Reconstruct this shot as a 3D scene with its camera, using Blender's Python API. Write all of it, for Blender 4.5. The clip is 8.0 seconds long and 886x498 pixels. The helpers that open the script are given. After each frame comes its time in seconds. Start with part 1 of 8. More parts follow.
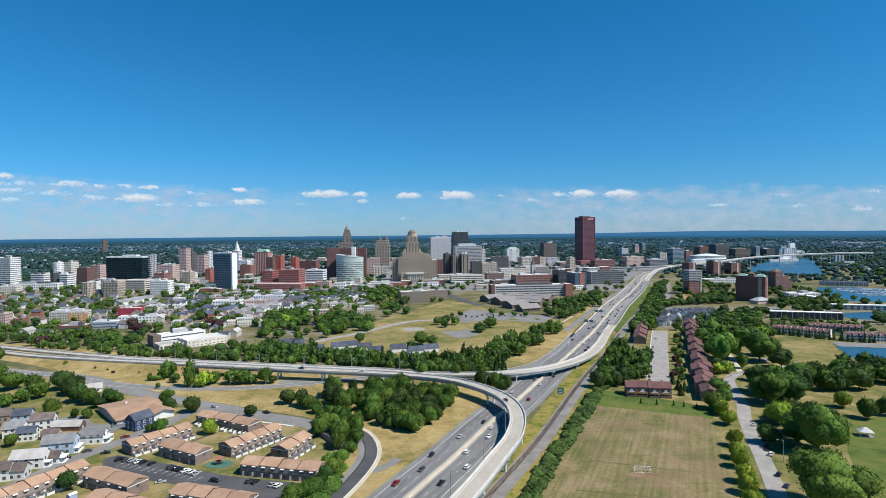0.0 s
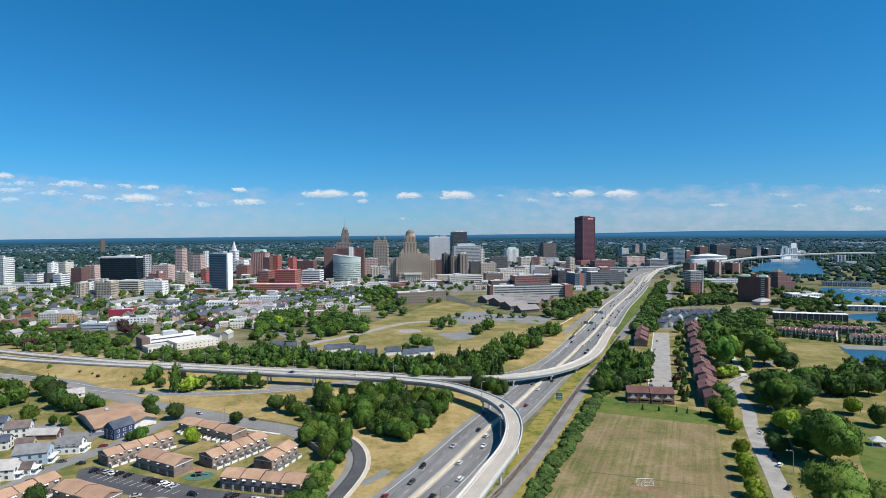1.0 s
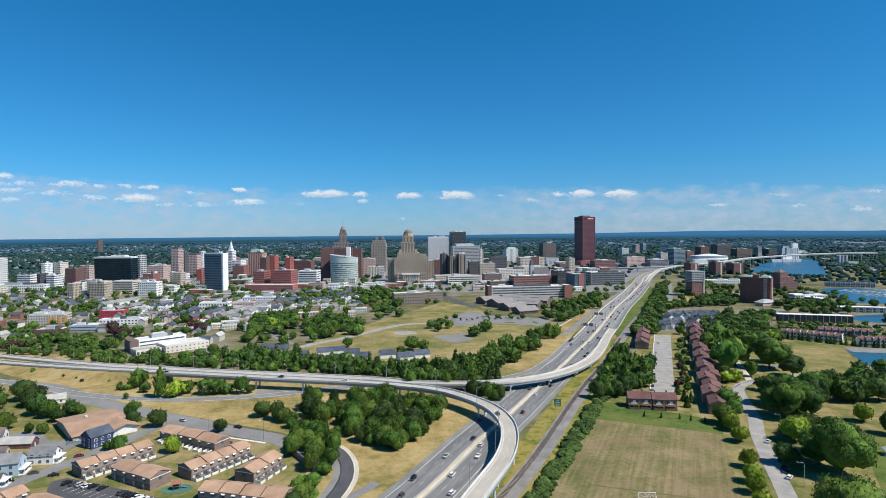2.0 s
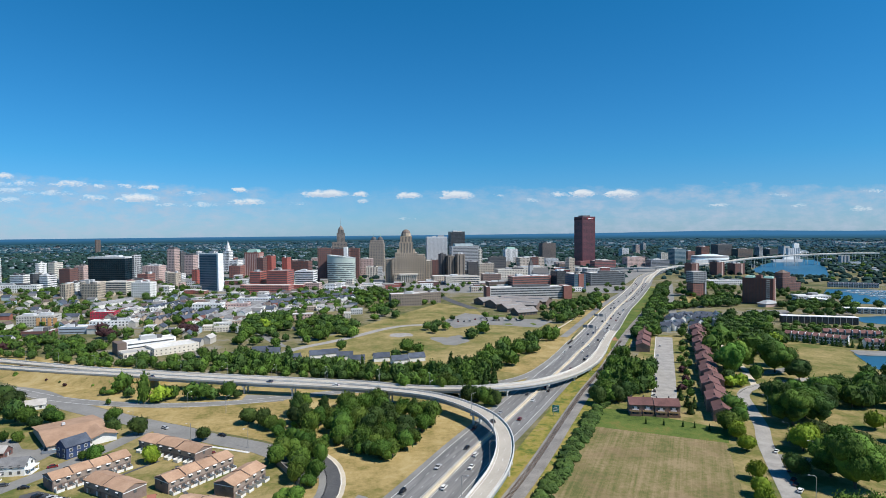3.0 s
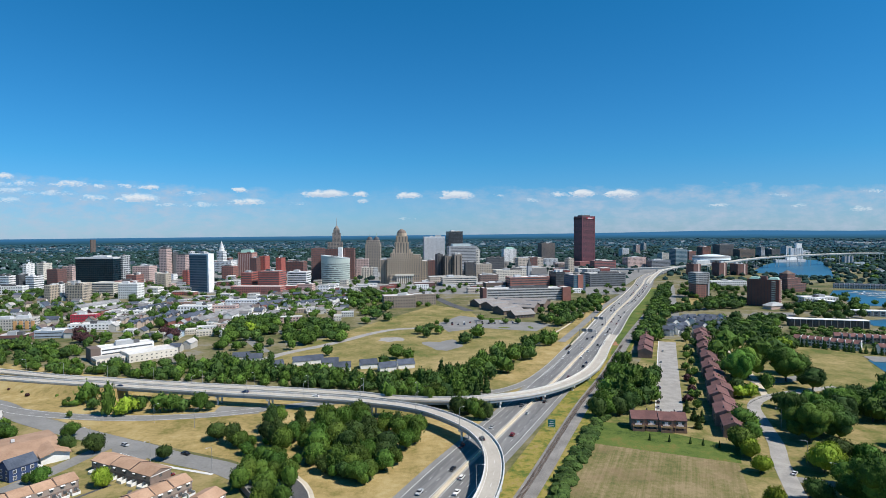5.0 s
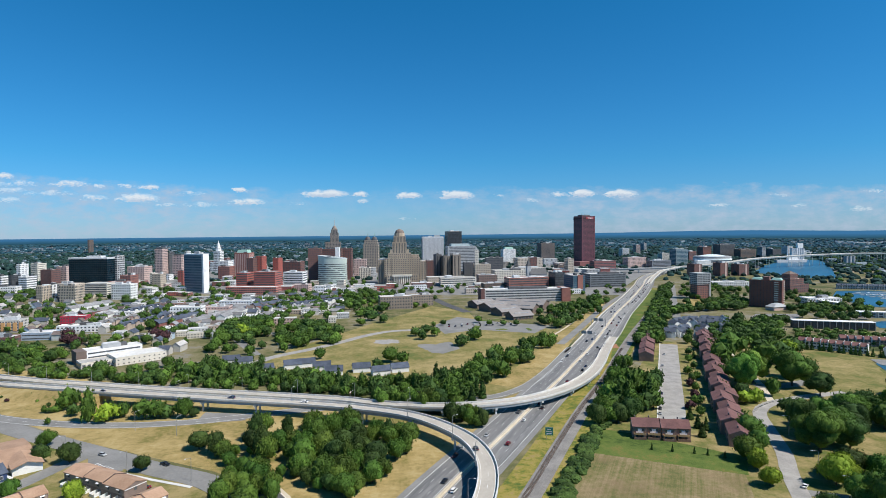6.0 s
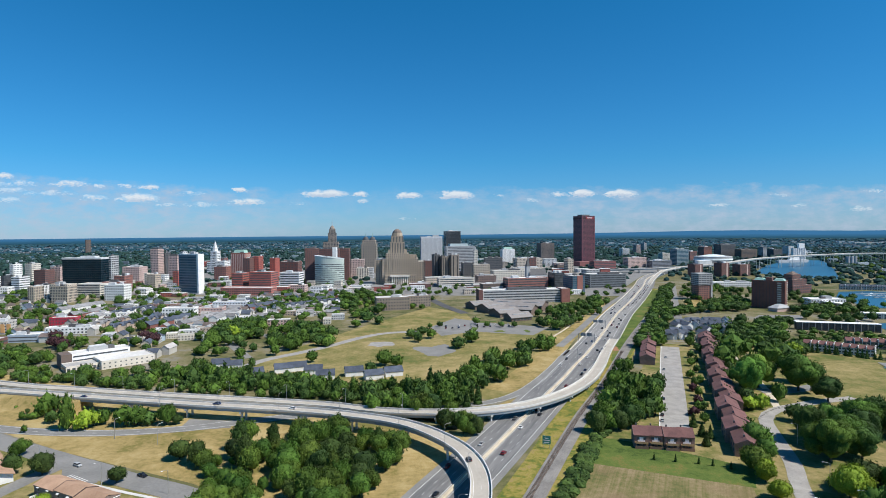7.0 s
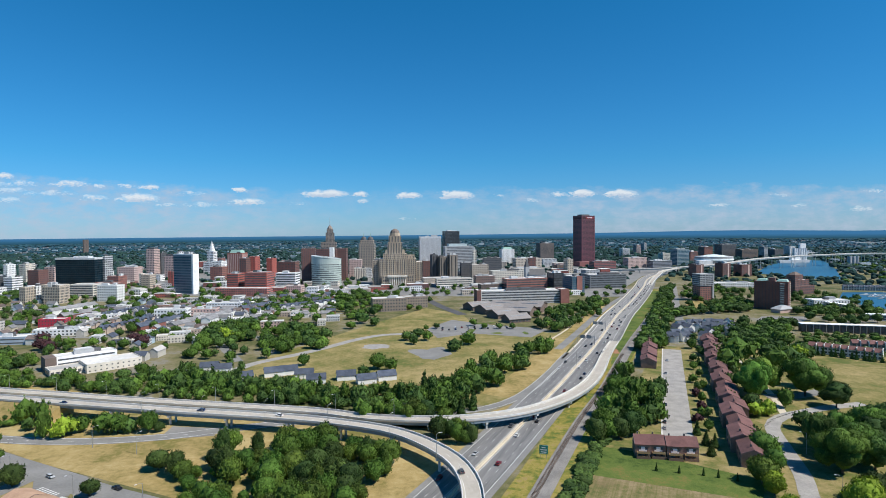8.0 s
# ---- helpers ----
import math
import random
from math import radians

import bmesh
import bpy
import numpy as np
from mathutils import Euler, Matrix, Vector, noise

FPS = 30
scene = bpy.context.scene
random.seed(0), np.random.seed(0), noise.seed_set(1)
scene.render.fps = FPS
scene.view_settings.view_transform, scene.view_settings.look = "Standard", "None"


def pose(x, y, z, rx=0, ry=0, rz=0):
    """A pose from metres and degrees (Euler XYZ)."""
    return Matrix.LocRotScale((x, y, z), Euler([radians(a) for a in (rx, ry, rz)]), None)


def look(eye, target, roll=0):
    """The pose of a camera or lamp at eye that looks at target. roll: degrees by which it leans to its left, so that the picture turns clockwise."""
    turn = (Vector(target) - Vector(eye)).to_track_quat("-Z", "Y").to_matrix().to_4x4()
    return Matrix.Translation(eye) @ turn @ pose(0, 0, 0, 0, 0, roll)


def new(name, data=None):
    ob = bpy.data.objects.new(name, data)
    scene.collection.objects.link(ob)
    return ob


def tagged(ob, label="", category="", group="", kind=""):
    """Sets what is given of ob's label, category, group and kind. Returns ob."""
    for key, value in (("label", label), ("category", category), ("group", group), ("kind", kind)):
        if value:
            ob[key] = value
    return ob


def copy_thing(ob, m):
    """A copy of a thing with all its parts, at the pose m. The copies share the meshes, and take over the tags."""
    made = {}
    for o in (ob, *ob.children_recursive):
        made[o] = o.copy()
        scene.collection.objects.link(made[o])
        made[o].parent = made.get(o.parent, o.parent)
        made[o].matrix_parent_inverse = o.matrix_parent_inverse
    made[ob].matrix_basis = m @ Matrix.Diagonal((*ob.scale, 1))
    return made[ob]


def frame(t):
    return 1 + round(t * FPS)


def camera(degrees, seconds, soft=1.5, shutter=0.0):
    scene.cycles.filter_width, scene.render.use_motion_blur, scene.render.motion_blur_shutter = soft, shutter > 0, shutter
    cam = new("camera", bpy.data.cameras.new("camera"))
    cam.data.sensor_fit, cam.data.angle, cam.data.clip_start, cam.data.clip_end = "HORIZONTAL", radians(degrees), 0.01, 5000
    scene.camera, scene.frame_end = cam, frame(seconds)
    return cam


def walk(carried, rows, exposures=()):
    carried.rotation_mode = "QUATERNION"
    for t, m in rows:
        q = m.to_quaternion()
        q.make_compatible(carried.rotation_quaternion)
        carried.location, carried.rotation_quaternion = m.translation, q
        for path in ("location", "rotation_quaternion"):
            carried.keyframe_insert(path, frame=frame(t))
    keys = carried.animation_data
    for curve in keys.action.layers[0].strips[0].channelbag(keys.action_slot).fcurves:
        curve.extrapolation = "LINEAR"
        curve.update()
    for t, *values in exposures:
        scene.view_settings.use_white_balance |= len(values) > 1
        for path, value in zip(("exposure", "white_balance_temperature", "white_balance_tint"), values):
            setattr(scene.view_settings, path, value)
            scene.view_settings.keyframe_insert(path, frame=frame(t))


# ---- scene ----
# ---- camera ----
cam = camera(76.0, 8.0, soft=0.65)
PATH = [(t, 31.4 * t / 8, 111.0 * t / 8 + 3.2 * t / 8 * (1 - t / 8), 115.0 - 2.17 * t / 8) for t in (0, 1, 2, 3, 4, 5, 6, 7, 8)]
walk(cam, [(t, pose(x, y, z, 88.25, 0.45, 0)) for t, x, y, z in PATH], exposures=[(0, 0.14), (8, 0.14)])

# ---- sun and sky ----
SUN_UP, SUN_SIDE = 52.0, 114.0  # degrees over the horizon; clockwise from the view's direction
sun_dir = Vector((math.sin(radians(SUN_SIDE)) * math.cos(radians(SUN_UP)), math.cos(radians(SUN_SIDE)) * math.cos(radians(SUN_UP)), math.sin(radians(SUN_UP))))
sun = new("sun", bpy.data.lights.new("sun", "SUN"))
sun.data.energy, sun.data.angle, sun.data.color = 5.0, radians(0.53), (1.0, 0.95, 0.87)
sun.matrix_world = look(sun_dir * 900, (0, 0, 0))

world = bpy.data.worlds.new("sky")
scene.world = world
world.use_nodes = True


SKY_LOW, SKY_MID, SKY_HIGH = (0.33, 0.61, 1.09, 1), (0.185, 0.67, 1.06, 1), (0.05, 0.75, 1.10, 1)


def build_sky():
    nt = world.node_tree
    nt.nodes.clear()
    N, Lk = nt.nodes.new, nt.links.new

    def mth(op, a, b=None, c=None, clamp=False):
        n = N("ShaderNodeMath")
        n.operation, n.use_clamp = op, clamp
        for i, v in enumerate((a, b, c)):
            if v is None:
                continue
            if isinstance(v, (int, float)):
                n.inputs[i].default_value = v
            else:
                Lk(v, n.inputs[i])
        return n.outputs[0]

    sky = N("ShaderNodeTexSky")
    sky.sky_type, sky.sun_disc = "NISHITA", False
    sky.sun_elevation, sky.sun_rotation = radians(SUN_UP), radians(SUN_SIDE)
    sky.altitude, sky.air_density, sky.dust_density, sky.ozone_density = 200, 1.0, 0.1, 2.0
    co = N("ShaderNodeTexCoord")
    sep = N("ShaderNodeSeparateXYZ")
    Lk(co.outputs["Generated"], sep.inputs[0])
    ahead = mth("MAXIMUM", sep.outputs[1], 0.02)
    u, v = mth("DIVIDE", sep.outputs[0], ahead), mth("DIVIDE", sep.outputs[2], ahead)
    # the clear blue of a dry day: bluer overhead, paler and cool at the horizon
    ramp = N("ShaderNodeValToRGB")
    els = ramp.color_ramp.elements
    els[0].position, els[0].color = 0.0, SKY_LOW
    els[1].position, els[1].color = 0.5, SKY_HIGH
    zenith = els.new(1.0)
    zenith.color = (0.06, 0.46, 0.74, 1)
    mid = els.new(0.12)
    mid.color = SKY_MID
    Lk(sep.outputs[2], ramp.inputs[0])
    tint = N("ShaderNodeMix")
    tint.data_type, tint.blend_type = "RGBA", "MULTIPLY"
    tint.inputs["Factor"].default_value = 1.0
    Lk(sky.outputs[0], tint.inputs["A"])
    Lk(ramp.outputs[0], tint.inputs["B"])
    uv = N("ShaderNodeCombineXYZ")
    Lk(u, uv.inputs[0])
    Lk(mth("MULTIPLY", v, 2.2), uv.inputs[1])

    def nz(scale, detail, rough=0.6):
        n = N("ShaderNodeTexNoise")
        n.inputs["Scale"].default_value, n.inputs["Detail"].default_value, n.inputs["Roughness"].default_value = scale, detail, rough
        Lk(uv.outputs[0], n.inputs["Vector"])
        return n.outputs[0]

    puffs, wisps, fine = nz(60, 6), nz(13, 7, 0.66), nz(170, 5, 0.7)
    wu = mth("ADD", u, mth("MULTIPLY", mth("SUBTRACT", puffs, 0.5), 0.040))
    wv = mth("ADD", v, mth("MULTIPLY", mth("SUBTRACT", fine, 0.5), 0.012))
    # small fair-weather clouds: place in the sky, half width, half height, density
    CLOUDS = [(-0.207, 0.0690, 0.045, 0.008, 1.1), (-0.145, 0.0680, 0.014, 0.006, 1.0), (-0.140, 0.0560, 0.012, 0.005, 0.7),
              (-0.060, 0.0650, 0.026, 0.007, 1.0), (0.024, 0.0650, 0.034, 0.009, 1.1), (0.205, 0.0650, 0.017, 0.006, 0.8),
              (0.245, 0.0660, 0.026, 0.008, 1.1), (0.313, 0.0655, 0.031, 0.008, 1.1), (-0.535, 0.0640, 0.038, 0.009, 1.0),
              (-0.516, 0.0830, 0.022, 0.006, 0.9), (-0.556, 0.0850, 0.013, 0.005, 0.8), (-0.357, 0.0765, 0.015, 0.006, 1.0),
              (-0.341, 0.0560, 0.034, 0.007, 0.85), (-0.653, 0.0910, 0.037, 0.007, 0.75), (-0.769, 0.1050, 0.018, 0.006, 0.9),
              (-0.614, 0.0660, 0.027, 0.006, 0.75), (-0.750, 0.0920, 0.048, 0.007, 0.6), (-0.760, 0.0800, 0.040, 0.006, 0.6),
              (-0.765, 0.0630, 0.030, 0.006, 0.6), (-0.690, 0.0750, 0.060, 0.006, 0.5), (-0.600, 0.0855, 0.009, 0.005, 0.65),
              (-0.485, 0.0525, 0.020, 0.004, 0.6), (-0.443, 0.0725, 0.032, 0.006, 0.5), (-0.425, 0.0520, 0.036, 0.006, 0.55),
              (-0.257, 0.0525, 0.024, 0.004, 0.5), (-0.055, 0.0240, 0.030, 0.004, 0.4), (0.157, 0.0550, 0.022, 0.004, 0.5),
              (0.100, 0.0640, 0.014, 0.004, 0.55), (0.488, 0.0440, 0.027, 0.004, 0.55), (0.593, 0.0600, 0.020, 0.004, 0.55),
              (0.626, 0.0430, 0.018, 0.005, 0.55), (0.737, 0.0360, 0.024, 0.006, 0.6), (0.766, 0.0670, 0.024, 0.005, 0.55)]
    total = base = None
    for cu, cv, a, b, k in CLOUDS:
        du = mth("DIVIDE", mth("SUBTRACT", wu, cu), a * 1.25)
        dz = mth("DIVIDE", mth("SUBTRACT", wv, cv - b * 0.3), b * 1.5)
        # flat bases: the lower half falls off faster
        dv = mth("MAXIMUM", dz, mth("MULTIPLY", dz, -1.9))
        d = mth("ADD", mth("MULTIPLY", du, du), mth("MULTIPLY", dv, dv))
        one = mth("MULTIPLY", mth("SUBTRACT", 1.0, d, clamp=True), k)
        low = mth("MULTIPLY", one, mth("SUBTRACT", 0.25, dz, clamp=True))
        total = one if total is None else mth("MAXIMUM", total, one)
        base = low if base is None else mth("MAXIMUM", base, low)
    rag = mth("ADD", mth("MULTIPLY", puffs, 1.3), mth("MULTIPLY", fine, 1.1))
    edge = mth("MULTIPLY", mth("SUBTRACT", mth("ADD", mth("MULTIPLY", total, 0.95), rag), 1.52), 2.2, clamp=True)
    edge = mth("MULTIPLY", edge, mth("MULTIPLY", total, 4.0, clamp=True))
    # thin layer low over the horizon, broken up, with a firmer upper edge
    top = mth("ADD", 0.078, mth("MULTIPLY", mth("SUBTRACT", wisps, 0.5), 0.05))
    top = mth("ADD", top, mth("MULTIPLY", mth("SUBTRACT", -0.3, u, clamp=True), 0.07))
    band = mth("MULTIPLY", mth("SUBTRACT", top, v), 60.0, clamp=True)
    sides_ = mth("MULTIPLY", mth("SUBTRACT", mth("ABSOLUTE", mth("ADD", u, 0.12)), 0.06, clamp=True), 4.0, clamp=True)
    low = mth("ADD", 0.20, mth("MULTIPLY", mth("SUBTRACT", nz(26, 6, 0.62), 0.40, clamp=True), 1.5))
    veil = mth("MULTIPLY", mth("MULTIPLY", low, band), mth("ADD", 0.4, mth("MULTIPLY", sides_, 0.75)))
    cover = mth("MAXIMUM", mth("MULTIPLY", edge, 0.88), veil, clamp=True)
    cover = mth("MULTIPLY", cover, mth("GREATER_THAN", sep.outputs[1], 0.05))
    tone = N("ShaderNodeMix")
    tone.data_type = "RGBA"
    Lk(mth("MAXIMUM", mth("MULTIPLY", base, 1.5), mth("SUBTRACT", 0.75, mth("MULTIPLY", edge, 2.0)), clamp=True), tone.inputs["Factor"])
    tone.inputs["A"].default_value = (7.6, 8.0, 8.4, 1)
    tone.inputs["B"].default_value = (3.3, 4.3, 6.0, 1)
    white = N("ShaderNodeMix")
    white.data_type = "RGBA"
    Lk(cover, white.inputs["Factor"])
    Lk(tint.outputs["Result"], white.inputs["A"])
    Lk(tone.outputs["Result"], white.inputs["B"])
    bg = N("ShaderNodeBackground")
    bg.inputs["Strength"].default_value = 0.095
    Lk(white.outputs["Result"], bg.inputs["Color"])
    Lk(bg.outputs[0], N("ShaderNodeOutputWorld").inputs["Surface"])


build_sky()


# ---- materials ----
def material(name, low, high, rough=0.85, scale=0.3, fine=4.0, metal=0.0, bump=0.0, bump_scale=3.0, per_thing=0.0, hue=0.0, space="world", island=False, stretch=(1, 1, 1), spec=0.5, spin=0, leafy=0.0, deep=0.3):
    """Two colours mixed by a coarse and a fine noise; per_thing and hue vary it from object to object."""
    m = bpy.data.materials.new(name)
    m.use_nodes = True
    nt = m.node_tree
    N, Lk = nt.nodes.new, nt.links.new
    bsdf = nt.nodes["Principled BSDF"]
    bsdf.inputs["Roughness"].default_value, bsdf.inputs["Metallic"].default_value = rough, metal
    bsdf.inputs["Specular IOR Level"].default_value = spec
    mapping = N("ShaderNodeMapping")
    mapping.vector_type = "TEXTURE"
    mapping.inputs["Scale"].default_value = tuple(1 / k for k in stretch)
    mapping.inputs["Rotation"].default_value = (0, 0, -radians(spin))
    if space == "world":
        Lk(N("ShaderNodeNewGeometry").outputs["Position"], mapping.inputs["Vector"])
    else:
        Lk(N("ShaderNodeTexCoord").outputs["Object"], mapping.inputs["Vector"])
    fac = None
    for s, d, w in ((scale, 3, 0.6), (fine, 4, 0.4)):
        n = N("ShaderNodeTexNoise")
        n.inputs["Scale"].default_value, n.inputs["Detail"].default_value = s, d
        Lk(mapping.outputs[0], n.inputs["Vector"])
        k = N("ShaderNodeMath")
        k.operation = "MULTIPLY_ADD"
        k.inputs[1].default_value = w
        Lk(n.outputs[0], k.inputs[0])
        if fac is None:
            k.inputs[2].default_value = 0.0
        else:
            Lk(fac, k.inputs[2])
        fac = k.outputs[0]
    ramp = N("ShaderNodeValToRGB")
    ramp.color_ramp.elements[0].position, ramp.color_ramp.elements[1].position = 0.36, 0.64
    ramp.color_ramp.elements[0].color, ramp.color_ramp.elements[1].color = (*low, 1), (*high, 1)
    Lk(fac, ramp.inputs[0])
    col = ramp.outputs[0]
    if per_thing or hue:
        hs = N("ShaderNodeHueSaturation")
        r = N("ShaderNodeNewGeometry").outputs["Random Per Island"] if island else N("ShaderNodeObjectInfo").outputs["Random"]
        mr = N("ShaderNodeMapRange")
        mr.inputs["To Min"].default_value, mr.inputs["To Max"].default_value = 1 - per_thing, 1 + per_thing
        Lk(r, mr.inputs["Value"])
        Lk(mr.outputs[0], hs.inputs["Value"])
        w = N("ShaderNodeMath")
        w.operation = "MULTIPLY"
        w.inputs[1].default_value = 7.13
        Lk(r, w.inputs[0])
        fr = N("ShaderNodeMath")
        fr.operation = "FRACT"
        Lk(w.outputs[0], fr.inputs[0])
        mr2 = N("ShaderNodeMapRange")
        mr2.inputs["To Min"].default_value, mr2.inputs["To Max"].default_value = 0.5 - hue, 0.5 + hue
        Lk(fr.outputs[0], mr2.inputs["Value"])
        Lk(mr2.outputs[0], hs.inputs["Hue"])
        Lk(col, hs.inputs["Color"])
        col = hs.outputs[0]
    if leafy:
        # sprays differ a little from one another
        hs = N("ShaderNodeHueSaturation")
        mr = N("ShaderNodeMapRange")
        mr.inputs["To Min"].default_value, mr.inputs["To Max"].default_value = 1 - leafy, 1 + leafy
        Lk(N("ShaderNodeNewGeometry").outputs["Random Per Island"], mr.inputs["Value"])
        Lk(mr.outputs[0], hs.inputs["Value"])
        Lk(col, hs.inputs["Color"])
        col = hs.outputs[0]
    Lk(col, bsdf.inputs["Base Color"])
    if bump:
        n = N("ShaderNodeTexNoise")
        n.inputs["Scale"].default_value, n.inputs["Detail"].default_value = bump_scale, 4
        Lk(mapping.outputs[0], n.inputs["Vector"])
        b = N("ShaderNodeBump")
        b.inputs["Strength"].default_value, b.inputs["Distance"].default_value = bump, deep
        Lk(n.outputs[0], b.inputs["Height"])
        Lk(b.outputs[0], bsdf.inputs["Normal"])
    return m


def around(c, k=0.16):
    return tuple(v * (1 - k) for v in c), tuple(min(1, v * (1 + k)) for v in c)


MATS = {}


def paint(c, rough=0.8, k=0.12, metal=0.0, scale=0.2, fine=1.5):
    """A plain weathered coat of one colour."""
    key = (c, rough, k, metal)
    if key not in MATS:
        MATS[key] = material("coat", *around(c, k), rough=rough, metal=metal, scale=scale, fine=fine)
    return MATS[key]


def field_material(name, colours, scale=0.012, mid=0.06, fine=0.9, bump=0.6, stripe=None, worn=None):
    """Grass or earth: three or four colours through a noise at three scales, with mown stripes where given (metres, degrees)."""
    m = bpy.data.materials.new(name)
    m.use_nodes = True
    nt = m.node_tree
    N, Lk = nt.nodes.new, nt.links.new
    bsdf = nt.nodes["Principled BSDF"]
    bsdf.inputs["Roughness"].default_value = 0.95
    bsdf.inputs["Specular IOR Level"].default_value = 0.15
    geo = N("ShaderNodeNewGeometry")
    fac = None
    parts = [(scale, 4, 0.46), (mid, 5, 0.38), (fine * 0.5, 5, 0.24), (3.1, 3, 0.16)]
    for s, d, w in parts:
        n = N("ShaderNodeTexNoise")
        n.inputs["Scale"].default_value, n.inputs["Detail"].default_value, n.inputs["Roughness"].default_value = s, d, 0.62
        Lk(geo.outputs["Position"], n.inputs["Vector"])
        k = N("ShaderNodeMath")
        k.operation = "MULTIPLY_ADD"
        k.inputs[1].default_value = w
        Lk(n.outputs[0], k.inputs[0])
        if fac is not None:
            Lk(fac, k.inputs[2])
        else:
            k.inputs[2].default_value = -0.11 - (0.5 * stripe[2] if stripe else 0)
        fac = k.outputs[0]
    if stripe:
        mp = N("ShaderNodeMapping")
        mp.vector_type = "TEXTURE"
        mp.inputs["Rotation"].default_value = (0, 0, -radians(stripe[1]))
        Lk(geo.outputs["Position"], mp.inputs["Vector"])
        mp.inputs["Scale"].default_value = (stripe[0], 70, 1)
        wv = N("ShaderNodeTexNoise")
        wv.inputs["Scale"].default_value, wv.inputs["Detail"].default_value, wv.inputs["Roughness"].default_value = 1.0, 4, 0.7
        Lk(mp.outputs[0], wv.inputs["Vector"])
        k = N("ShaderNodeMath")
        k.operation = "MULTIPLY_ADD"
        k.inputs[1].default_value = stripe[2]
        Lk(wv.outputs[0], k.inputs[0])
        Lk(fac, k.inputs[2])
        fac = k.outputs[0]
    ramp = N("ShaderNodeValToRGB")
    els = ramp.color_ramp.elements
    while len(els) < len(colours):
        els.new(0.5)
    for i, c in enumerate(colours):
        els[i].position, els[i].color = 0.405 + 0.20 * i / (len(colours) - 1), (*c, 1)
    Lk(fac, ramp.inputs[0])
    col = ramp.outputs[0]
    if worn:
        big, edge, over = N("ShaderNodeTexNoise"), N("ShaderNodeMapRange"), N("ShaderNodeMix")
        big.inputs["Scale"].default_value, big.inputs["Detail"].default_value, big.inputs["Roughness"].default_value = 0.028, 6, 0.68
        Lk(geo.outputs["Position"], big.inputs["Vector"])
        edge.inputs["From Min"].default_value, edge.inputs["From Max"].default_value, edge.inputs["To Max"].default_value = 0.50, 0.66, 0.75
        Lk(big.outputs[0], edge.inputs["Value"])
        over.data_type = "RGBA"
        Lk(edge.outputs[0], over.inputs["Factor"])
        Lk(col, over.inputs["A"])
        over.inputs["B"].default_value = (*worn, 1)
        col = over.outputs["Result"]
    Lk(col, bsdf.inputs["Base Color"])
    n = N("ShaderNodeTexNoise")
    n.inputs["Scale"].default_value, n.inputs["Detail"].default_value = 1.3, 5
    Lk(geo.outputs["Position"], n.inputs["Vector"])
    b = N("ShaderNodeBump")
    b.inputs["Strength"].default_value, b.inputs["Distance"].default_value = bump, 0.4
    Lk(n.outputs[0], b.inputs["Height"])
    Lk(b.outputs[0], bsdf.inputs["Normal"])
    return m


STRAW, STRAW2, OLIVE, GREEN, DKGREEN = (0.36, 0.27, 0.115), (0.28, 0.215, 0.085), (0.165, 0.150, 0.045), (0.085, 0.125, 0.028), (0.05, 0.085, 0.02)
M_ground = field_material("town_ground", [(0.06, 0.08, 0.03), (0.12, 0.12, 0.05), (0.20, 0.175, 0.095), (0.22, 0.21, 0.18)], 0.006, 0.03, 0.3)
# bluish tones put distance haze into the far land's colour
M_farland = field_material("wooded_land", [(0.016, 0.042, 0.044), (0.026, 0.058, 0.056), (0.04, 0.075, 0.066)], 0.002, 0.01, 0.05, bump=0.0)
M_dry = field_material("dry_grass", [OLIVE, STRAW2, STRAW, (0.42, 0.33, 0.16)], 0.02, 0.09, 0.8)
M_meadow = field_material("meadow_grass", [(0.115, 0.135, 0.038), (0.185, 0.168, 0.058), (0.265, 0.218, 0.090), (0.34, 0.268, 0.125)], 0.014, 0.06, 0.7)
M_lawn = field_material("lawn_grass", [DKGREEN, GREEN, (0.11, 0.15, 0.035), OLIVE], 0.03, 0.1, 1.0)
M_park = field_material("park_grass", [(0.10, 0.125, 0.034), (0.16, 0.155, 0.050), (0.24, 0.200, 0.084), (0.31, 0.245, 0.115)], 0.02, 0.08, 0.9)
M_field = field_material("worn_sports_grass", [(0.11, 0.120, 0.042), (0.165, 0.150, 0.060), (0.215, 0.176, 0.086), (0.275, 0.215, 0.12)], 0.02, 0.05, 0.8, stripe=(1.8, 24, 0.42), worn=(0.215, 0.150, 0.088))
M_weeds = field_material("weeds", [GREEN, (0.17, 0.17, 0.035), (0.28, 0.23, 0.06), STRAW2], 0.05, 0.2, 1.0)
M_asphalt = material("asphalt", (0.115, 0.115, 0.118), (0.165, 0.163, 0.16), rough=0.92, scale=0.05, fine=0.9, bump=0.1)
M_dark_asphalt = material("dark_asphalt", (0.055, 0.057, 0.062), (0.10, 0.10, 0.104), rough=0.92, scale=0.07, fine=1.2, bump=0.1)
M_old_asphalt = material("old_asphalt", (0.17, 0.168, 0.16), (0.25, 0.245, 0.235), rough=0.93, scale=0.06, fine=0.8, bump=0.1)
M_concrete = material("concrete_deck", (0.37, 0.335, 0.285), (0.47, 0.43, 0.37), rough=0.9, scale=0.08, fine=1.0, bump=0.08)
M_barrier = material("concrete_barrier", (0.46, 0.40, 0.31), (0.60, 0.53, 0.42), rough=0.9, scale=0.1, fine=1.2)
M_parapet = material("concrete_parapet", (0.52, 0.51, 0.49), (0.68, 0.67, 0.64), rough=0.85, scale=0.15, fine=1.6)
M_girder = material("painted_girder", (0.20, 0.25, 0.28), (0.28, 0.33, 0.36), rough=0.6, scale=0.2, fine=2.0)
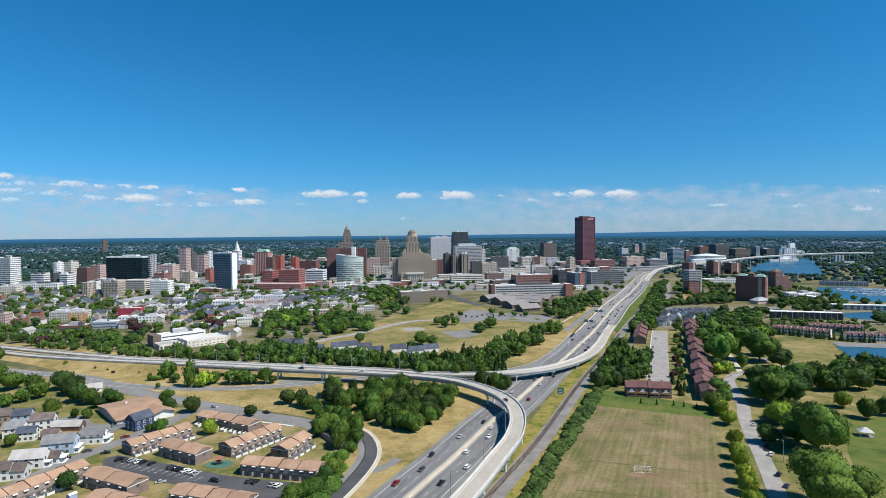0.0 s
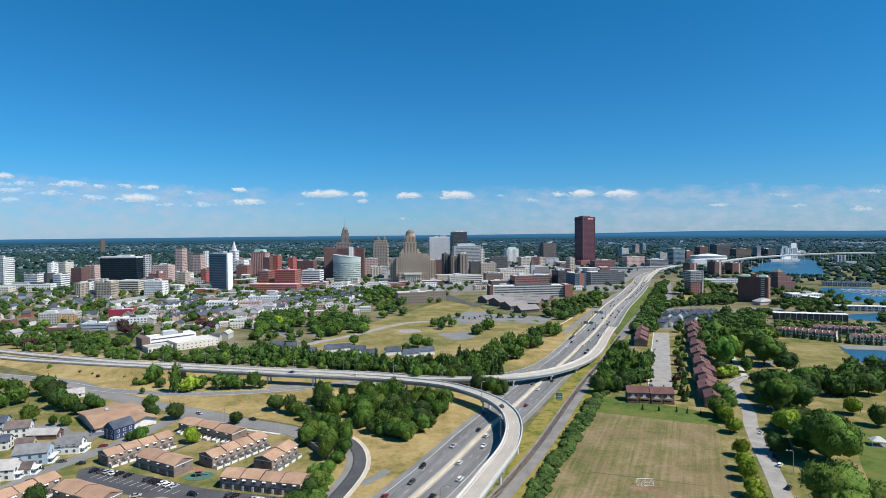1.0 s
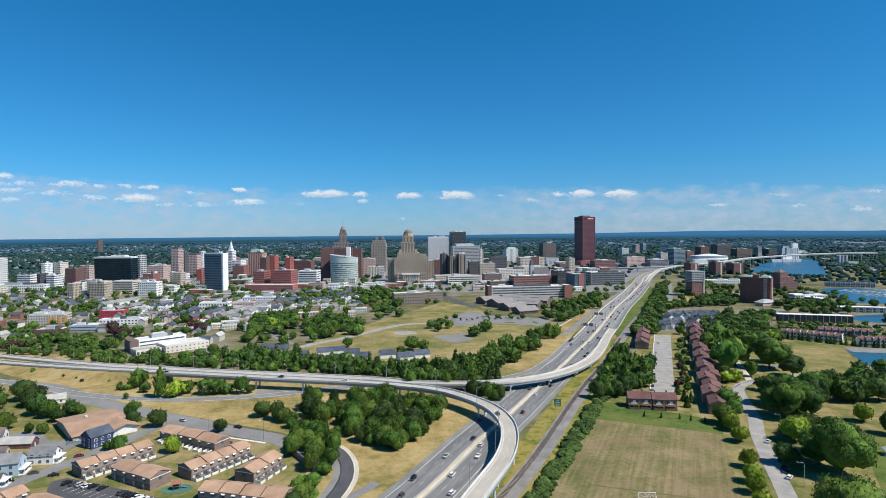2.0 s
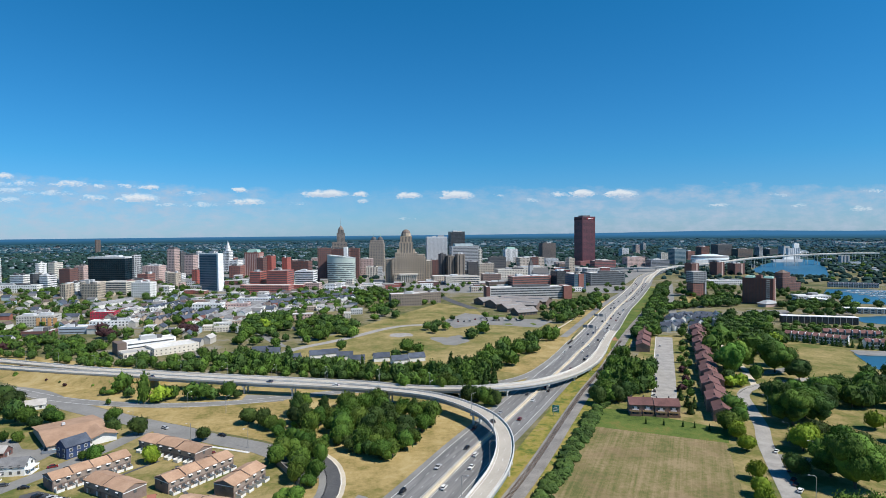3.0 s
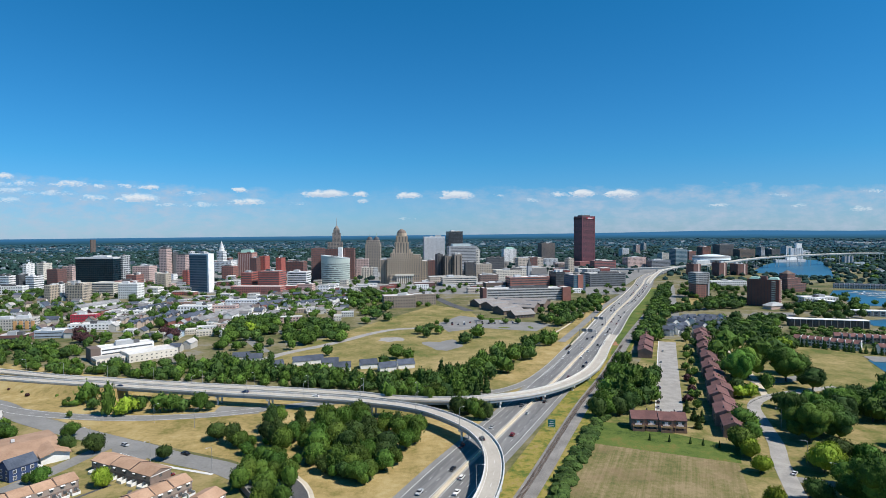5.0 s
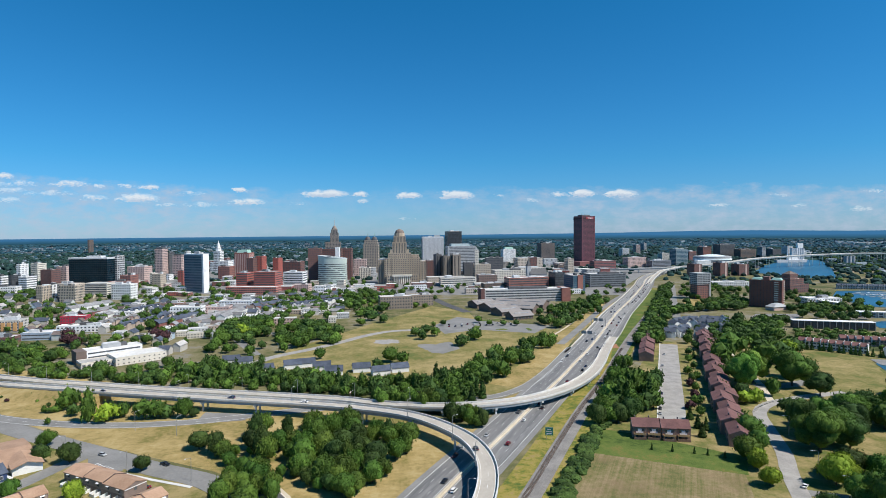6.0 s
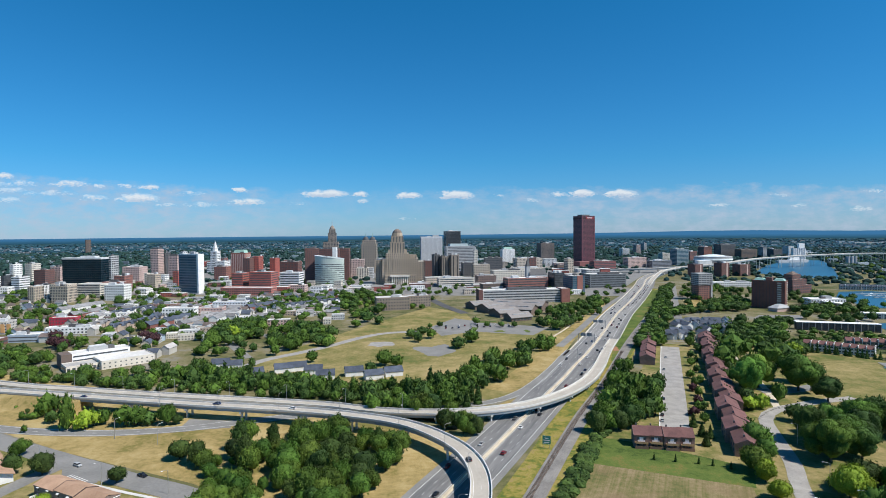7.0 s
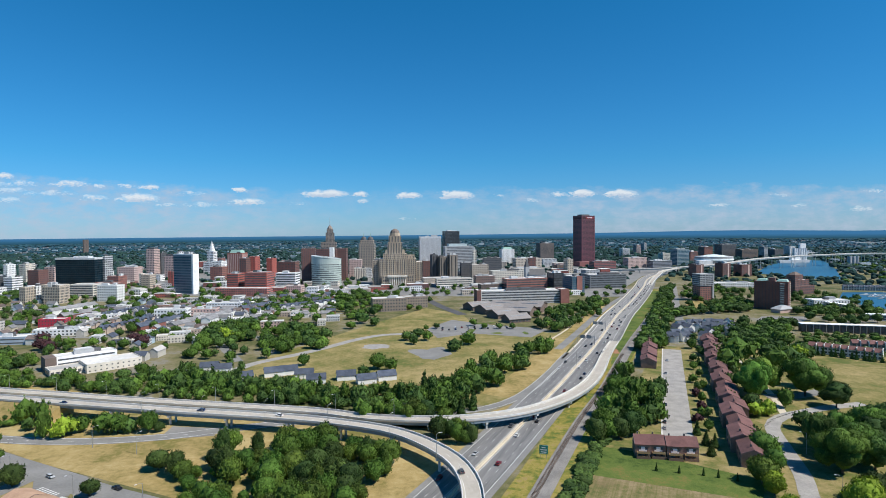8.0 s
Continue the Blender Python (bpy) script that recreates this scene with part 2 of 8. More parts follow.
M_line = material("road_paint", (0.62, 0.62, 0.60), (0.80, 0.80, 0.78), rough=0.8, scale=0.5, fine=3)
M_yellow = material("yellow_paint", (0.55, 0.40, 0.10), (0.66, 0.50, 0.15), rough=0.8, scale=0.5, fine=3)
M_ballast = material("ballast", (0.16, 0.15, 0.14), (0.28, 0.265, 0.245), rough=0.97, scale=0.12, fine=2.0, bump=0.5)
M_rail = material("worn_rail", (0.16, 0.10, 0.07), (0.24, 0.16, 0.11), rough=0.5, metal=0.6)
M_sleeper = material("sleeper_wood", (0.07, 0.05, 0.04), (0.13, 0.10, 0.08), island=True, per_thing=0.3)
M_water = material("lake_water", (0.014, 0.075, 0.135), (0.028, 0.115, 0.185), rough=0.3, scale=0.01, fine=0.12, bump=0.25, bump_scale=0.25)
M_glass = material("window_glass", (0.055, 0.062, 0.07), (0.12, 0.13, 0.14), rough=0.14, scale=0.2, fine=1.1)
M_blackglass = material("black_window_glass", (0.004, 0.014, 0.022), (0.010, 0.030, 0.044), rough=0.2, scale=0.1, fine=0.6, spec=0.3)
M_blueglass = material("blue_window_glass", (0.035, 0.085, 0.125), (0.085, 0.165, 0.215), rough=0.12, scale=0.05, fine=0.4)
M_paleglass = material("pale_green_glass", (0.42, 0.50, 0.46), (0.53, 0.60, 0.55), rough=0.3, scale=0.05, fine=0.4)
M_flat_roof = material("roof_membrane", (0.40, 0.39, 0.37), (0.58, 0.57, 0.55), rough=0.9, scale=0.05, fine=0.5, per_thing=0.35)
M_bark = material("bark", (0.07, 0.052, 0.04), (0.13, 0.10, 0.08), rough=0.95, scale=1.0, fine=6.0)
M_leaf = material("green_foliage", (0.034, 0.073, 0.010), (0.108, 0.182, 0.027), rough=0.8, scale=0.07, fine=1.4, per_thing=0.28, hue=0.022, spec=0.2, bump=0.4, bump_scale=1.2, deep=0.8, leafy=0.34)
M_leaf_dark = material("dark_foliage", (0.018, 0.043, 0.010), (0.062, 0.106, 0.022), rough=0.8, scale=0.08, fine=1.6, per_thing=0.25, hue=0.015, spec=0.2, bump=0.4, bump_scale=1.2, deep=0.8, leafy=0.34)
M_leaf_light = material("yellow_green_foliage", (0.125, 0.188, 0.013), (0.235, 0.305, 0.030), rough=0.8, scale=0.3, fine=1.6, per_thing=0.18, hue=0.010, spec=0.2, bump=0.4, bump_scale=1.2, deep=0.8, leafy=0.3)
M_leaf_red = material("dark_red_foliage", (0.035, 0.016, 0.018), (0.075, 0.03, 0.034), rough=0.75, scale=0.3, fine=1.6, per_thing=0.2, spec=0.25, bump=0.8, bump_scale=0.8, deep=1.6)
# blue air haze is painted into the colour of these far woods
M_hazy_woods = material("distant_woods", (0.018, 0.056, 0.078), (0.034, 0.088, 0.116), rough=0.9, scale=0.004, fine=0.05, per_thing=0.14, hue=0.01, island=True, spec=0.1)


def distance_material():
    """Glowing colour for the backdrop: blue air painted over far woods and fields, in long flat streaks."""
    mt = bpy.data.materials.new("distance")
    mt.use_nodes = True
    nt = mt.node_tree
    nt.nodes.clear()
    N, Lk = nt.nodes.new, nt.links.new
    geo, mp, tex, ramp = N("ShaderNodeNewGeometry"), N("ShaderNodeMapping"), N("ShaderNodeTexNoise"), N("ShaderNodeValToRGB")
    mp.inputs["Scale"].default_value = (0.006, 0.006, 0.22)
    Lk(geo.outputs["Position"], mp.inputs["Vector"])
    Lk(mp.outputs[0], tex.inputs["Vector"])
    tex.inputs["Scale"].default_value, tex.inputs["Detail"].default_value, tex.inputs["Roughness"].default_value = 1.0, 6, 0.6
    # painted haze by height: dark green-blue at the foot, bluer above
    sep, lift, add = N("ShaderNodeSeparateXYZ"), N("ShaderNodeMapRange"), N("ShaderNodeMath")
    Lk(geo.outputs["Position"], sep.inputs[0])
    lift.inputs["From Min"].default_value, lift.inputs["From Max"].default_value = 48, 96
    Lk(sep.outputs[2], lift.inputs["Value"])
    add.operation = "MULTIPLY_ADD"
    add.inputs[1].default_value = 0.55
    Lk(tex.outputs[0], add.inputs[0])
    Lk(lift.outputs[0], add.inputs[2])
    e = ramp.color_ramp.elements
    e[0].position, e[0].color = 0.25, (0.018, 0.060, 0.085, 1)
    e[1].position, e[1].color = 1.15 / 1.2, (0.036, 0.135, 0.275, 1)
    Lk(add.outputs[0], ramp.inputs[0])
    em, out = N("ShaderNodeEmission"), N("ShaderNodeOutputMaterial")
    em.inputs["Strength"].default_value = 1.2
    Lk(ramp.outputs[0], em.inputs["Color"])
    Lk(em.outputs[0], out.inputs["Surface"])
    return mt


M_distance = distance_material()
# the extra blue in these greens paints air haze onto far trees
M_hazy_leaf = material("distant_foliage", (0.011, 0.033, 0.030), (0.030, 0.066, 0.056), rough=0.85, scale=0.01, fine=0.12, per_thing=0.35, hue=0.02, island=True, spec=0.15)


# ---- mesh building ----
class Build:
    """Collects boxes, prisms and roofs into one mesh."""

    def __init__(self):
        self.v, self.f = [], []

    def add(self, verts, faces):
        n = len(self.v)
        self.v += [tuple(p) for p in verts]
        self.f += [tuple(i + n for i in q) for q in faces]
        return self

    def box(self, cx, cy, z0, sx, sy, sz, turn=0.0, taper=1.0):
        c, s = math.cos(radians(turn)), math.sin(radians(turn))
        pts = []
        for z, k in ((z0, 1.0), (z0 + sz, taper)):
            for x, y in ((-sx / 2 * k, -sy / 2 * k), (sx / 2 * k, -sy / 2 * k), (sx / 2 * k, sy / 2 * k), (-sx / 2 * k, sy / 2 * k)):
                pts.append((cx + c * x - s * y, cy + s * x + c * y, z))
        return self.add(pts, [(3, 2, 1, 0), (4, 5, 6, 7), (0, 1, 5, 4), (1, 2, 6, 5), (2, 3, 7, 6), (3, 0, 4, 7)])

    def prism(self, poly, z0, z1):
        n = len(poly)
        pts = [(x, y, z0) for x, y in poly] + [(x, y, z1) for x, y in poly]
        return self.add(pts, [tuple(range(n - 1, -1, -1)), tuple(range(n, 2 * n))] + [(i, (i + 1) % n, n + (i + 1) % n, n + i) for i in range(n)])

    def tube(self, pts, r, sides=6, r2=None):
        """A round bar through the points, tapering from r to r2."""
        r2 = r if r2 is None else r2
        rings = []
        for i, p in enumerate(pts):
            p = Vector(p)
            d = (Vector(pts[min(i + 1, len(pts) - 1)]) - Vector(pts[max(i - 1, 0)])).normalized()
            a = d.cross(Vector((0.3, 0.9, 0.2))).normalized()
            b = d.cross(a)
            rr = r + (r2 - r) * i / max(1, len(pts) - 1)
            rings.append([p + (a * math.cos(2 * math.pi * k / sides) + b * math.sin(2 * math.pi * k / sides)) * rr for k in range(sides)])
        vs = [q for ring in rings for q in ring]
        fs = [(i * sides + k, i * sides + (k + 1) % sides, (i + 1) * sides + (k + 1) % sides, (i + 1) * sides + k) for i in range(len(pts) - 1) for k in range(sides)]
        return self.add(vs, fs + [tuple(range(sides - 1, -1, -1)), tuple(range(len(vs) - sides, len(vs)))])

    def gable(self, cx, cy, z, L, D, rise, over=0.5, thick=0.25, turn=0.0):
        """A pitched roof with its ridge along L, as two thick slopes with overhang."""
        l, d = L / 2 + over, D / 2 + over
        drop = rise * over / (D / 2)
        prof = [(-d, -drop), (0, rise), (d, -drop), (d, -drop + thick), (0, rise + thick), (-d, -drop + thick)]
        c, s = math.cos(radians(turn)), math.sin(radians(turn))
        pts = [(cx + c * x - s * y, cy + s * x + c * y, z + h) for x in (-l, l) for y, h in prof]
        return self.add(pts, [(0, 1, 4, 5), (1, 2, 3, 4), (6, 11, 10, 7), (7, 10, 9, 8), (0, 6, 7, 1), (1, 7, 8, 2), (2, 8, 9, 3), (3, 9, 10, 4), (4, 10, 11, 5), (5, 11, 6, 0)])

    def gable_walls(self, L, D, h, rise):
        """Walls with pointed ends under a pitched roof."""
        l, d = L / 2, D / 2
        prof = [(-d, 0), (d, 0), (d, h), (0, h + rise), (-d, h)]
        pts = [(x, y, z) for x in (-l, l) for y, z in prof]
        return self.add(pts, [(4, 3, 2, 1, 0), (5, 6, 7, 8, 9), (0, 1, 6, 5), (1, 2, 7, 6), (2, 3, 8, 7), (3, 4, 9, 8), (4, 0, 5, 9)])

    def mesh(self, name, mat):
        me = bpy.data.meshes.new(name)
        me.from_pydata(self.v, [], self.f)
        me.materials.append(mat)
        me.update()
        return me


def part(name, b, mat, parent=None, label="", at=None):
    """One mesh object under a thing; b is a Build or a mesh to share."""
    ob = new(name, b.mesh(name, mat) if isinstance(b, Build) else b)
    if parent is not None:
        ob.parent = parent
    if at is not None:
        ob.matrix_basis = at
    if label:
        ob["label"] = label
    return ob


def thing(name, x, y, turn=0.0, label="", category="", group="", z=0.0):
    ob = new(name)
    ob.empty_display_size = 0.5
    ob.matrix_basis = pose(x, y, z, 0, 0, turn)
    return tagged(ob, label, category, group)


def sheet(name, poly, z, mat, label, category="ground", kind="structure", thick=0.0):
    b = Build()
    if thick:
        b.prism(poly, z - thick, z)
    else:
        b.add([(x, y, z) for x, y in poly], [tuple(range(len(poly)))])
    ob = part(name, b, mat)
    return tagged(ob, label, category, kind=kind)


def smooth_line(pts, step=8.0):
    """Catmull-Rom through the points, resampled every step metres."""
    P = [Vector(p if len(p) == 3 else (*p, 0)) for p in pts]
    P = [P[0] * 2 - P[1]] + P + [P[-1] * 2 - P[-2]]
    out = []
    for i in range(1, len(P) - 2):
        n = max(1, int((P[i + 1] - P[i]).length / step))
        for k in range(n):
            t = k / n
            out.append(0.5 * (2 * P[i] + (P[i + 1] - P[i - 1]) * t + (2 * P[i - 1] - 5 * P[i] + 4 * P[i + 1] - P[i + 2]) * t * t + (3 * P[i] - P[i - 1] - 3 * P[i + 1] + P[i + 2]) * t ** 3))
    return out + [P[-2]]


def sides(line):
    """The unit vector to the right of the line at each point."""
    res = []
    for i in range(len(line)):
        d = line[min(i + 1, len(line) - 1)] - line[max(i - 1, 0)]
        res.append(Vector((d.y, -d.x, 0)).normalized())
    return res


def ribbon(b, line, o0, o1, z0, z1):
    """A strip from offset o0 to o1 right of the line, from z0 to z1 over it."""
    n, s = len(line), sides(line)
    pts = []
    for p, q in zip(line, s):
        for o, z in ((o0, z0), (o1, z0), (o1, z1), (o0, z1)):
            pts.append((p.x + q.x * o, p.y + q.y * o, p.z + z))
    fs = [(0, 1, 2, 3), tuple(4 * (n - 1) + k for k in (3, 2, 1, 0))]
    for i in range(n - 1):
        for k in range(4):
            fs.append((4 * i + k, 4 * i + 4 + k, 4 * i + 4 + (k + 1) % 4, 4 * i + (k + 1) % 4))
    return b.add(pts, fs)


def dashes(b, line, off, width, length, gap, z):
    """Painted dashes along the line."""
    run, s = 0.0, sides(line)
    for i in range(len(line) - 1):
        a, c = line[i], line[i + 1]
        seg = (c - a).length
        d = (c - a) / seg
        q = s[i]
        t = -run % (length + gap)
        while t < seg:
            e = min(t + length, seg)
            p0, p1 = a + d * t + q * off, a + d * e + q * off
            w = q * (width / 2)
            b.add([(*(p0 - w).xy, p0.z + z), (*(p0 + w).xy, p0.z + z), (*(p1 + w).xy, p1.z + z), (*(p1 - w).xy, p1.z + z)], [(0, 1, 2, 3)])
            t += length + gap
        run += seg
    return b


def inside(poly, x, y):
    hit = False
    for (x0, y0), (x1, y1) in zip(poly, poly[1:] + poly[:1]):
        if (y0 > y) != (y1 > y) and x < (x1 - x0) * (y - y0) / (y1 - y0) + x0:
            hit = not hit
    return hit


def scatter(poly, n, gap, rng, taken):
    """Up to n places inside a plan area, no two nearer than gap."""
    xs, ys = [p[0] for p in poly], [p[1] for p in poly]
    out = []
    for _ in range(n * 30):
        if len(out) >= n:
            break
        x, y = rng.uniform(min(xs), max(xs)), rng.uniform(min(ys), max(ys))
        if inside(poly, x, y) and all((x - a) ** 2 + (y - c) ** 2 > gap * gap for a, c in out) and all((x - a) ** 2 + (y - c) ** 2 > (0.5 * gap + r) ** 2 for a, c, r in taken):
            out.append((x, y))
    return out


# ---- ground ----
def land_height(x, y):
    """Flat town, then wooded land raised to meet the horizon in the camera's view."""
    r = math.hypot(x, y)
    s = min(1, max(0, (r - 2500) / 2450))
    return 52 * s ** 1.35 + 3 * s * noise.noise(Vector((x * 0.0006, y * 0.0006, 3.0)))


def ground_sheet():
    b = Build()
    rings = [0, 150, 300, 500, 750, 1000, 1400, 1800, 2200, 2500, 2800, 3100, 3400, 3700, 4000, 4300, 4600, 4900, 5200, 5600]
    n = 120
    b.v.append((0, 0, 0))
    for r in rings[1:]:
        for k in range(n):
            a = 2 * math.pi * k / n
            x, y = r * math.sin(a), r * math.cos(a)
            b.v.append((x, y, land_height(x, y)))
    for k in range(n):
        b.f.append((0, 1 + (k + 1) % n, 1 + k))
    for j in range(len(rings) - 2):
        for k in range(n):
            p, q = 1 + j * n, 1 + (j + 1) * n
            b.f.append((p + k, p + (k + 1) % n, q + (k + 1) % n, q + k))
    me = b.mesh("ground", M_ground)
    me.polygons.foreach_set("use_smooth", [True] * len(me.polygons))
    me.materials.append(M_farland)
    # beyond this radius the land takes the haze-tinted colour
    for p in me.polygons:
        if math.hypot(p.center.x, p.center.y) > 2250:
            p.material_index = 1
    return tagged(part("ground", me, None), "town ground of mixed grass, earth and paving", "ground", kind="structure")


ground_sheet()


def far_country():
    """Glowing backdrop of painted blue haze behind the last woods, with a low range of hills on one side."""
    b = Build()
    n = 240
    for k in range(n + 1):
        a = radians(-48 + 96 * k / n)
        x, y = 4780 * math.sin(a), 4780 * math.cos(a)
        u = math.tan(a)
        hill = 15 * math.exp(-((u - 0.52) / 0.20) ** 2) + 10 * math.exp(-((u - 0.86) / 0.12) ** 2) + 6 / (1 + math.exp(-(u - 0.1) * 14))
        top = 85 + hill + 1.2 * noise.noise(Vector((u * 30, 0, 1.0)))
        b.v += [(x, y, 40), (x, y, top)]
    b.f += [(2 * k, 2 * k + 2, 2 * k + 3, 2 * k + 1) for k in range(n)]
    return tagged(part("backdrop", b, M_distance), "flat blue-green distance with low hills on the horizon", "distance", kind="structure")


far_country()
sheet("ground_dry_verge", [(-583.5, 643), (-399.9, 581.7), (-148.3, 483.1), (-39.1, 452.9), (46.7, 408), (27.8, 366.2), (-24, 262), (-52, 200), (-80, 200), (-62, 290), (-48.2, 325.9), (-87.1, 350.9), (-170.6, 388.8), (-243.8, 428.5), (-415.7, 527.3), (-556.1, 562.6)], 0.05, M_dry, "sun-dried yellow grass of the road interchange", "grass")
sheet("ground_meadow", [(-139.1, 531.9), (-132.8, 620.6), (-101, 694), (-66.7, 782), (4.8, 945.2), (57.4, 883.5), (68.3, 785.5), (157.1, 730.3), (144.1, 670.4), (68.9, 476), (-41.3, 479.6), (-95.3, 511.4)], 0.05, M_meadow, "half-dry green meadow grass in the town park", "grass")
sheet("ground_housing_lawn", [(-543.4, 517.7), (-395.7, 501.7), (-232.5, 408.5), (-164, 373.5), (-83.5, 336.3), (-46.5, 314.1), (-56, 290), (-90, 190), (-300, 190)], 0.04, M_park, "patchy mown lawn between the housing blocks", "grass")
sheet("ground_rail_verge", [(2, 190), (30, 236), (72, 330), (105, 400), (150, 500), (200, 610), (262, 760), (330, 905), (440, 1180), (428, 1190), (320, 950), (250, 790), (180, 640), (120, 500), (66, 372), (20, 270), (-20, 190)], 0.06, M_weeds, "weedy yellow-green verge beside the motorway", "grass")
sheet("ground_park", [(30, 200), (104, 380), (150, 480), (240, 660), (330, 640), (480, 580), (470, 400), (330, 200)], 0.03, M_park, "park grass, half green and half dry", "grass")
sheet("ground_sports_field", [(31.2, 224.8), (96.8, 370.5), (162.7, 342.9), (118.5, 223.4)], 0.08, M_field, "worn mown sports field with bare brown patches", "grass")
sheet("ground_lawn_strip", [(92.3, 376.8), (108.5, 406.3), (127.3, 397.2), (157.9, 375.1), (173.5, 362.6), (163.6, 341.8), (96.8, 370.5)], 0.10, M_lawn, "bright green mown lawn behind the townhouses", "grass")
sheet("ground_right_lawn", [(237.9, 335.9), (294, 350.5), (223.9, 237.6), (174.6, 229.5), (207.5, 288.6)], 0.07, M_lawn, "green lawn of the waterside park", "grass")
sheet("ground_shore_meadow", [(340.3, 575.9), (387.9, 565.2), (349.3, 487.3), (301.3, 458.8), (286.9, 489.4)], 0.06, M_meadow, "dry grass mound by the water", "grass")
sheet("ground_tower_green", [(418.1, 1019.5), (496.8, 1013.8), (441.3, 909.6), (379.2, 913.5)], 0.06, M_dry, "dry grass below the apartment tower", "grass")

# ---- water ----
HARBOUR = [(831.2, 1560.3), (1030.7, 1858.5), (1294.9, 2160.2), (1492.9, 2372.4), (1328, 2029.5), (1114.7, 1672.6), (920.4, 1372.4), (858.4, 1396.4), (850.9, 1493.6)]
MARINA = [(654.7, 1002.5), (734.7, 1108.3), (796.8, 1114.7), (835.9, 1067.7), (860.3, 1006.2), (748.8, 875.5), (688.7, 879.3), (641.4, 896.7)]
sheet("water_harbour", HARBOUR, 0.25, M_water, "blue rippled harbour water", "water")
sheet("water_marina", MARINA, 0.25, M_water, "blue rippled marina basin water", "water")
sheet("water_canal", [(520, 726), (533, 765), (612, 782), (820, 770), (800, 690), (560, 690)], 0.25, M_water, "blue-green water of the inner canal", "water")
sheet("water_lake", [(362, 500), (385, 556), (436, 556), (900, 620), (1500, 900), (1800, 300), (900, 200), (440, 330), (380, 440)], 0.22, M_water, "blue lake water along the shore", "water")
sheet("shore_bank", [(391.7, 570.9), (454.7, 556.9), (437.7, 536), (384.7, 548.6)], 0.4, M_old_asphalt, "pale stone bank along the lake", "shore")


# ---- roads ----
M_pale_road = material("pale_worn_asphalt", (0.25, 0.24, 0.225), (0.38, 0.36, 0.335), rough=0.92, scale=0.15, fine=1.4, bump=0.1)
def road(name, pts, left, right, mat, label, z=0.14, edge=(), centre=None, lanes=(), parent_kind="structure"):
    """A paved strip with painted edge lines and lane dashes as parts."""
    line = smooth_line(pts)
    ob = part(name, ribbon(Build(), line, -left, right, z - 0.3, z), mat)
    tagged(ob, label, "road", kind=parent_kind)
    for o in edge:
        part("edge_line", ribbon(Build(), line, o - 0.11, o + 0.11, z, z + 0.03), M_line, ob)
    if centre is not None:
        part("centre_line", ribbon(Build(), line, centre - 0.12, centre + 0.12, z, z + 0.03), M_yellow, ob)
    for o in lanes:
        tagged(part("lane_marking", dashes(Build(), line, o, 0.2, 3.5, 8.5, z + 0.03), M_line, ob), kind="stuff")
    return ob, line


HIGHWAY = [(-90, 70), (-52, 160), (-16, 242), (4, 284), (27, 336), (53, 390), (79, 445), (102, 494), (121, 534), (138, 572), (160, 619), (193, 696), (243, 817), (268, 875), (299, 942), (353, 1061), (434, 1248), (495, 1398), (570, 1540), (700, 1740), (860, 1950)]
M_motorway = material("worn_motorway", (0.12, 0.12, 0.121), (0.225, 0.222, 0.217), rough=0.92, scale=0.35, fine=1.6, bump=0.1, stretch=(1, 0.05, 1), spin=24)
# concrete of the far stretch, its grazing-angle brightness painted into the colour
M_far_pavement = material("worn_concrete_road", (0.20, 0.197, 0.19), (0.29, 0.283, 0.27), rough=0.92, scale=0.35, fine=1.6, bump=0.1, stretch=(1, 0.05, 1), spin=24)
motorway, hw = road("road_motorway", HIGHWAY, 16.6, 16.6, M_motorway, "six-lane grey asphalt motorway with painted lanes", edge=(-13.2, -1.9, 1.9, 13.2), lanes=(-5.7, -9.4, 5.7, 9.4))
part("shoulder", ribbon(Build(), hw, -16.6, -13.5, 0.14, 0.16), M_old_asphalt, motorway, "pale worn shoulder")
part("shoulder", ribbon(Build(), hw, 13.5, 16.6, 0.14, 0.16), M_old_asphalt, motorway, "pale worn shoulder")
part("median", ribbon(Build(), hw, -1.3, 1.3, 0.14, 0.24), M_barrier, motorway, "tan concrete median strip")
part("median_barrier", ribbon(Build(), hw, -0.35, 0.35, 0.2, 1.1), M_barrier, motorway, "tan concrete barrier")
far_hw = [p for p in hw if p.y > 600]
part("concrete_pavement", ribbon(Build(), [p for p in hw if p.y > 700], -16.5, 16.5, 0.13, 0.153), M_far_pavement, motorway, "pale worn concrete pavement")
part("verge_strip", ribbon(Build(), far_hw, -18.6, -16.6, -0.1, 0.12), M_barrier, motorway, "tan concrete edge strip")
part("merging_lane", ribbon(Build(), far_hw, 16.6, 20.2, -0.1, 0.13), M_motorway, motorway)
part("edge_barrier", ribbon(Build(), [p for p in hw if 690 < p.y < 1180], 20.2, 20.7, -0.1, 0.95), M_parapet, motorway, "pale concrete edge barrier")
part("edge_barrier", ribbon(Build(), [p for p in hw if 640 < p.y < 1180], -17.2, -16.8, -0.1, 0.9), M_parapet, motorway, "pale concrete edge barrier")
sheet("ground_green_strip", [(172, 585), (190, 640), (214, 705), (246, 790), (312, 945), (418, 1165), (450, 1145), (362, 960), (286, 805), (240, 700), (208, 632), (186, 585)], 0.09, M_lawn, "bright green grass between motorway and railway", "grass")
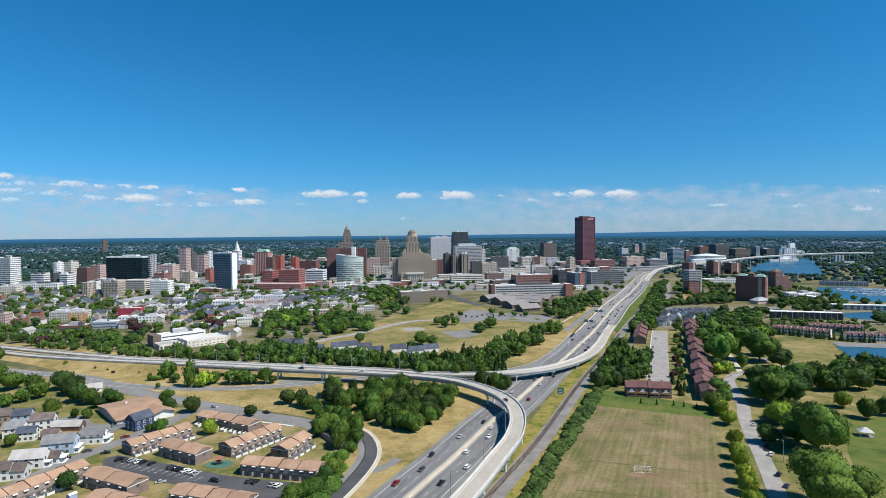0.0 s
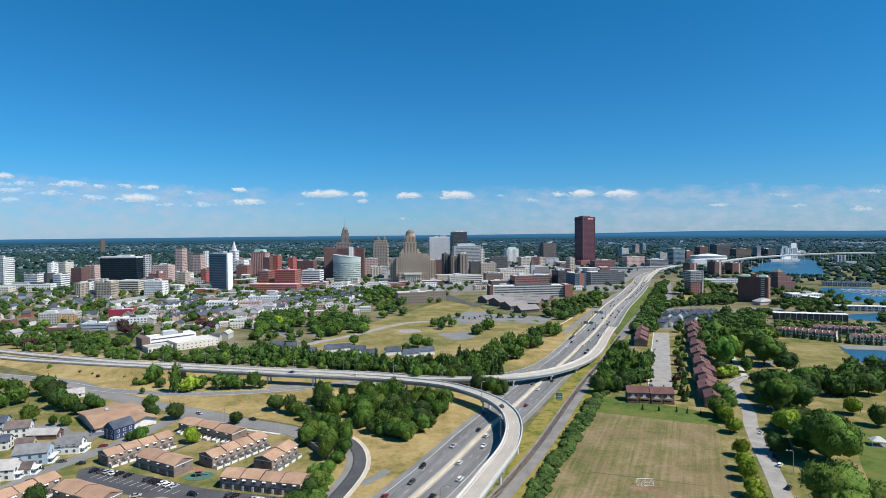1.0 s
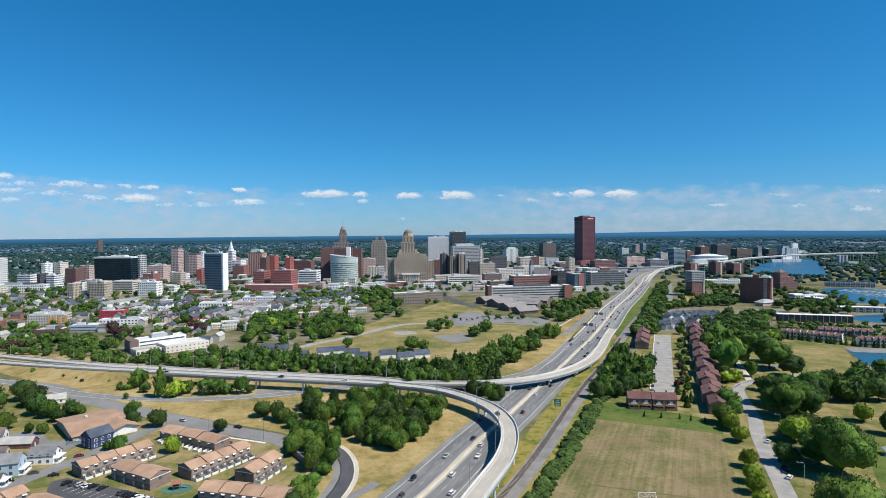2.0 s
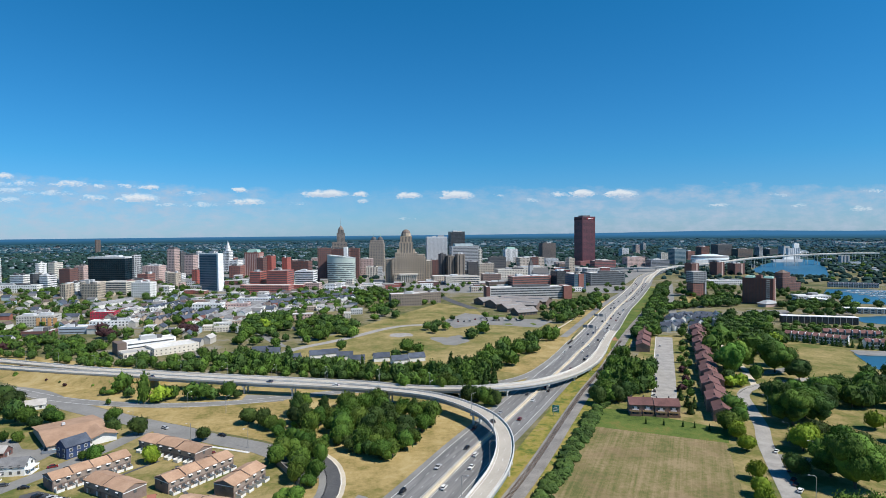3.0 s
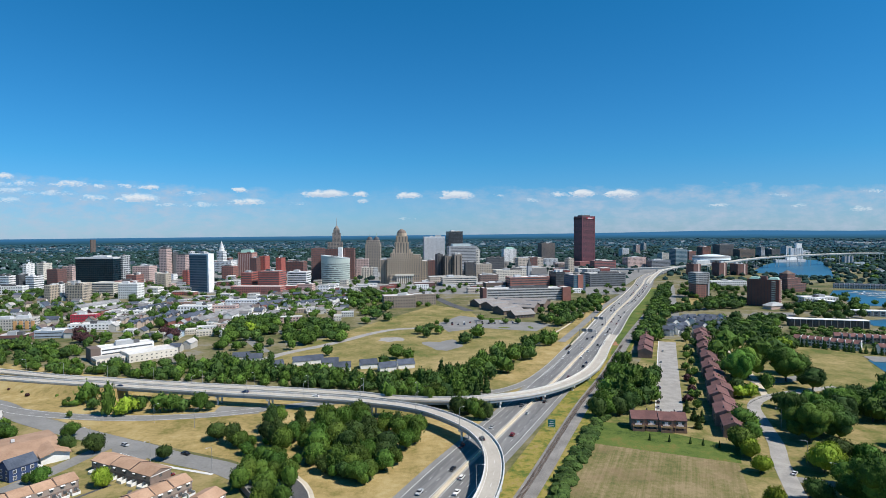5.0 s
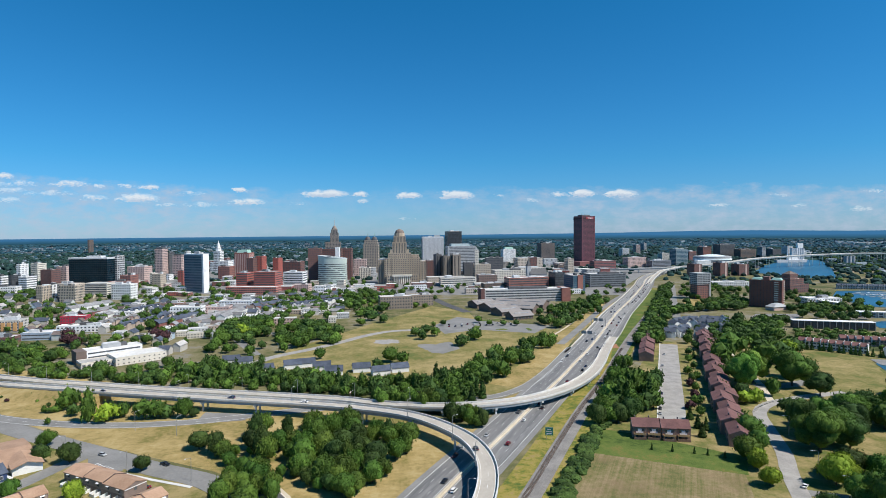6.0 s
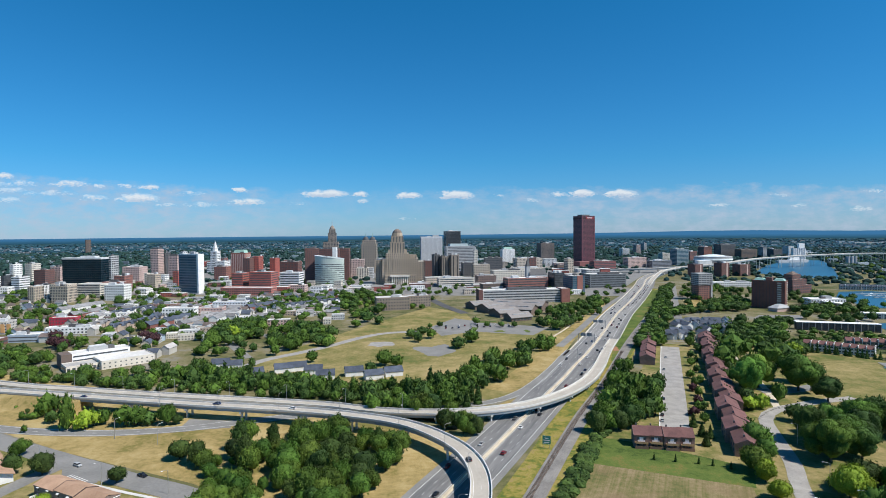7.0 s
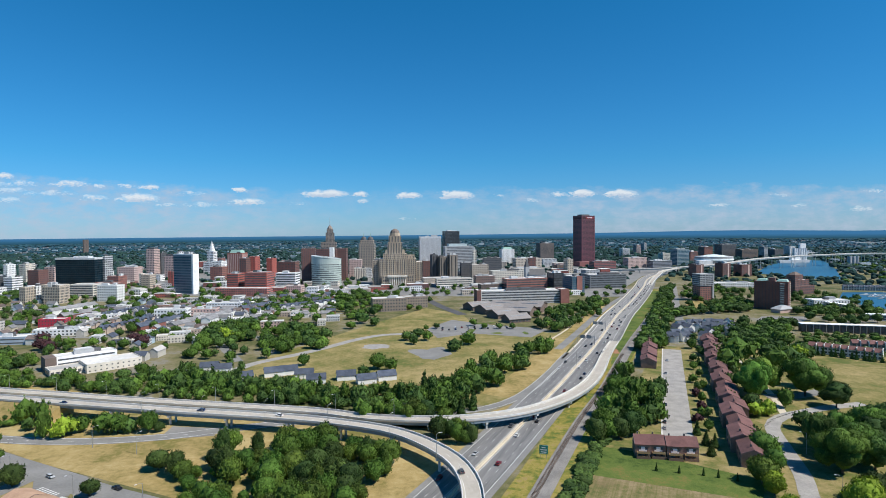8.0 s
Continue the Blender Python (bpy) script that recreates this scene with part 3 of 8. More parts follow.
# carriageway that joins on the near side, farther on
road("road_slip", [(20, 459), (48, 465), (66, 476), (82, 494), (98, 522), (116, 560), (133, 600), (147, 632)], 3.8, 3.8, M_old_asphalt, "pale slip road leaving the motorway", z=0.12, edge=(-3.4, 3.4))
sheet("ground_gore", [(40, 455), (60, 462), (84, 486), (108, 532), (128, 580), (122, 560), (104, 512), (84, 470), (74, 450)], 0.07, M_dry, "dry grass wedge between slip road and motorway", "grass")
road("road_frontage", [(66, 497), (84, 528), (104, 572), (126, 622), (152, 690), (184, 762), (228, 862), (286, 985)], 11, 13, M_dry, "dry earth strip beside the slip road", z=0.07)
road("road_side", [(140, 648), (152, 674), (184, 746), (224, 838), (266, 930), (302, 1005), (336, 1070)], 4.2, 4.2, M_old_asphalt, "pale side road beside the motorway", z=0.11)
road("road_footway", [(84, 585), (102, 616), (129, 671), (169, 750), (204, 831), (240, 905)], 1.2, 1.2, M_barrier, "pale straight footway along the meadow", z=0.1)

service, _ = road("road_ground", [(-468.3, 515.2), (-379.2, 480.5), (-317.9, 461.5), (-254.4, 432), (-205, 419.6), (-161.8, 416.9), (-121.7, 423.4), (-94.2, 433.9), (-56.5, 446.3), (-11.8, 452)], 5.2, 5.2, M_old_asphalt, "two-lane road in dry grass under the viaduct", edge=(-4.2, 4.2), lanes=(0,))
avenue, _ = road("road_avenue", [(-512.7, 540.4), (-379.2, 480.5), (-288.5, 451.6), (-236.7, 415.9), (-166.7, 379.7), (-120.6, 356.1), (-84.3, 339.3), (-63.6, 320.7), (-49.3, 301.6)], 6.5, 6.5, M_old_asphalt, "worn grey two-lane avenue past the housing", z=0.13)
ramp, rl = road("road_ramp", [(-70, 180), (-58, 215), (-47, 245), (-41, 268), (-38.5, 287), (-41, 305), (-48, 321), (-60, 333), (-82, 342)], 6.2, 4.6, M_old_asphalt, "curved ramp with a pale concrete shoulder", z=0.17, edge=(-2.6, 4.0))
part("shoulder", ribbon(Build(), rl, 3.6, 6.0, 0.0, 0.185), M_barrier, ramp, "tan concrete shoulder")
part("carriageway", ribbon(Build(), rl, -3.0, 3.6, 0.17, 0.2), M_dark_asphalt, ramp, "dark new asphalt lane")
road("road_gore", [(-34.6, 269), (-27.2, 277.5), (-23.6, 284.4)], 2.5, 2.5, M_old_asphalt, "cracked pale concrete apron beside the ramp", z=0.1)
road("road_park", [(-149.8, 522.7), (-144.4, 552.6), (-134.5, 595), (-105, 633.1), (-83.5, 665.1), (-60.2, 704.9), (-33.1, 730.5), (10.9, 737.7)], 5, 5, M_pale_road, "pale curving park road", z=0.12)
road("road_school", [(5.4, 1049), (28.8, 959.5), (57, 876.7)], 7, 7, M_dark_asphalt, "dark asphalt drive by the school", z=0.12)
road("road_townhouse", [(246.4, 642.8), (222.1, 580.7), (188, 492.8), (156.4, 410.9)], 8, 8, M_pale_road, "wide pale asphalt parking street of the townhouses", z=0.13)
road("road_lakeside", [(300.7, 472.4), (272.9, 465.4), (251.7, 456.6), (233.5, 448), (218.3, 431.2), (206.9, 400.7), (195, 366.8), (183.1, 342.4), (168.6, 305.3), (154.8, 268.7), (142.6, 238.9), (128, 205)], 3.9, 3.9, M_pale_road, "pale winding lakeside park drive", z=0.13)
road("road_path", [(286.4, 599.8), (268.9, 542.3), (253.1, 490.6), (237.6, 451.5)], 2.2, 2.2, M_barrier, "pale foot path behind the townhouses", z=0.1)
road("road_court", [(248.3, 490.8), (267.6, 490.1), (295.5, 502.4)], 5, 5, M_old_asphalt, "pale park court between the trees", z=0.16)
road("road_cross", [(177.6, 324.6), (193.6, 318.7), (200.9, 314.9)], 3, 3, M_old_asphalt, "paved parking bay beside the park drive", z=0.12)
kerb = smooth_line([(246.4, 642.8), (222.1, 580.7), (188, 492.8), (156.4, 410.9)])
tagged(part("kerb", ribbon(Build(), kerb, 7.9, 8.6, 0, 0.28), M_parapet), "pale concrete kerb of the parking street", "kerb", kind="structure")
road("road_waterfront", [(491.5, 1241.2), (372.1, 937), (326, 816.6)], 5, 5, M_old_asphalt, "straight waterfront street between trees", z=0.12)
road("road_street", [(-200.6, 245.6), (-195.1, 265.6), (-190.7, 285.5), (-183.8, 300.4), (-177.3, 316), (-169.2, 338.3), (-164.6, 358.3), (-160.2, 373.4)], 4.6, 4.6, M_old_asphalt, "worn residential street with pale kerbs", z=0.14)
road("road_drive", [(-206.6, 322), (-201, 349.3), (-201.5, 380.6)], 3, 3, M_old_asphalt, "driveway beside the hall", z=0.12)
sheet("pavement_hall_lot", [(-245.7, 350.4), (-229.1, 357.6), (-213.6, 341.3), (-200.3, 339), (-198.7, 351.4), (-190.4, 345.9), (-193.4, 321.7), (-209.5, 326.6), (-229.4, 336.7)], 0.11, M_old_asphalt, "cracked grey parking lot beside the hall", "pavement")
sheet("pavement_housing_lot", [(-174.5, 287.3), (-169.8, 291.6), (-137.5, 279.5), (-104, 265.8), (-83.5, 260.6), (-58.7, 255.4), (-54.8, 238.1), (-84.6, 233.6), (-114.9, 254.1), (-139.3, 261.5), (-168.4, 274.7)], 0.12, M_dark_asphalt, "dark asphalt parking court of the housing", "pavement")
sheet("pavement_spur", [(-128, 440), (-101, 436), (-97, 424), (-112, 421), (-126, 417)], 0.11, M_old_asphalt, "cracked grey paved spur below the ramp", "pavement")
sheet("pavement_junction", [(-160, 372), (-150, 379), (-134, 371), (-131, 352), (-139, 349), (-149, 355)], 0.145, M_old_asphalt, "worn street junction at the avenue", "pavement")
for a, b in (((-134, 351), (-112, 342)), ((-112, 342), (-90, 334))):
    ln = smooth_line([a, b], 6)
    tagged(part("footway", ribbon(Build(), ln, -0.9, 0.9, 0.0, 0.2), M_parapet), "pale concrete footway beside the avenue", "footway", kind="structure")
zebra = Build()
for k in range(7):
    p = Vector((-148.5, 359.5)).lerp(Vector((-137.5, 353.5)), k / 6)
    zebra.box(p.x, p.y, 0.145, 0.6, 3.2, 0.03, -28)
tagged(part("crossing_bars", zebra, M_line, bpy.data.objects["pavement_junction"]), kind="stuff")
for pts in ([(-120, 318), (-112, 300), (-100, 286)], [(-92, 318), (-86, 300), (-90, 284)], [(-146, 300), (-138, 314), (-132, 324)], [(-122, 244), (-112, 236), (-106, 226)]):
    tagged(part("footpath", ribbon(Build(), smooth_line(pts, 6), -0.8, 0.8, 0.0, 0.12), M_dark_asphalt), "dark asphalt footpath between the housing rows", "path", kind="structure")
stalls = Build()
for k in range(13):
    p = Vector((-162, 280)).lerp(Vector((-115.4, 262.3)), k / 12)
    stalls.box(p.x, p.y, 0.12, 4.6, 0.14, 0.03, 62)
for k in range(9):
    p = Vector((-123.6, 250.9)).lerp(Vector((-88.7, 238.6)), k / 8)
    stalls.box(p.x, p.y, 0.12, 4.6, 0.14, 0.03, 62)
tagged(part("stall_lines", stalls, M_line, bpy.data.objects["pavement_housing_lot"]), kind="stuff")
for name, pts in (("road_old_town", [(-150, 607), (-200, 690), (-262, 790), (-328, 927), (-417, 1173)]), ("road_old_town", [(-560, 760), (-420, 735), (-300, 726), (-180, 730), (-134, 640)]), ("road_old_town", [(-640, 860), (-460, 838), (-330, 852), (-230, 866), (-110, 900)]), ("road_old_town", [(-700, 960), (-480, 968), (-300, 985), (-120, 1040)]), ("road_old_town", [(-470, 640), (-440, 740), (-430, 840), (-452, 960)])):
    road(name, pts, 4.5, 4.5, M_old_asphalt, "worn grey town street between houses", z=0.1)

sheet("pavement_school_lot", [(11.4, 767.4), (41.6, 832.9), (90.8, 789.7), (152, 760), (124.1, 709.1), (62.4, 735.1), (24.7, 709.5)], 0.10, M_old_asphalt, "school car park with planted islands", "pavement")
sheet("pavement_tower_lot", [(415.2, 805.7), (441.6, 840.7), (502.5, 837.1), (468.1, 796.9), (411.4, 783.2)], 0.10, M_old_asphalt, "pale paved court before the brick tower", "pavement")
sheet("pavement_downtown", [(-900, 1180), (-300, 1130), (-80, 1110), (120, 1090), (330, 1100), (520, 1500), (760, 1750), (700, 2300), (-900, 2300)], 0.05, M_old_asphalt, "paved downtown streets and lots", "pavement")
sheet("pavement_arena_lot", [(292, 1167.3), (416.6, 1207.3), (338.5, 1074.3), (272.7, 1069)], 0.09, M_old_asphalt, "pale empty forecourt beside the motorway", "pavement")


# ---- viaducts ----
def viaduct(name, pts, half, label, depth=1.5, pier_every=33.0, pier_from=0.0, pier_to=1e9, rails=True):
    """A deck with parapets, girders under it, and pier bents down to the ground."""
    line = smooth_line(pts, 6)
    ob = thing(name, line[0].x, line[0].y, 0, label, "viaduct")
    loc = [p - Vector((line[0].x, line[0].y, 0)) for p in line]
    part("deck", ribbon(Build(), loc, -half, half, -0.45, 0), M_concrete, ob)
    for s in (-1, 1):
        o = sorted((s * half, s * (half - 0.45)))
        part("parapet", ribbon(Build(), loc, o[0], o[1], 0.0, 1.0), M_parapet, ob, "pale concrete parapet")
        o = sorted((s * (half - 0.5), s * (half - 2.2)))
        part("shoulder_line", ribbon(Build(), loc, s * (half - 1.4) - 0.1, s * (half - 1.4) + 0.1, 0, 0.03), M_line, ob)
    for o in np.linspace(-half + 0.6, half - 0.6, 4):
        part("girder", ribbon(Build(), loc, o - 0.25, o + 0.25, -0.45 - depth, -0.45), M_girder, ob, "grey-blue steel girder")

    tagged(part("lane_marking", dashes(Build(), loc, 0, 0.18, 3.5, 8.5, 0.03), M_line, ob), kind="stuff")
    run, last, s = 0.0, -1e9, sides(loc)
    for i in range(1, len(loc)):
        run += (loc[i] - loc[i - 1]).length
        zt = loc[i].z - 0.45 - depth
        if pier_from < run < pier_to and run - last >= pier_every and zt > 1.5:
            last = run
            q, p = s[i], loc[i]
            ang = math.degrees(math.atan2(q.y, q.x))
            b = Build().box(p.x, p.y, zt - 1.1, half * 1.9, 1.3, 1.1, ang)
            pier = part("pier_cap", b, M_parapet, ob)
            for k in (-0.55, 0.55):
                part("column", Build().tube([(p.x + q.x * half * k, p.y + q.y * half * k, -0.3), (p.x + q.x * half * k, p.y + q.y * half * k, zt - 1.05)], 0.65, 8), M_parapet, pier)
    # joints across the deck
    for i in range(4, len(loc) - 2, 5 if half < 6 else 14):
        q, p = s[i], loc[i]
        part("deck_joint", Build().box(p.x, p.y, 0.0, half * 1.86, 0.28, 0.025, math.degrees(math.atan2(q.y, q.x))), M_dark_asphalt, ob)
    return ob, line


FLY = [(-70, 60, 5.5), (-40, 130, 7), (-12.5, 184, 8), (9.5, 228, 8.5), (24, 262, 8.5), (36, 292, 8.5), (42, 322, 8.5), (41, 350, 8.5), (31, 376, 8.5), (6, 404, 8.5), (-30, 421, 8.3), (-62, 431, 8), (-94, 438, 8), (-130, 445, 8), (-188, 458, 8), (-232, 470, 7.4), (-300, 492, 5.5), (-380, 524, 2.5), (-460, 562, 0.7)]
flyover, fly_line = viaduct("flyover_ramp", FLY, 4.5, "curved pale concrete flyover ramp on steel girders", pier_to=640)
FAR = [(-480, 586, 0.8), (-380, 546, 1.4), (-284, 512, 2), (-237, 501, 2), (-192, 490, 2), (-150, 481, 2), (-109, 473, 2), (-71, 465, 2), (-43, 457, 2.4), (-8, 441, 3.6), (35, 432, 5.6), (73, 441, 6.2), (105, 467, 5.8), (133, 509, 4.4), (155, 559, 2.4), (173, 607, 0.9), (188, 645, 0.35), (205, 684, 0.22)]
_, far_line = viaduct("overpass_ramp", FAR, 4.6, "pale concrete overpass ramp crossing the motorway", pier_every=30)
# embankments that carry the ramps where they come to the ground
for pts, nm in (([(-205, 462.5, 7.8)] + FLY[15:], "embankment"), (FAR[:4], "embankment")):
    ln = smooth_line(pts, 12)
    b = Build()
    s_ = sides(ln)
    vs = []
    for p, q in zip(ln, s_):
        for o, z in ((-16, 0.0), (-5.2, p.z - 0.7), (5.2, p.z - 0.7), (16, 0.0)):
            vs.append((p.x + q.x * o, p.y + q.y * o, max(0.02, z)))
    n_ = 4 * (len(ln) - 1)
    b.add(vs, [(0, 1, 2, 3), (n_ + 3, n_ + 2, n_ + 1, n_)])
    b.add(vs, [(4 * i + k, 4 * i + 4 + k, 4 * i + 5 + k, 4 * i + 1 + k) for i in range(len(ln) - 1) for k in range(3)])
    tagged(part(nm, b, M_dry), "dry grass embankment carrying the ramp", "embankment", kind="structure")


# ---- railway ----
def railway():
    pts = [(-40, 110), (-8, 182), (20, 241), (53, 308), (88, 388), (113, 444), (146, 512), (184, 598), (228, 695), (298, 842), (380, 1020), (480, 1230)]
    line = smooth_line(pts, 10)
    ob = tagged(part("railway", ribbon(Build(), line, -4.2, 3.4, 0.0, 0.3), M_ballast), "single railway track on grey ballast", "railway", kind="structure")
    for o in (-2.3, -0.8):
        part("rail", ribbon(Build(), line, o - 0.09, o + 0.09, 0.42, 0.6), M_rail, ob)
    b, s = Build(), sides(line)
    for i in range(len(line) - 1):
        seg = (line[i + 1] - line[i]).length
        if line[i].y > 620:
            break
        n = int(seg / 1.1)
        for k in range(n):
            p = line[i].lerp(line[i + 1], k / n) - s[i] * 1.55
            b.box(p.x, p.y, 0.28, 2.7, 0.35, 0.15, math.degrees(math.atan2(s[i].y, s[i].x)))
    tagged(part("sleeper", b, M_sleeper, ob), kind="stuff")
    part("access_track", ribbon(Build(), line, 2.2, 5.0, 0.02, 0.22), M_ballast, ob, "gravel access track")


railway()


# ---- trees ----
def ico(sub):
    bm = bmesh.new()
    bmesh.ops.create_icosphere(bm, subdivisions=sub, radius=1.0)
    v = np.array([p.co[:] for p in bm.verts])
    f = np.array([[q.index for q in p.verts] for p in bm.faces])
    bm.free()
    return v, f


ICO1, ICO2, ICO3 = ico(1), ico(2), ico(3)


def crown_mesh(name, seed, lobes, cards, size, shape, mat, shell=ICO2, bumps=30, depth=0.34):
    """Crown of unit radius and height: billowing lobes under a coat of small leaf sprays. shape: round, tall, cone or wide."""
    rng = np.random.default_rng(seed)
    V, Fc, base = [], [], 0
    sv, sf = shell
    # lobes: centre, half width, half height
    if shape == "cone":
        L = [((0, 0, 0.12 + 0.74 * q), 0.62 * (1 - q) + 0.10, 0.22) for q in np.linspace(0, 1, 4)]
    elif shape == "tall":
        L = [((rng.uniform(-0.1, 0.1), rng.uniform(-0.1, 0.1), z), w, 0.30) for z, w in ((0.34, 0.62), (0.58, 0.58), (0.76, 0.40))]
    else:
        n = lobes
        L = [((0, 0, 0.54), 0.62 if n > 8 else 0.80 if n else 0.92, 0.40 if n > 8 else 0.42)]
        for k in range(n):
            a = 2 * math.pi * (k + rng.uniform(-0.3, 0.3)) / n
            o, z = (0.50 if shape == "wide" else 0.42) * rng.uniform(0.8, 1.15), rng.uniform(0.36, 0.64)
            if n > 8:
                o, z = rng.uniform(0.38, 0.66), rng.uniform(0.30, 0.78)
                L.append(((o * math.cos(a), o * math.sin(a), z), rng.uniform(0.28, 0.44), rng.uniform(0.14, 0.24)))
                continue
            L.append(((o * math.cos(a), o * math.sin(a), z), rng.uniform(0.44, 0.60), rng.uniform(0.22, 0.32)))
    spots = []
    for c, w, h in L:
        b = rng.normal(0, 1, (bumps, 3))
        b /= np.linalg.norm(b, axis=1)[:, None]
        near = (sv @ b.T).max(axis=1)
        k = (1 - depth) + depth * np.clip((near - 0.70) / 0.28, 0, 1) ** 0.7
        v = sv * (k * (1 + rng.normal(0, 0.075, len(sv))))[:, None] * np.array([w, w, h])
        V.append(v + c)
        Fc += [tuple(int(q) + base for q in f) for f in sf]
        base += len(v)
        spots.append((v + c, sv))
    shell_faces = len(Fc)
    for i in range(cards):
        vs, ns = spots[int(rng.integers(len(spots)))]
        q = int(rng.integers(len(vs)))
        d = ns[q]
        if d[2] < -0.5:
            continue
        n = d + rng.normal(0, 0.6, 3)
        n /= np.linalg.norm(n)
        u = np.cross(n, rng.normal(0, 1, 3))
        u /= np.linalg.norm(u)
        w = np.cross(n, u)
        s = size * rng.uniform(0.6, 1.4)
        p = vs[q] + rng.normal(0, 0.045 if lobes > 8 else 0.07, 3) * np.array([1, 1, 0.6]) + d * s * 0.25
        V.append(np.array([p - u * s, p + w * s * 0.9 + n * s * 0.3, p + u * s * 0.8 - w * s * 0.5]))
        Fc.append((base, base + 1, base + 2))
        base += 3
    me = bpy.data.meshes.new(name)
    me.from_pydata(np.concatenate(V).tolist(), [], Fc)
    me.polygons.foreach_set("use_smooth", [k < shell_faces for k in range(len(Fc))])
    me.materials.append(mat)
    me.update()
    return me


def trunk_mesh(name, seed):
    """A tapered trunk, unit height to the crown's middle, with limbs."""
    rng = random.Random(seed)
    b = Build().tube([(0, 0, -0.02), (0.01, 0, 0.2), (0.0, 0.02, 0.42), (0.02, 0.0, 0.62)], 0.055, 6, 0.02)
    for k in range(5):
        a, z = 2.4 * k + rng.random(), 0.2 + 0.06 * k
        b.tube([(0, 0, z), (0.2 * math.cos(a), 0.2 * math.sin(a), z + 0.14), (0.42 * math.cos(a), 0.42 * math.sin(a), z + 0.24)], 0.026, 5, 0.008)
    return b.mesh(name, M_bark)


TRUNKS = [trunk_mesh("trunk", k) for k in range(3)]
NEAR, MID, LOW, BIG = {}, {}, {}, {}
ROUND = (("round", 4), ("round", 6), ("wide", 6))
for key, mat in (("green", M_leaf), ("dark", M_leaf_dark), ("light", M_leaf_light), ("red", M_leaf_red)):
    NEAR[key] = [crown_mesh("crown", 10 + i, n, 5200, 0.050, s, mat) for i, (s, n) in enumerate(ROUND)]
    BIG[key] = [crown_mesh("crown", 90 + i, n, 15000, 0.024, s, mat, ICO3, 40, 0.50) for i, (s, n) in enumerate((("round", 9), ("wide", 10)))] if key in ("green", "dark") else []
    MID[key] = [crown_mesh("crown", 30 + i, n, 640, 0.085, s, mat, ICO1 if n else ICO2) for i, (s, n) in enumerate((("round", 0), ("round", 4), ("wide", 5)))]
    LOW[key] = [crown_mesh("crown", 70 + i, n, 215, 0.12, "round", mat, ICO1 if n else ICO2, 14) for i, n in enumerate((0, 0, 3))]
for stock, k, n, size, sh in ((NEAR, 0, 2600, 0.048, ICO2), (MID, 10, 500, 0.08, ICO1), (LOW, 20, 210, 0.11, ICO1)):
    stock["cone"] = [crown_mesh("crown", 50 + k, 0, n, size, "cone", M_leaf_dark, sh)]
    stock["tall"] = [crown_mesh("crown", 51 + k, 0, n, size, "tall", M_leaf, sh), crown_mesh("crown", 52 + k, 0, n, size, "tall", M_leaf_dark, sh)]
TREE_LABEL = {"green": "leafy green deciduous tree in full summer crown", "dark": "dark green broad-leaved tree with a dense crown", "light": "yellow-green young tree with a light crown",
              "red": "dark red-leaved ornamental plum tree", "cone": "dark green conical conifer standing in grass", "tall": "slim tall green tree with an upright crown"}
TAKEN, FAR_TREES = [], []
tree_rng = random.Random(5)

DECKS = fly_line[::2] + far_line[::2]
# open lawns and courts, and clearings that keep house rows in the camera's view
OPEN = [[(356, 588), (415, 566), (474, 548), (524, 700), (506, 742), (420, 752), (362, 650)],
        [(340, 578), (392, 567), (352, 484), (300, 455), (284, 490)],
        [(408, 776), (412, 808), (441, 845), (506, 840), (470, 792)],
        [(-330, 575), (-304, 622), (-258, 630), (-222, 596), (-220, 540), (-262, 546)],
        [(160, 512), (196, 505), (246, 650), (205, 625)],
        [(540, 815), (635, 790), (625, 770), (535, 795)],
        [(560, 1240), (712, 1230), (705, 1150), (555, 1160)],
        [(570, 960), (626, 960), (620, 905), (566, 905)]]


def tree(x, y, h, r, kind="green", group="trees of the town", z=0.0):
    """One tree of height h and crown radius r."""
    if any(inside(area, x, y) for area in OPEN):
        return None
    if any((p.x - x) ** 2 + (p.y - y) ** 2 < (4.8 + r * 0.6) ** 2 for p in DECKS):
        return None
    TAKEN.append((x, y, r * 0.7))
    if math.hypot(x, y) > (455 if r < 7.5 else 600):
        FAR_TREES.append((x, y, h, r, kind, tree_rng.uniform(0, 6.28)))
        return None
    ob = thing("tree" if kind != "cone" else "conifer", x, y, tree_rng.uniform(0, 360), TREE_LABEL[kind], "tree", group, z)
    ob.scale = (r, r, h)
    part("trunk", tree_rng.choice(TRUNKS), None, ob)
    part("crown", tree_rng.choice(BIG[kind] if r >= 8.5 and BIG.get(kind) else NEAR[kind]), None, ob)
    return ob


def wood(poly, n, h, r, kinds, group, gap=None, seed=1):
    """Trees scattered over a plan area; h and r are (least, most)."""
    rng = random.Random(seed)
    for x, y in scatter(poly, n, gap or r[0] * 1.25, rng, []):
        k = rng.random()
        tree(x, y, h[0] + (h[1] - h[0]) * k, (r[0] + (r[1] - r[0]) * k) * rng.uniform(0.85, 1.15), rng.choice(kinds), group)


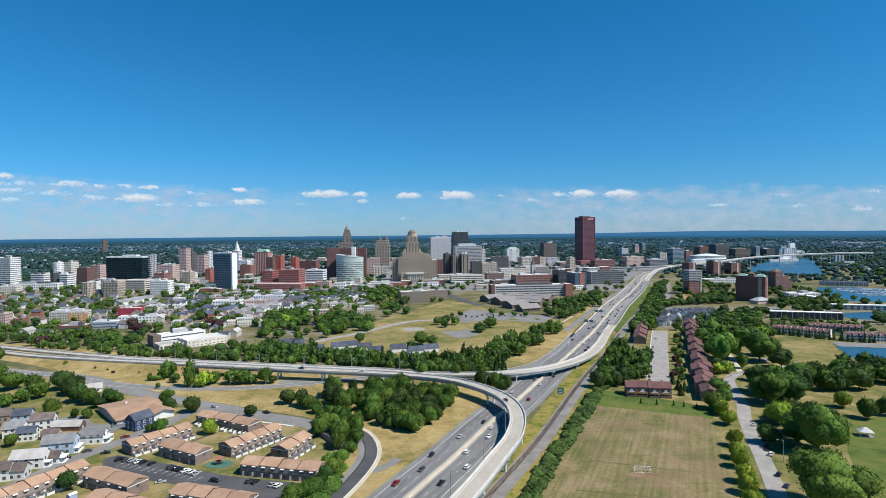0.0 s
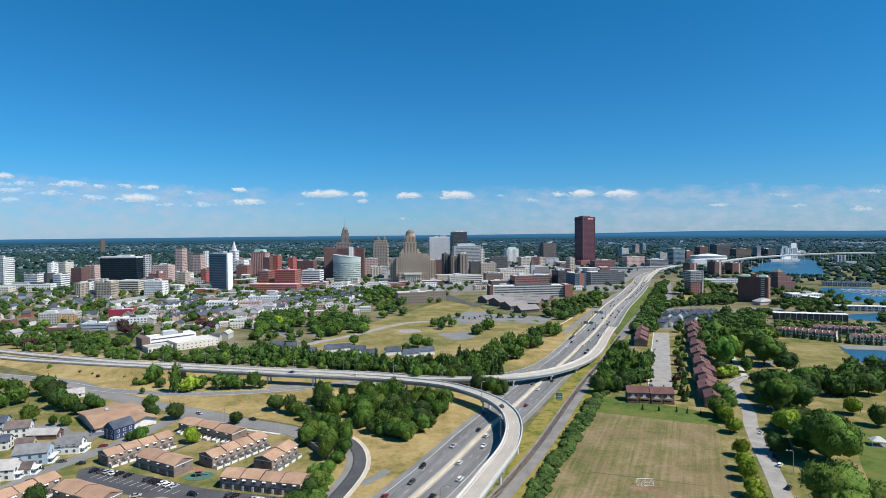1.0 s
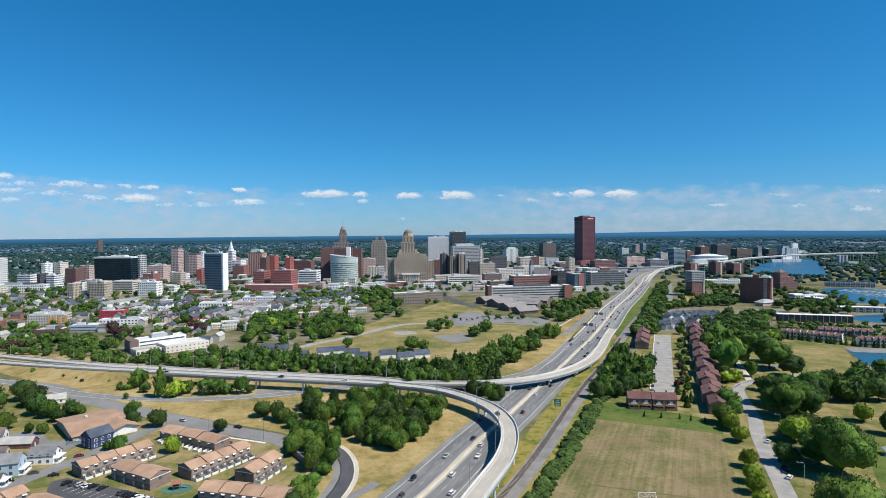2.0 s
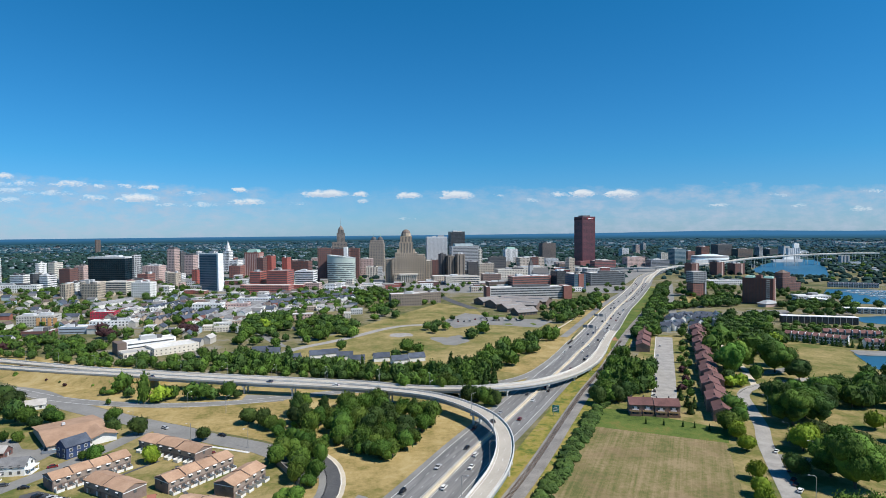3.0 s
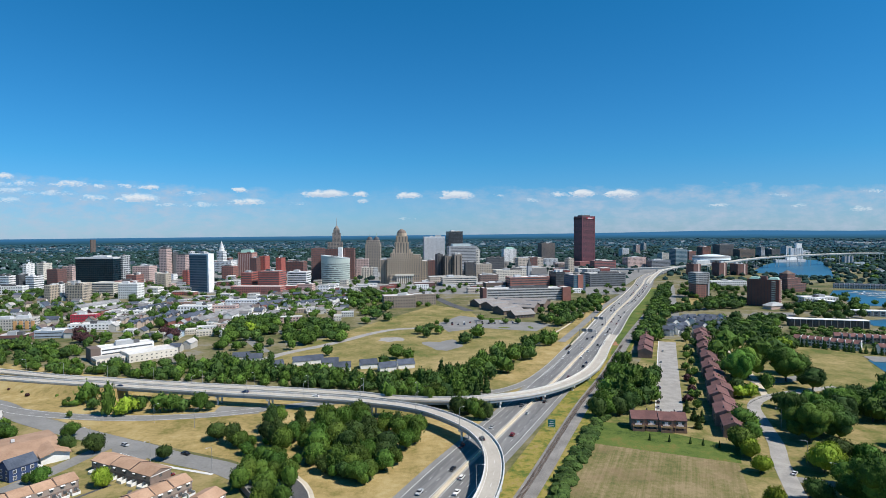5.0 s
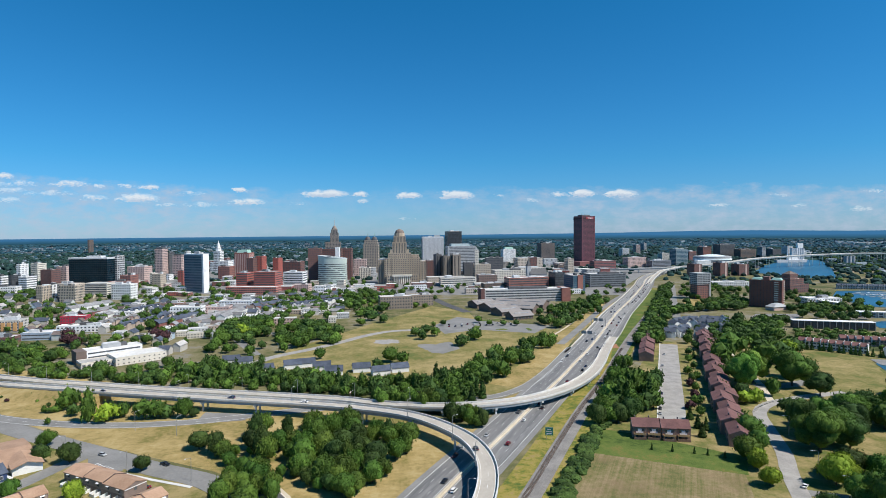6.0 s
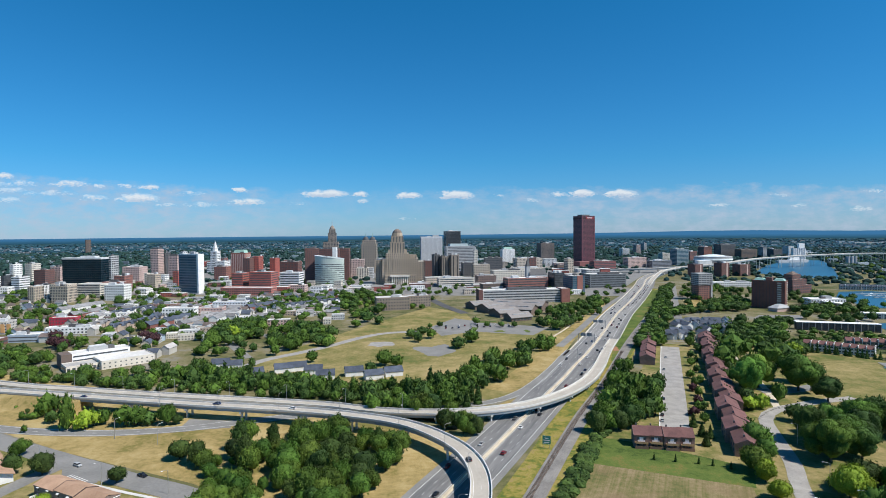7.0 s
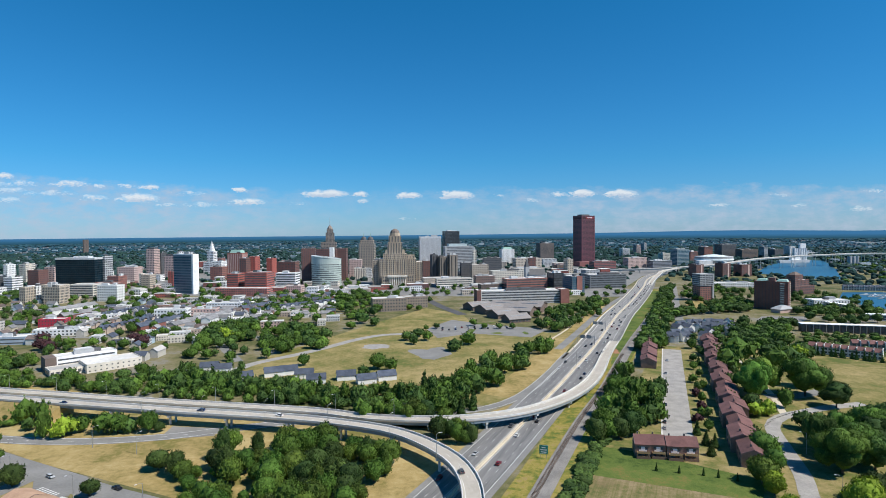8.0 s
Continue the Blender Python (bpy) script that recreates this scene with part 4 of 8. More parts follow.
def hedge(name, pts, n, width, h, mat, label, seed=3):
    """A belt of shrubs as one lumpy mass with leaf sprays."""
    rng = np.random.default_rng(seed)
    line = smooth_line(pts, 5)
    s = sides(line)
    V, Fc, base = [], [], 0
    sv, sf = ICO2
    for _ in range(n):
        i = int(rng.integers(len(line) - 1))
        p = line[i].lerp(line[i + 1], float(rng.random())) + s[i] * float(rng.uniform(-width, width))
        r = rng.uniform(0.6, 1.15) * h
        V.append(sv * (1 + rng.normal(0, 0.14, (len(sv), 1))) * np.array([r * 1.1, r * 1.1, r * 0.8]) + np.array([p.x, p.y, r * 0.35]))
        Fc += [tuple(int(k) + base for k in q) for q in sf]
        base += len(sv)
        for _k in range(26):
            d = rng.normal(0, 1, 3)
            d[2] = abs(d[2])
            d /= np.linalg.norm(d)
            q = np.array([p.x, p.y, r * 0.35]) + d * r * np.array([1.12, 1.12, 0.82])
            u = rng.normal(0, 1, 3)
            w = np.cross(d, u)
            u, w = u / np.linalg.norm(u), w / np.linalg.norm(w)
            c = 0.5 * rng.uniform(0.6, 1.4)
            V.append(np.array([q - u * c, q + w * c * 0.6, q + u * c, q - w * c * 0.6]))
            Fc.append((base, base + 1, base + 2, base + 3))
            base += 4
    me = bpy.data.meshes.new(name)
    me.from_pydata(np.concatenate(V).tolist(), [], Fc)
    me.materials.append(mat)
    return tagged(part(name, me, None), label, "shrubs", kind="stuff")


GD, GG = ["green", "dark", "dark"], ["green", "dark", "green", "dark", "tall"]
# clumps inside the interchange
wood([(-86.4, 397.4), (-72.8, 411.4), (-39.7, 410.4), (5.3, 386.8), (8.7, 366.7), (-5.7, 341.6), (-16.8, 322.4), (-32.2, 330.3), (-51, 345.8), (-74.7, 368.8)], 54, (8, 15), (4.2, 6.8), ["green", "green", "dark", "green", "green", "tall"], "trees inside the interchange", 4.8, 2)
wood([(-76.7, 314.7), (-77.2, 338.2), (-65.4, 348.3), (-49.4, 323.1), (-44.1, 297.5), (-52.5, 293.8)], 16, (8, 12), (3.6, 5.2), ["green"], "trees by the ramp", 4.5, 3)
for x, y, h, r, k in ((-220.9, 449, 15, 6.6, "green"), (-226, 444, 4, 4.8, "green"), (-208.4, 435.1, 8, 4.0, "dark"), (-191.4, 422.2, 20, 6.6, "tall"), (-181.2, 423.7, 12, 6.6, "light"), (-179.6, 429, 10.5, 5.2, "green"), (-175.9, 432, 9.5, 4.3, "green"), (-161.1, 428.6, 13, 7.4, "green"),
                      (-154.5, 430, 12, 7.0, "green"), (-148, 431, 8, 5.0, "dark"), (-137.1, 430, 12.5, 5.6, "green"), (-131.5, 431, 6, 3.6, "dark"), (-105.7, 378.8, 10, 5.8, "dark"), (-94, 372.3, 12, 4.3, "dark"), (-88.9, 368.6, 8.7, 4.8, "green"), (-81.8, 358.2, 6.6, 3.7, "green"), (-70.7, 345.5, 9.5, 4.1, "green"),
                      (-75.9, 372, 3.7, 2.6, "light"), (-60.7, 342.9, 9.5, 4.3, "green"), (-121.6, 351.7, 8, 3.8, "dark"), (-240.5, 478, 8, 4.4, "dark")):
    tree(x, y, h, r, k, "trees in dry grass")
for x, y in ((-349, 523), (-349, 535), (-314, 517), (-302, 510), (-290, 516), (-264, 477), (-254, 477), (-237, 454), (-242, 476), (-347, 511), (-296, 478), (-282, 472), (-230, 457), (-326, 510), (-310, 490), (-274, 466), (-330, 498), (-250, 462)):
    tree(x, y, tree_rng.uniform(2.2, 4.2), tree_rng.uniform(1.1, 1.9), tree_rng.choice(["green", "dark", "red"]), "young trees in dry grass")
for px in ((-309.8, 505.3), (-281.6, 495.8), (-212.8, 418.3), (-331.6, 493.2), (-268.6, 477), (-260.5, 470.9), (-231, 441.2), (-224.6, 444.4)):
    tree(*px, 5.0, 1.9, "green", "young trees in dry grass")
for px in ((-52.3, 342.7), (-45.4, 342.5), (-32.1, 329.3), (-17.4, 321.5), (-66.4, 353.7), (-76.5, 377.4), (-83.3, 369)):
    tree(*px, 6.5, 2.6, "green", "trees inside the interchange")
wood([(-518.5, 626.7), (-439.4, 604.2), (-351.7, 534.6), (-372.9, 511.9), (-452.6, 533.4)], 14, (9, 14), (3.8, 5.6), GD, "trees beside the slip road", 5, 9)
# long belt behind the ramps
wood([(-523, 617.1), (-406, 590.7), (-262.6, 538.9), (-186.4, 507.8), (-199.7, 560), (-291.2, 598.2), (-457.8, 666.6), (-589.4, 696)], 120, (6, 11), (4, 6.2), GG, "tree belt behind the viaduct", 5.4, 12)
wood([(-192.3, 524.2), (-114, 503.1), (-41.3, 479.6), (42.3, 448.6), (54.6, 476.5), (44.4, 525.3), (7.1, 499), (-42.9, 498.5), (-96.6, 518.4), (-168.1, 548.2)], 125, (7, 14), (4, 6.2), GG + ["cone"], "tree belt behind the viaduct", 5.2, 13)
wood([(-43.5, 451.2), (-2.7, 437.8), (34.7, 411.3), (43.4, 436.4), (6.6, 468.2), (-31.1, 469.4)], 26, (9, 13), (4, 5.6), ["green", "green", "dark"], "trees between the ramps", 4.6, 14)
wood([(43, 520.6), (59.5, 497.2), (122.6, 613.2), (140, 651.3), (135.8, 678.8), (87.1, 601.7), (59.2, 593.4)], 30, (9, 14), (4.4, 6.0), ["green", "green", "dark"], "trees beside the motorway", 5.2, 15)
wood([(139.2, 760.7), (158.1, 735), (231.2, 840.4), (285.4, 983.9), (273, 1029.9), (195.8, 910.4), (152.2, 845)], 70, (9, 13), (4.8, 6.8), GD, "trees beside the motorway", 5.4, 16)
wood([(-2.7, 444.7), (18.8, 427.3), (37.9, 402.5), (48.7, 408), (36.8, 436.6), (6.5, 458.7)], 22, (8, 12), (3.2, 4.2), ["green", "dark", "green"], "trees between the ramps", 3.2, 58)
wood([(-400, 568), (-284, 524), (-192, 502), (-109, 485), (-43, 470), (-5, 456), (2, 472), (-40, 484), (-105, 502), (-190, 520), (-284, 544), (-395, 588)], 90, (5, 9), (3, 4.8), GG, "tree belt behind the viaduct", 4.8, 59)
wood([(-60, 1120), (330, 1060), (420, 1290), (-60, 1300)], 70, (6, 9), (4, 6), GD, "town trees", 9, 60)
# meadow trees
for px, h, r in (((-87.9, 590.1), 10, 5), ((13.8, 697), 11, 6), ((1.1, 677), 12, 5), ((41.7, 644.5), 12, 8), ((55.8, 674.4), 13, 8), ((22.9, 766.8), 7, 4), ((11.2, 757.2), 7, 4), ((-23.4, 575.7), 13, 7), ((-11.8, 569.5), 11, 6), ((-32, 553.7), 9, 5), ((101.5, 634.7), 10, 6), ((66.7, 785.6), 9, 5), ((78.6, 763.9), 7, 4), ((110.5, 762.2), 8, 5), ((95.3, 763), 7, 4), ((-69, 809.6), 14, 10), ((-51.6, 791.9), 12, 8), ((-77.4, 772), 9, 7), ((3.4, 719.5), 9, 7), ((-7.2, 698), 10, 6)):
    tree(*px, h, r, tree_rng.choice(GD), "trees on the meadow")
wood([(-164.1, 727.7), (-143.8, 775.5), (-94.5, 724.3), (-83.1, 661.3), (-105.5, 636.6), (-137.7, 638)], 42, (9, 14), (5, 7.5), ["dark", "green"], "trees on the meadow", 6, 18)
wood([(-204.8, 648.1), (-152, 704.9), (-190.9, 778), (-246.4, 780.9)], 44, (9, 14), (5, 8), ["green", "dark", "dark", "green"], "town trees", 7, 19)
tree(-196, 700, 15, 8, "light", "town trees")
for px in ((-361.9, 662.4), (-349.8, 654.4), (-271.7, 677.5), (-285.8, 690.2), (-417, 585.2), (-691.7, 894.3), (-383, 694.7)):
    tree(*px, 12, 8, "red", "dark red trees by the school")
# right of the railway
hedge("shrub_belt", [(18, 200), (36, 240), (62, 298), (92, 362), (103, 390)], 300, 3.2, 2.4, M_leaf_dark, "dense green shrubs beside the railway")
hedge("shrub_belt", [(100, 378), (110, 400), (118, 415)], 40, 3.0, 2.0, M_leaf_dark, "dense dark shrubs beside the railway", 4)
wood([(102.4, 392.3), (114.2, 406.1), (154, 433.1), (180.2, 493.1), (209.4, 581.2), (204.9, 596.8), (172.4, 554), (135.1, 473.8)], 62, (10, 16), (5, 7.4), ["green", "dark", "green", "cone", "green"], "trees beside the townhouses", 5.8, 21)
wood([(195.4, 597.2), (229.8, 629.1), (316.4, 817.2), (462.9, 1177.9), (446.9, 1179.2), (313.5, 868)], 110, (9, 14), (5, 7.5), GD, "trees along the railway", 6, 22)
wood([(326.6, 834.9), (371.9, 864.5), (441.4, 873.8), (479.1, 930), (488.2, 996.2), (398.9, 876.4), (361.7, 892.7)], 60, (9, 13), (5.5, 7.5), GD, "trees round the blue-roofed houses", 8, 51)
wood([(291.6, 626.4), (335.7, 703.2), (387.4, 790.1), (398.9, 789.4), (350.6, 693.7), (285.2, 593.5)], 16, (7, 12), (4, 6.5), GD, "trees round the blue-roofed houses", 6, 52)
wood([(354.9, 702.2), (390.9, 679.1), (432.1, 735.4), (445.6, 781.3), (403.2, 767.4)], 40, (8, 12), (5, 7), GD, "waterside trees", 7, 53)
for px in ((192.2, 462.2), (202.2, 492.3), (179.1, 439.1)):
    tree(*px, 6, 3.2, "red", "small trees along the parking street")
for px in ((232.8, 565.6), (215.1, 526.5), (168.3, 404.6), (164.4, 390.6), (245.5, 595.1), (170.3, 419.7)):
    tree(*px, 7, 3.2, tree_rng.choice(["green", "dark", "cone"]), "small trees along the parking street")
for px in ((227.7, 543.9), (214.9, 509.8), (200.4, 479.8), (190, 449.4), (179.6, 425.8), (171.5, 401.6), (209, 505.4), (186.4, 449.5), (244.5, 582.8)):
    tree(*px, 6.5, 2.7, tree_rng.choice(["green", "dark", "dark", "cone"]), "small trees along the parking street")
for px in ((130.5, 373.3), (140, 370.6), (150.1, 367.9), (155.7, 365.4), (162.5, 361.7)):
    tree(*px, 3.4, 1.0, "cone", "small conifers on the lawn")
for px, k in (((173.7, 353.4), "light"), ((166.9, 330.6), "light"), ((153.8, 297.4), "light"), ((146.8, 281.1), "light"), ((142, 270.3), "light"), ((136, 253.8), "light"), ((131.1, 242.8), "light"), ((125.5, 227.9), "light")):
    tree(*px, 9, 4.4, k, "row of trees beside the field")
tree(185.9, 374.4, 10, 5.5, "green", "trees behind the townhouses")
wood([(187.6, 404.1), (191.6, 389.9), (238.6, 491.1), (270.6, 594.1), (276.2, 627.1)], 14, (6, 10), (3, 4.6), GD, "trees behind the townhouses", 4.4, 23)
# park on the lake side
for x, y, h, r, k in ((236.5, 482.9, 27, 13, "green"), (252, 500, 25, 11, "green"), (274.4, 489.6, 27, 15, "green"), (290, 512, 22, 10, "dark"), (275.9, 582.3, 24, 14, "green"), (258, 560, 18, 9, "green"), (296, 560, 20, 11, "green"), (246.7, 465.8, 13, 4.6, "green"),
                      (219, 450, 9, 5.5, "light"), (228, 452, 10, 5, "light"), (278.3, 465, 17, 10, "dark"), (220.9, 394.6, 21, 10, "dark"), (236, 404, 18, 9, "green"), (214.5, 369.2, 22, 12, "green"), (232, 372, 17, 9, "dark"), (313.6, 488.5, 13, 9, "dark"), (304.8, 464.3, 15, 9, "dark"),
                      (263.2, 413.4, 17, 10, "green"), (280, 428, 15, 8, "dark"), (172.5, 359.4, 12, 7.5, "green"), (356.6, 656.9, 15, 9, "green"), (334.1, 594, 13, 8, "light"), (348, 612, 13, 8, "green"), (309.2, 561.9, 18, 11, "dark"), (322, 590, 16, 9, "green"),
                      (302.2, 512, 12, 8, "dark"), (234.5, 427.1, 11, 6, "dark"), (271, 554, 11, 6, "green"), (155.8, 227.5, 25, 16, "green"), (191.6, 287.6, 26, 13.5, "green"), (195.8, 330.1, 14, 7, "light"), (206, 340, 11, 6, "light"), (173.9, 301.2, 11, 5.5, "dark"),
                      (189.3, 300, 14, 8.5, "green"), (255.9, 360.7, 10.5, 5.6, "light"), (255.1, 338.7, 13, 5.8, "green"), (271.8, 345.7, 12, 5.6, "green"), (295.8, 401.2, 16, 9, "dark"), (277.2, 398.9, 15, 7, "dark"), (229.7, 382, 20, 12, "green"), (250, 396, 17, 10, "dark"),
                      (188.3, 387.5, 13, 8, "green"), (171.1, 348.1, 9, 5, "light"), (176.3, 240, 13, 7, "green"), (195.1, 313.4, 13, 7.5, "green"), (312, 430, 14, 8, "dark"), (328, 414, 13, 7, "green"), (342, 440, 14, 8, "dark"), (330, 465, 13, 7, "dark"), (350, 468, 13, 7, "green"), (312, 600, 14, 8, "dark"), (330, 640, 13, 7, "green"), (318, 668, 12, 7, "dark"), (300, 640, 12, 6, "green")):
    tree(x, y, h, r, k, "park trees")
wood([(286, 440), (300, 452), (355, 478), (366, 462), (330, 425), (296, 418)], 12, (10, 15), (5, 7.5), ["green", "dark"], "park trees", 8, 25)
wood([(296, 640), (340, 690), (400, 760), (362, 660), (330, 608)], 22, (8, 12), (5, 7), GD, "waterside trees", 7, 24)
wood([(246, 402), (300, 394), (350, 420), (362, 452), (300, 448), (262, 432)], 20, (11, 16), (5.5, 7.8), ["green", "dark", "green"], "park trees", 8.5, 66)
wood([(196, 352), (214, 352), (236, 330), (224, 296), (206, 300)], 7, (8, 13), (4.5, 6.5), ["green", "dark"], "park trees", 7, 67)
OPEN_EDGE = smooth_line([(366, 622), (384, 606), (408, 584), (432, 572)], 4)
OPEN.clear()
wood([(372, 640), (420, 606), (466, 590), (508, 690), (420, 722)], 70, (4, 6.5), (3, 4.6), GD, "waterside trees", 6, 65)
for p in OPEN_EDGE:
    tree(p.x + tree_rng.uniform(-2, 2), p.y - 8, tree_rng.uniform(6, 8.5), 2.6, "cone", "dark conifers along the lakeside row")
OPEN.append([(356, 588), (415, 566), (474, 548), (524, 700), (506, 742), (420, 752), (362, 650)])
OPEN.append([(-330, 575), (-304, 622), (-258, 630), (-222, 596), (-220, 540), (-262, 546)])
OPEN.append([(560, 1240), (712, 1230), (705, 1150), (555, 1160)])
OPEN.append([(570, 960), (626, 960), (620, 905), (566, 905)])
OPEN.append([(540, 815), (635, 790), (625, 770), (535, 795)])
OPEN.append([(408, 776), (412, 808), (441, 845), (506, 840), (470, 792)])
# housing
for px, h, r, k in (((-169.8, 251.6), 9, 4.2, "dark"), ((-134.7, 322.2), 9, 4, "light"), ((-164.6, 325.6), 8, 4, "green"), ((-162.5, 361.6), 11, 5.5, "dark"), ((-177.2, 362), 10, 4.5, "dark"), ((-189.8, 384.1), 9, 4.4, "green"), ((-56.6, 245.9), 8, 5, "green"), ((-59.4, 242.2), 8, 5, "green"), ((-53, 266.2), 8, 5, "green"), ((-55.8, 260.1), 7, 4.5, "dark"), ((-64.5, 238.2), 8, 5, "green"), ((-51.4, 279.3), 7, 4, "green"), ((-49.5, 293.8), 6, 3.5, "green"),
                    ((-250.3, 358.1), 11, 5.5, "green"), ((-231.7, 352.2), 6, 2.6, "green"), ((-285.1, 395.9), 13, 7, "green"), ((-282.7, 417.2), 15, 8, "dark"), ((-267.3, 405.1), 14, 7.5, "dark"), ((-322.2, 418.3), 14, 8, "green"), ((-250.7, 385.7), 14, 7, "dark"), ((-229.3, 372.7), 8, 4.5, "dark"), ((-227.5, 382.6), 10, 5, "dark"), ((-239.6, 380.3), 11, 6, "green"), ((-305, 417.9), 12, 6, "green"), ((-354.4, 443.2), 14, 8, "green"), ((-222.9, 381.2), 9, 4.5, "green"), ((-223.8, 352), 6, 3, "green"), ((-236.2, 305.4), 7, 3.5, "green"), ((-290.3, 386.7), 10, 5, "green"), ((-294.3, 376.8), 9, 5, "green"), ((-240.7, 401.6), 6, 3, "green"), ((-171.2, 325.8), 5, 2.4, "green")):
    tree(*px, h, r, k, "trees of the housing")
hedge("shrub_belt", [(-58, 285), (-50, 262), (-55, 240), (-66, 215)], 60, 3.0, 3.0, M_leaf, "green shrubs beside the ramp", 6)

# mid-town trees
wood([(-506.3, 643.2), (-345.4, 588.3), (-198.7, 541.6), (-93.7, 502.4), (-151.6, 775.9), (-292, 871), (-443.4, 913.9), (-703, 894.9)], 190, (7, 12), (4, 6.4), GG, "town trees", 7, 31)
wood([(-703, 894.9), (-443.4, 913.9), (-159.8, 863.2), (4.6, 922.4), (17.2, 1131), (-216.5, 1172.2), (-613.9, 1267.3), (-987, 1258.3)], 340, (7, 12), (4.5, 7), ["dark", "green", "dark"], "town trees", 8, 32)
wood([(313.6, 704.2), (436.2, 745.1), (484.1, 695.9), (578.1, 737.7), (527.2, 672.6), (409.5, 588.3), (346.2, 590.9)], 70, (8, 13), (5, 8), GD, "waterside trees", 7, 33)
wood([(346.2, 833.7), (511.5, 1012.8), (589.1, 885.6), (639.8, 816.6), (686.5, 1048.2), (717.8, 1293.7), (502.3, 1240.3)], 200, (7, 11), (4, 6), GD, "waterside trees", 7, 34)

wood([(-215.5, 812), (-96.8, 805.5), (-72.5, 851.8), (-14.4, 962.4), (-49, 1092.9), (-239.8, 1066.6)], 80, (8, 13), (5.5, 8), ["dark", "green", "dark", "green"], "town trees", 9, 56)
wood([(-80.8, 950.8), (5, 977.5), (10.4, 1029.8), (-86.4, 1018.3)], 24, (8, 13), (5.5, 8), ["dark", "dark", "green"], "town trees", 8, 57)


def join_trees():
    """The farther trees, crown and trunk, joined by leaf colour."""
    tb = Build().tube([(0, 0, -0.02), (0.01, 0, 0.3), (0.0, 0.02, 0.6)], 0.055, 5, 0.02)
    tv, tf = np.array(tb.v), tb.f
    crowns = {}
    for key, meshes in [(k, m) for k, m in MID.items()] + [(k + "_low", m) for k, m in LOW.items()]:
        crowns[key] = [(np.array([v.co[:] for v in m.vertices]), [tuple(p.vertices) for p in m.polygons], m.materials[0]) for m in meshes]
    out, trunks, tfaces = {}, [], []
    for x, y, h, r, kind, a in FAR_TREES:
        rot = np.array([[math.cos(a), -math.sin(a), 0], [math.sin(a), math.cos(a), 0], [0, 0, 1]])
        cv, cf, mat = tree_rng.choice(crowns[kind if math.hypot(x, y) < 700 else kind + "_low"])
        V, Fc, n = out.setdefault(mat.name, [[], [], [0, mat]])
        V.append((cv * np.array([r, r, h])) @ rot.T + np.array([x, y, 0]))
        Fc += [tuple(i + n[0] for i in q) for q in cf]
        n[0] += len(cv)
        base = len(trunks) * len(tv)
        trunks.append((tv * np.array([r, r, h])) @ rot.T + np.array([x, y, 0]))
        tfaces += [tuple(i + base for i in q) for q in tf]
    for key, (V, Fc, n) in out.items():
        me = bpy.data.meshes.new("town_trees")
        me.from_pydata(np.concatenate(V).tolist(), [], Fc)
        me.materials.append(n[1])
        tagged(part("town_trees", me, None), "leafy trees between the houses and along the roads", "trees", kind="stuff")
    me = bpy.data.meshes.new("tree_trunks")
    me.from_pydata(np.concatenate(trunks).tolist(), [], tfaces)
    me.materials.append(M_bark)
    tagged(part("tree_trunks", me, None), "brown trunks of the farther trees", "trees", kind="stuff")




# ---- distant woods ----
def far_wood(name, n, r0, r1, a0, a1, size, label, seed, keep=None, mat=None, flat=0.75):
    """Many simple crowns as one mesh, between two distances and two bearings."""
    rng = np.random.default_rng(seed)
    mat = mat or M_hazy_leaf
    sv, sf = ICO1
    V, Fc, base = [], [], 0
    made = 0
    while made < n:
        r, a = math.sqrt(rng.uniform(r0 * r0, r1 * r1)), radians(rng.uniform(a0, a1))
        x, y = r * math.sin(a), r * math.cos(a)
        if keep and not keep(x, y):
            n -= 1
            continue
        s = size * rng.uniform(0.6, 1.3)
        v = sv * (1 + rng.normal(0, 0.16, (len(sv), 1))) * np.array([s, s, s * flat])
        V.append(v + np.array([x, y, land_height(x, y) + s * flat * 0.6]))
        Fc += [tuple(int(k) + base for k in q) for q in sf]
        base += len(sv)
        made += 1
    me = bpy.data.meshes.new(name)
    me.from_pydata(np.concatenate(V).tolist(), [], Fc)
    me.materials.append(mat)
    return tagged(part(name, me, None), label, "woods", kind="stuff")


dry_land = lambda x, y: not inside(HARBOUR, x, y) and not inside(MARINA, x, y) and not (abs(x - 0.43 * y + 110) < 45) and not (x > 380 and y < 640)
wood([(812.5, 1213.1), (1514.8, 2315.3), (2279.8, 3285.1), (2603.1, 3199.2), (928.2, 1139.2), (863.8, 1208.6)], 150, (8, 13), (7, 11), GD, "waterside trees", 12, 35)
wood([(469.4, 845.5), (568.5, 924.1), (645.3, 985.1), (608.1, 850.2), (529, 760.7), (470.1, 763.8)], 60, (8, 12), (5, 7), GD, "waterside trees", 7, 36)
wood([(244.3, 595.2), (303.9, 625.9), (378.1, 748.1), (378.5, 813.6), (286, 705.6)], 26, (7, 11), (4, 6), GD, "waterside trees", 8, 37)
wood([(-1013.8, 1260.5), (-458.2, 1191.2), (66.2, 1198.1), (258.3, 1012.4), (321.3, 1107.5), (258.8, 1261.6), (-271.6, 1472.9), (-1262.5, 1570.7)], 170, (7, 11), (4, 6.5), GD, "town trees", 9, 41)
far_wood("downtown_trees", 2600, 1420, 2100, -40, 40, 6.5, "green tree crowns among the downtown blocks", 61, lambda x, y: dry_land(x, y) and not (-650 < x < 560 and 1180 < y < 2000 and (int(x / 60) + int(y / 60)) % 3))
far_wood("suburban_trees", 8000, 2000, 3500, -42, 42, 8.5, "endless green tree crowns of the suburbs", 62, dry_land)
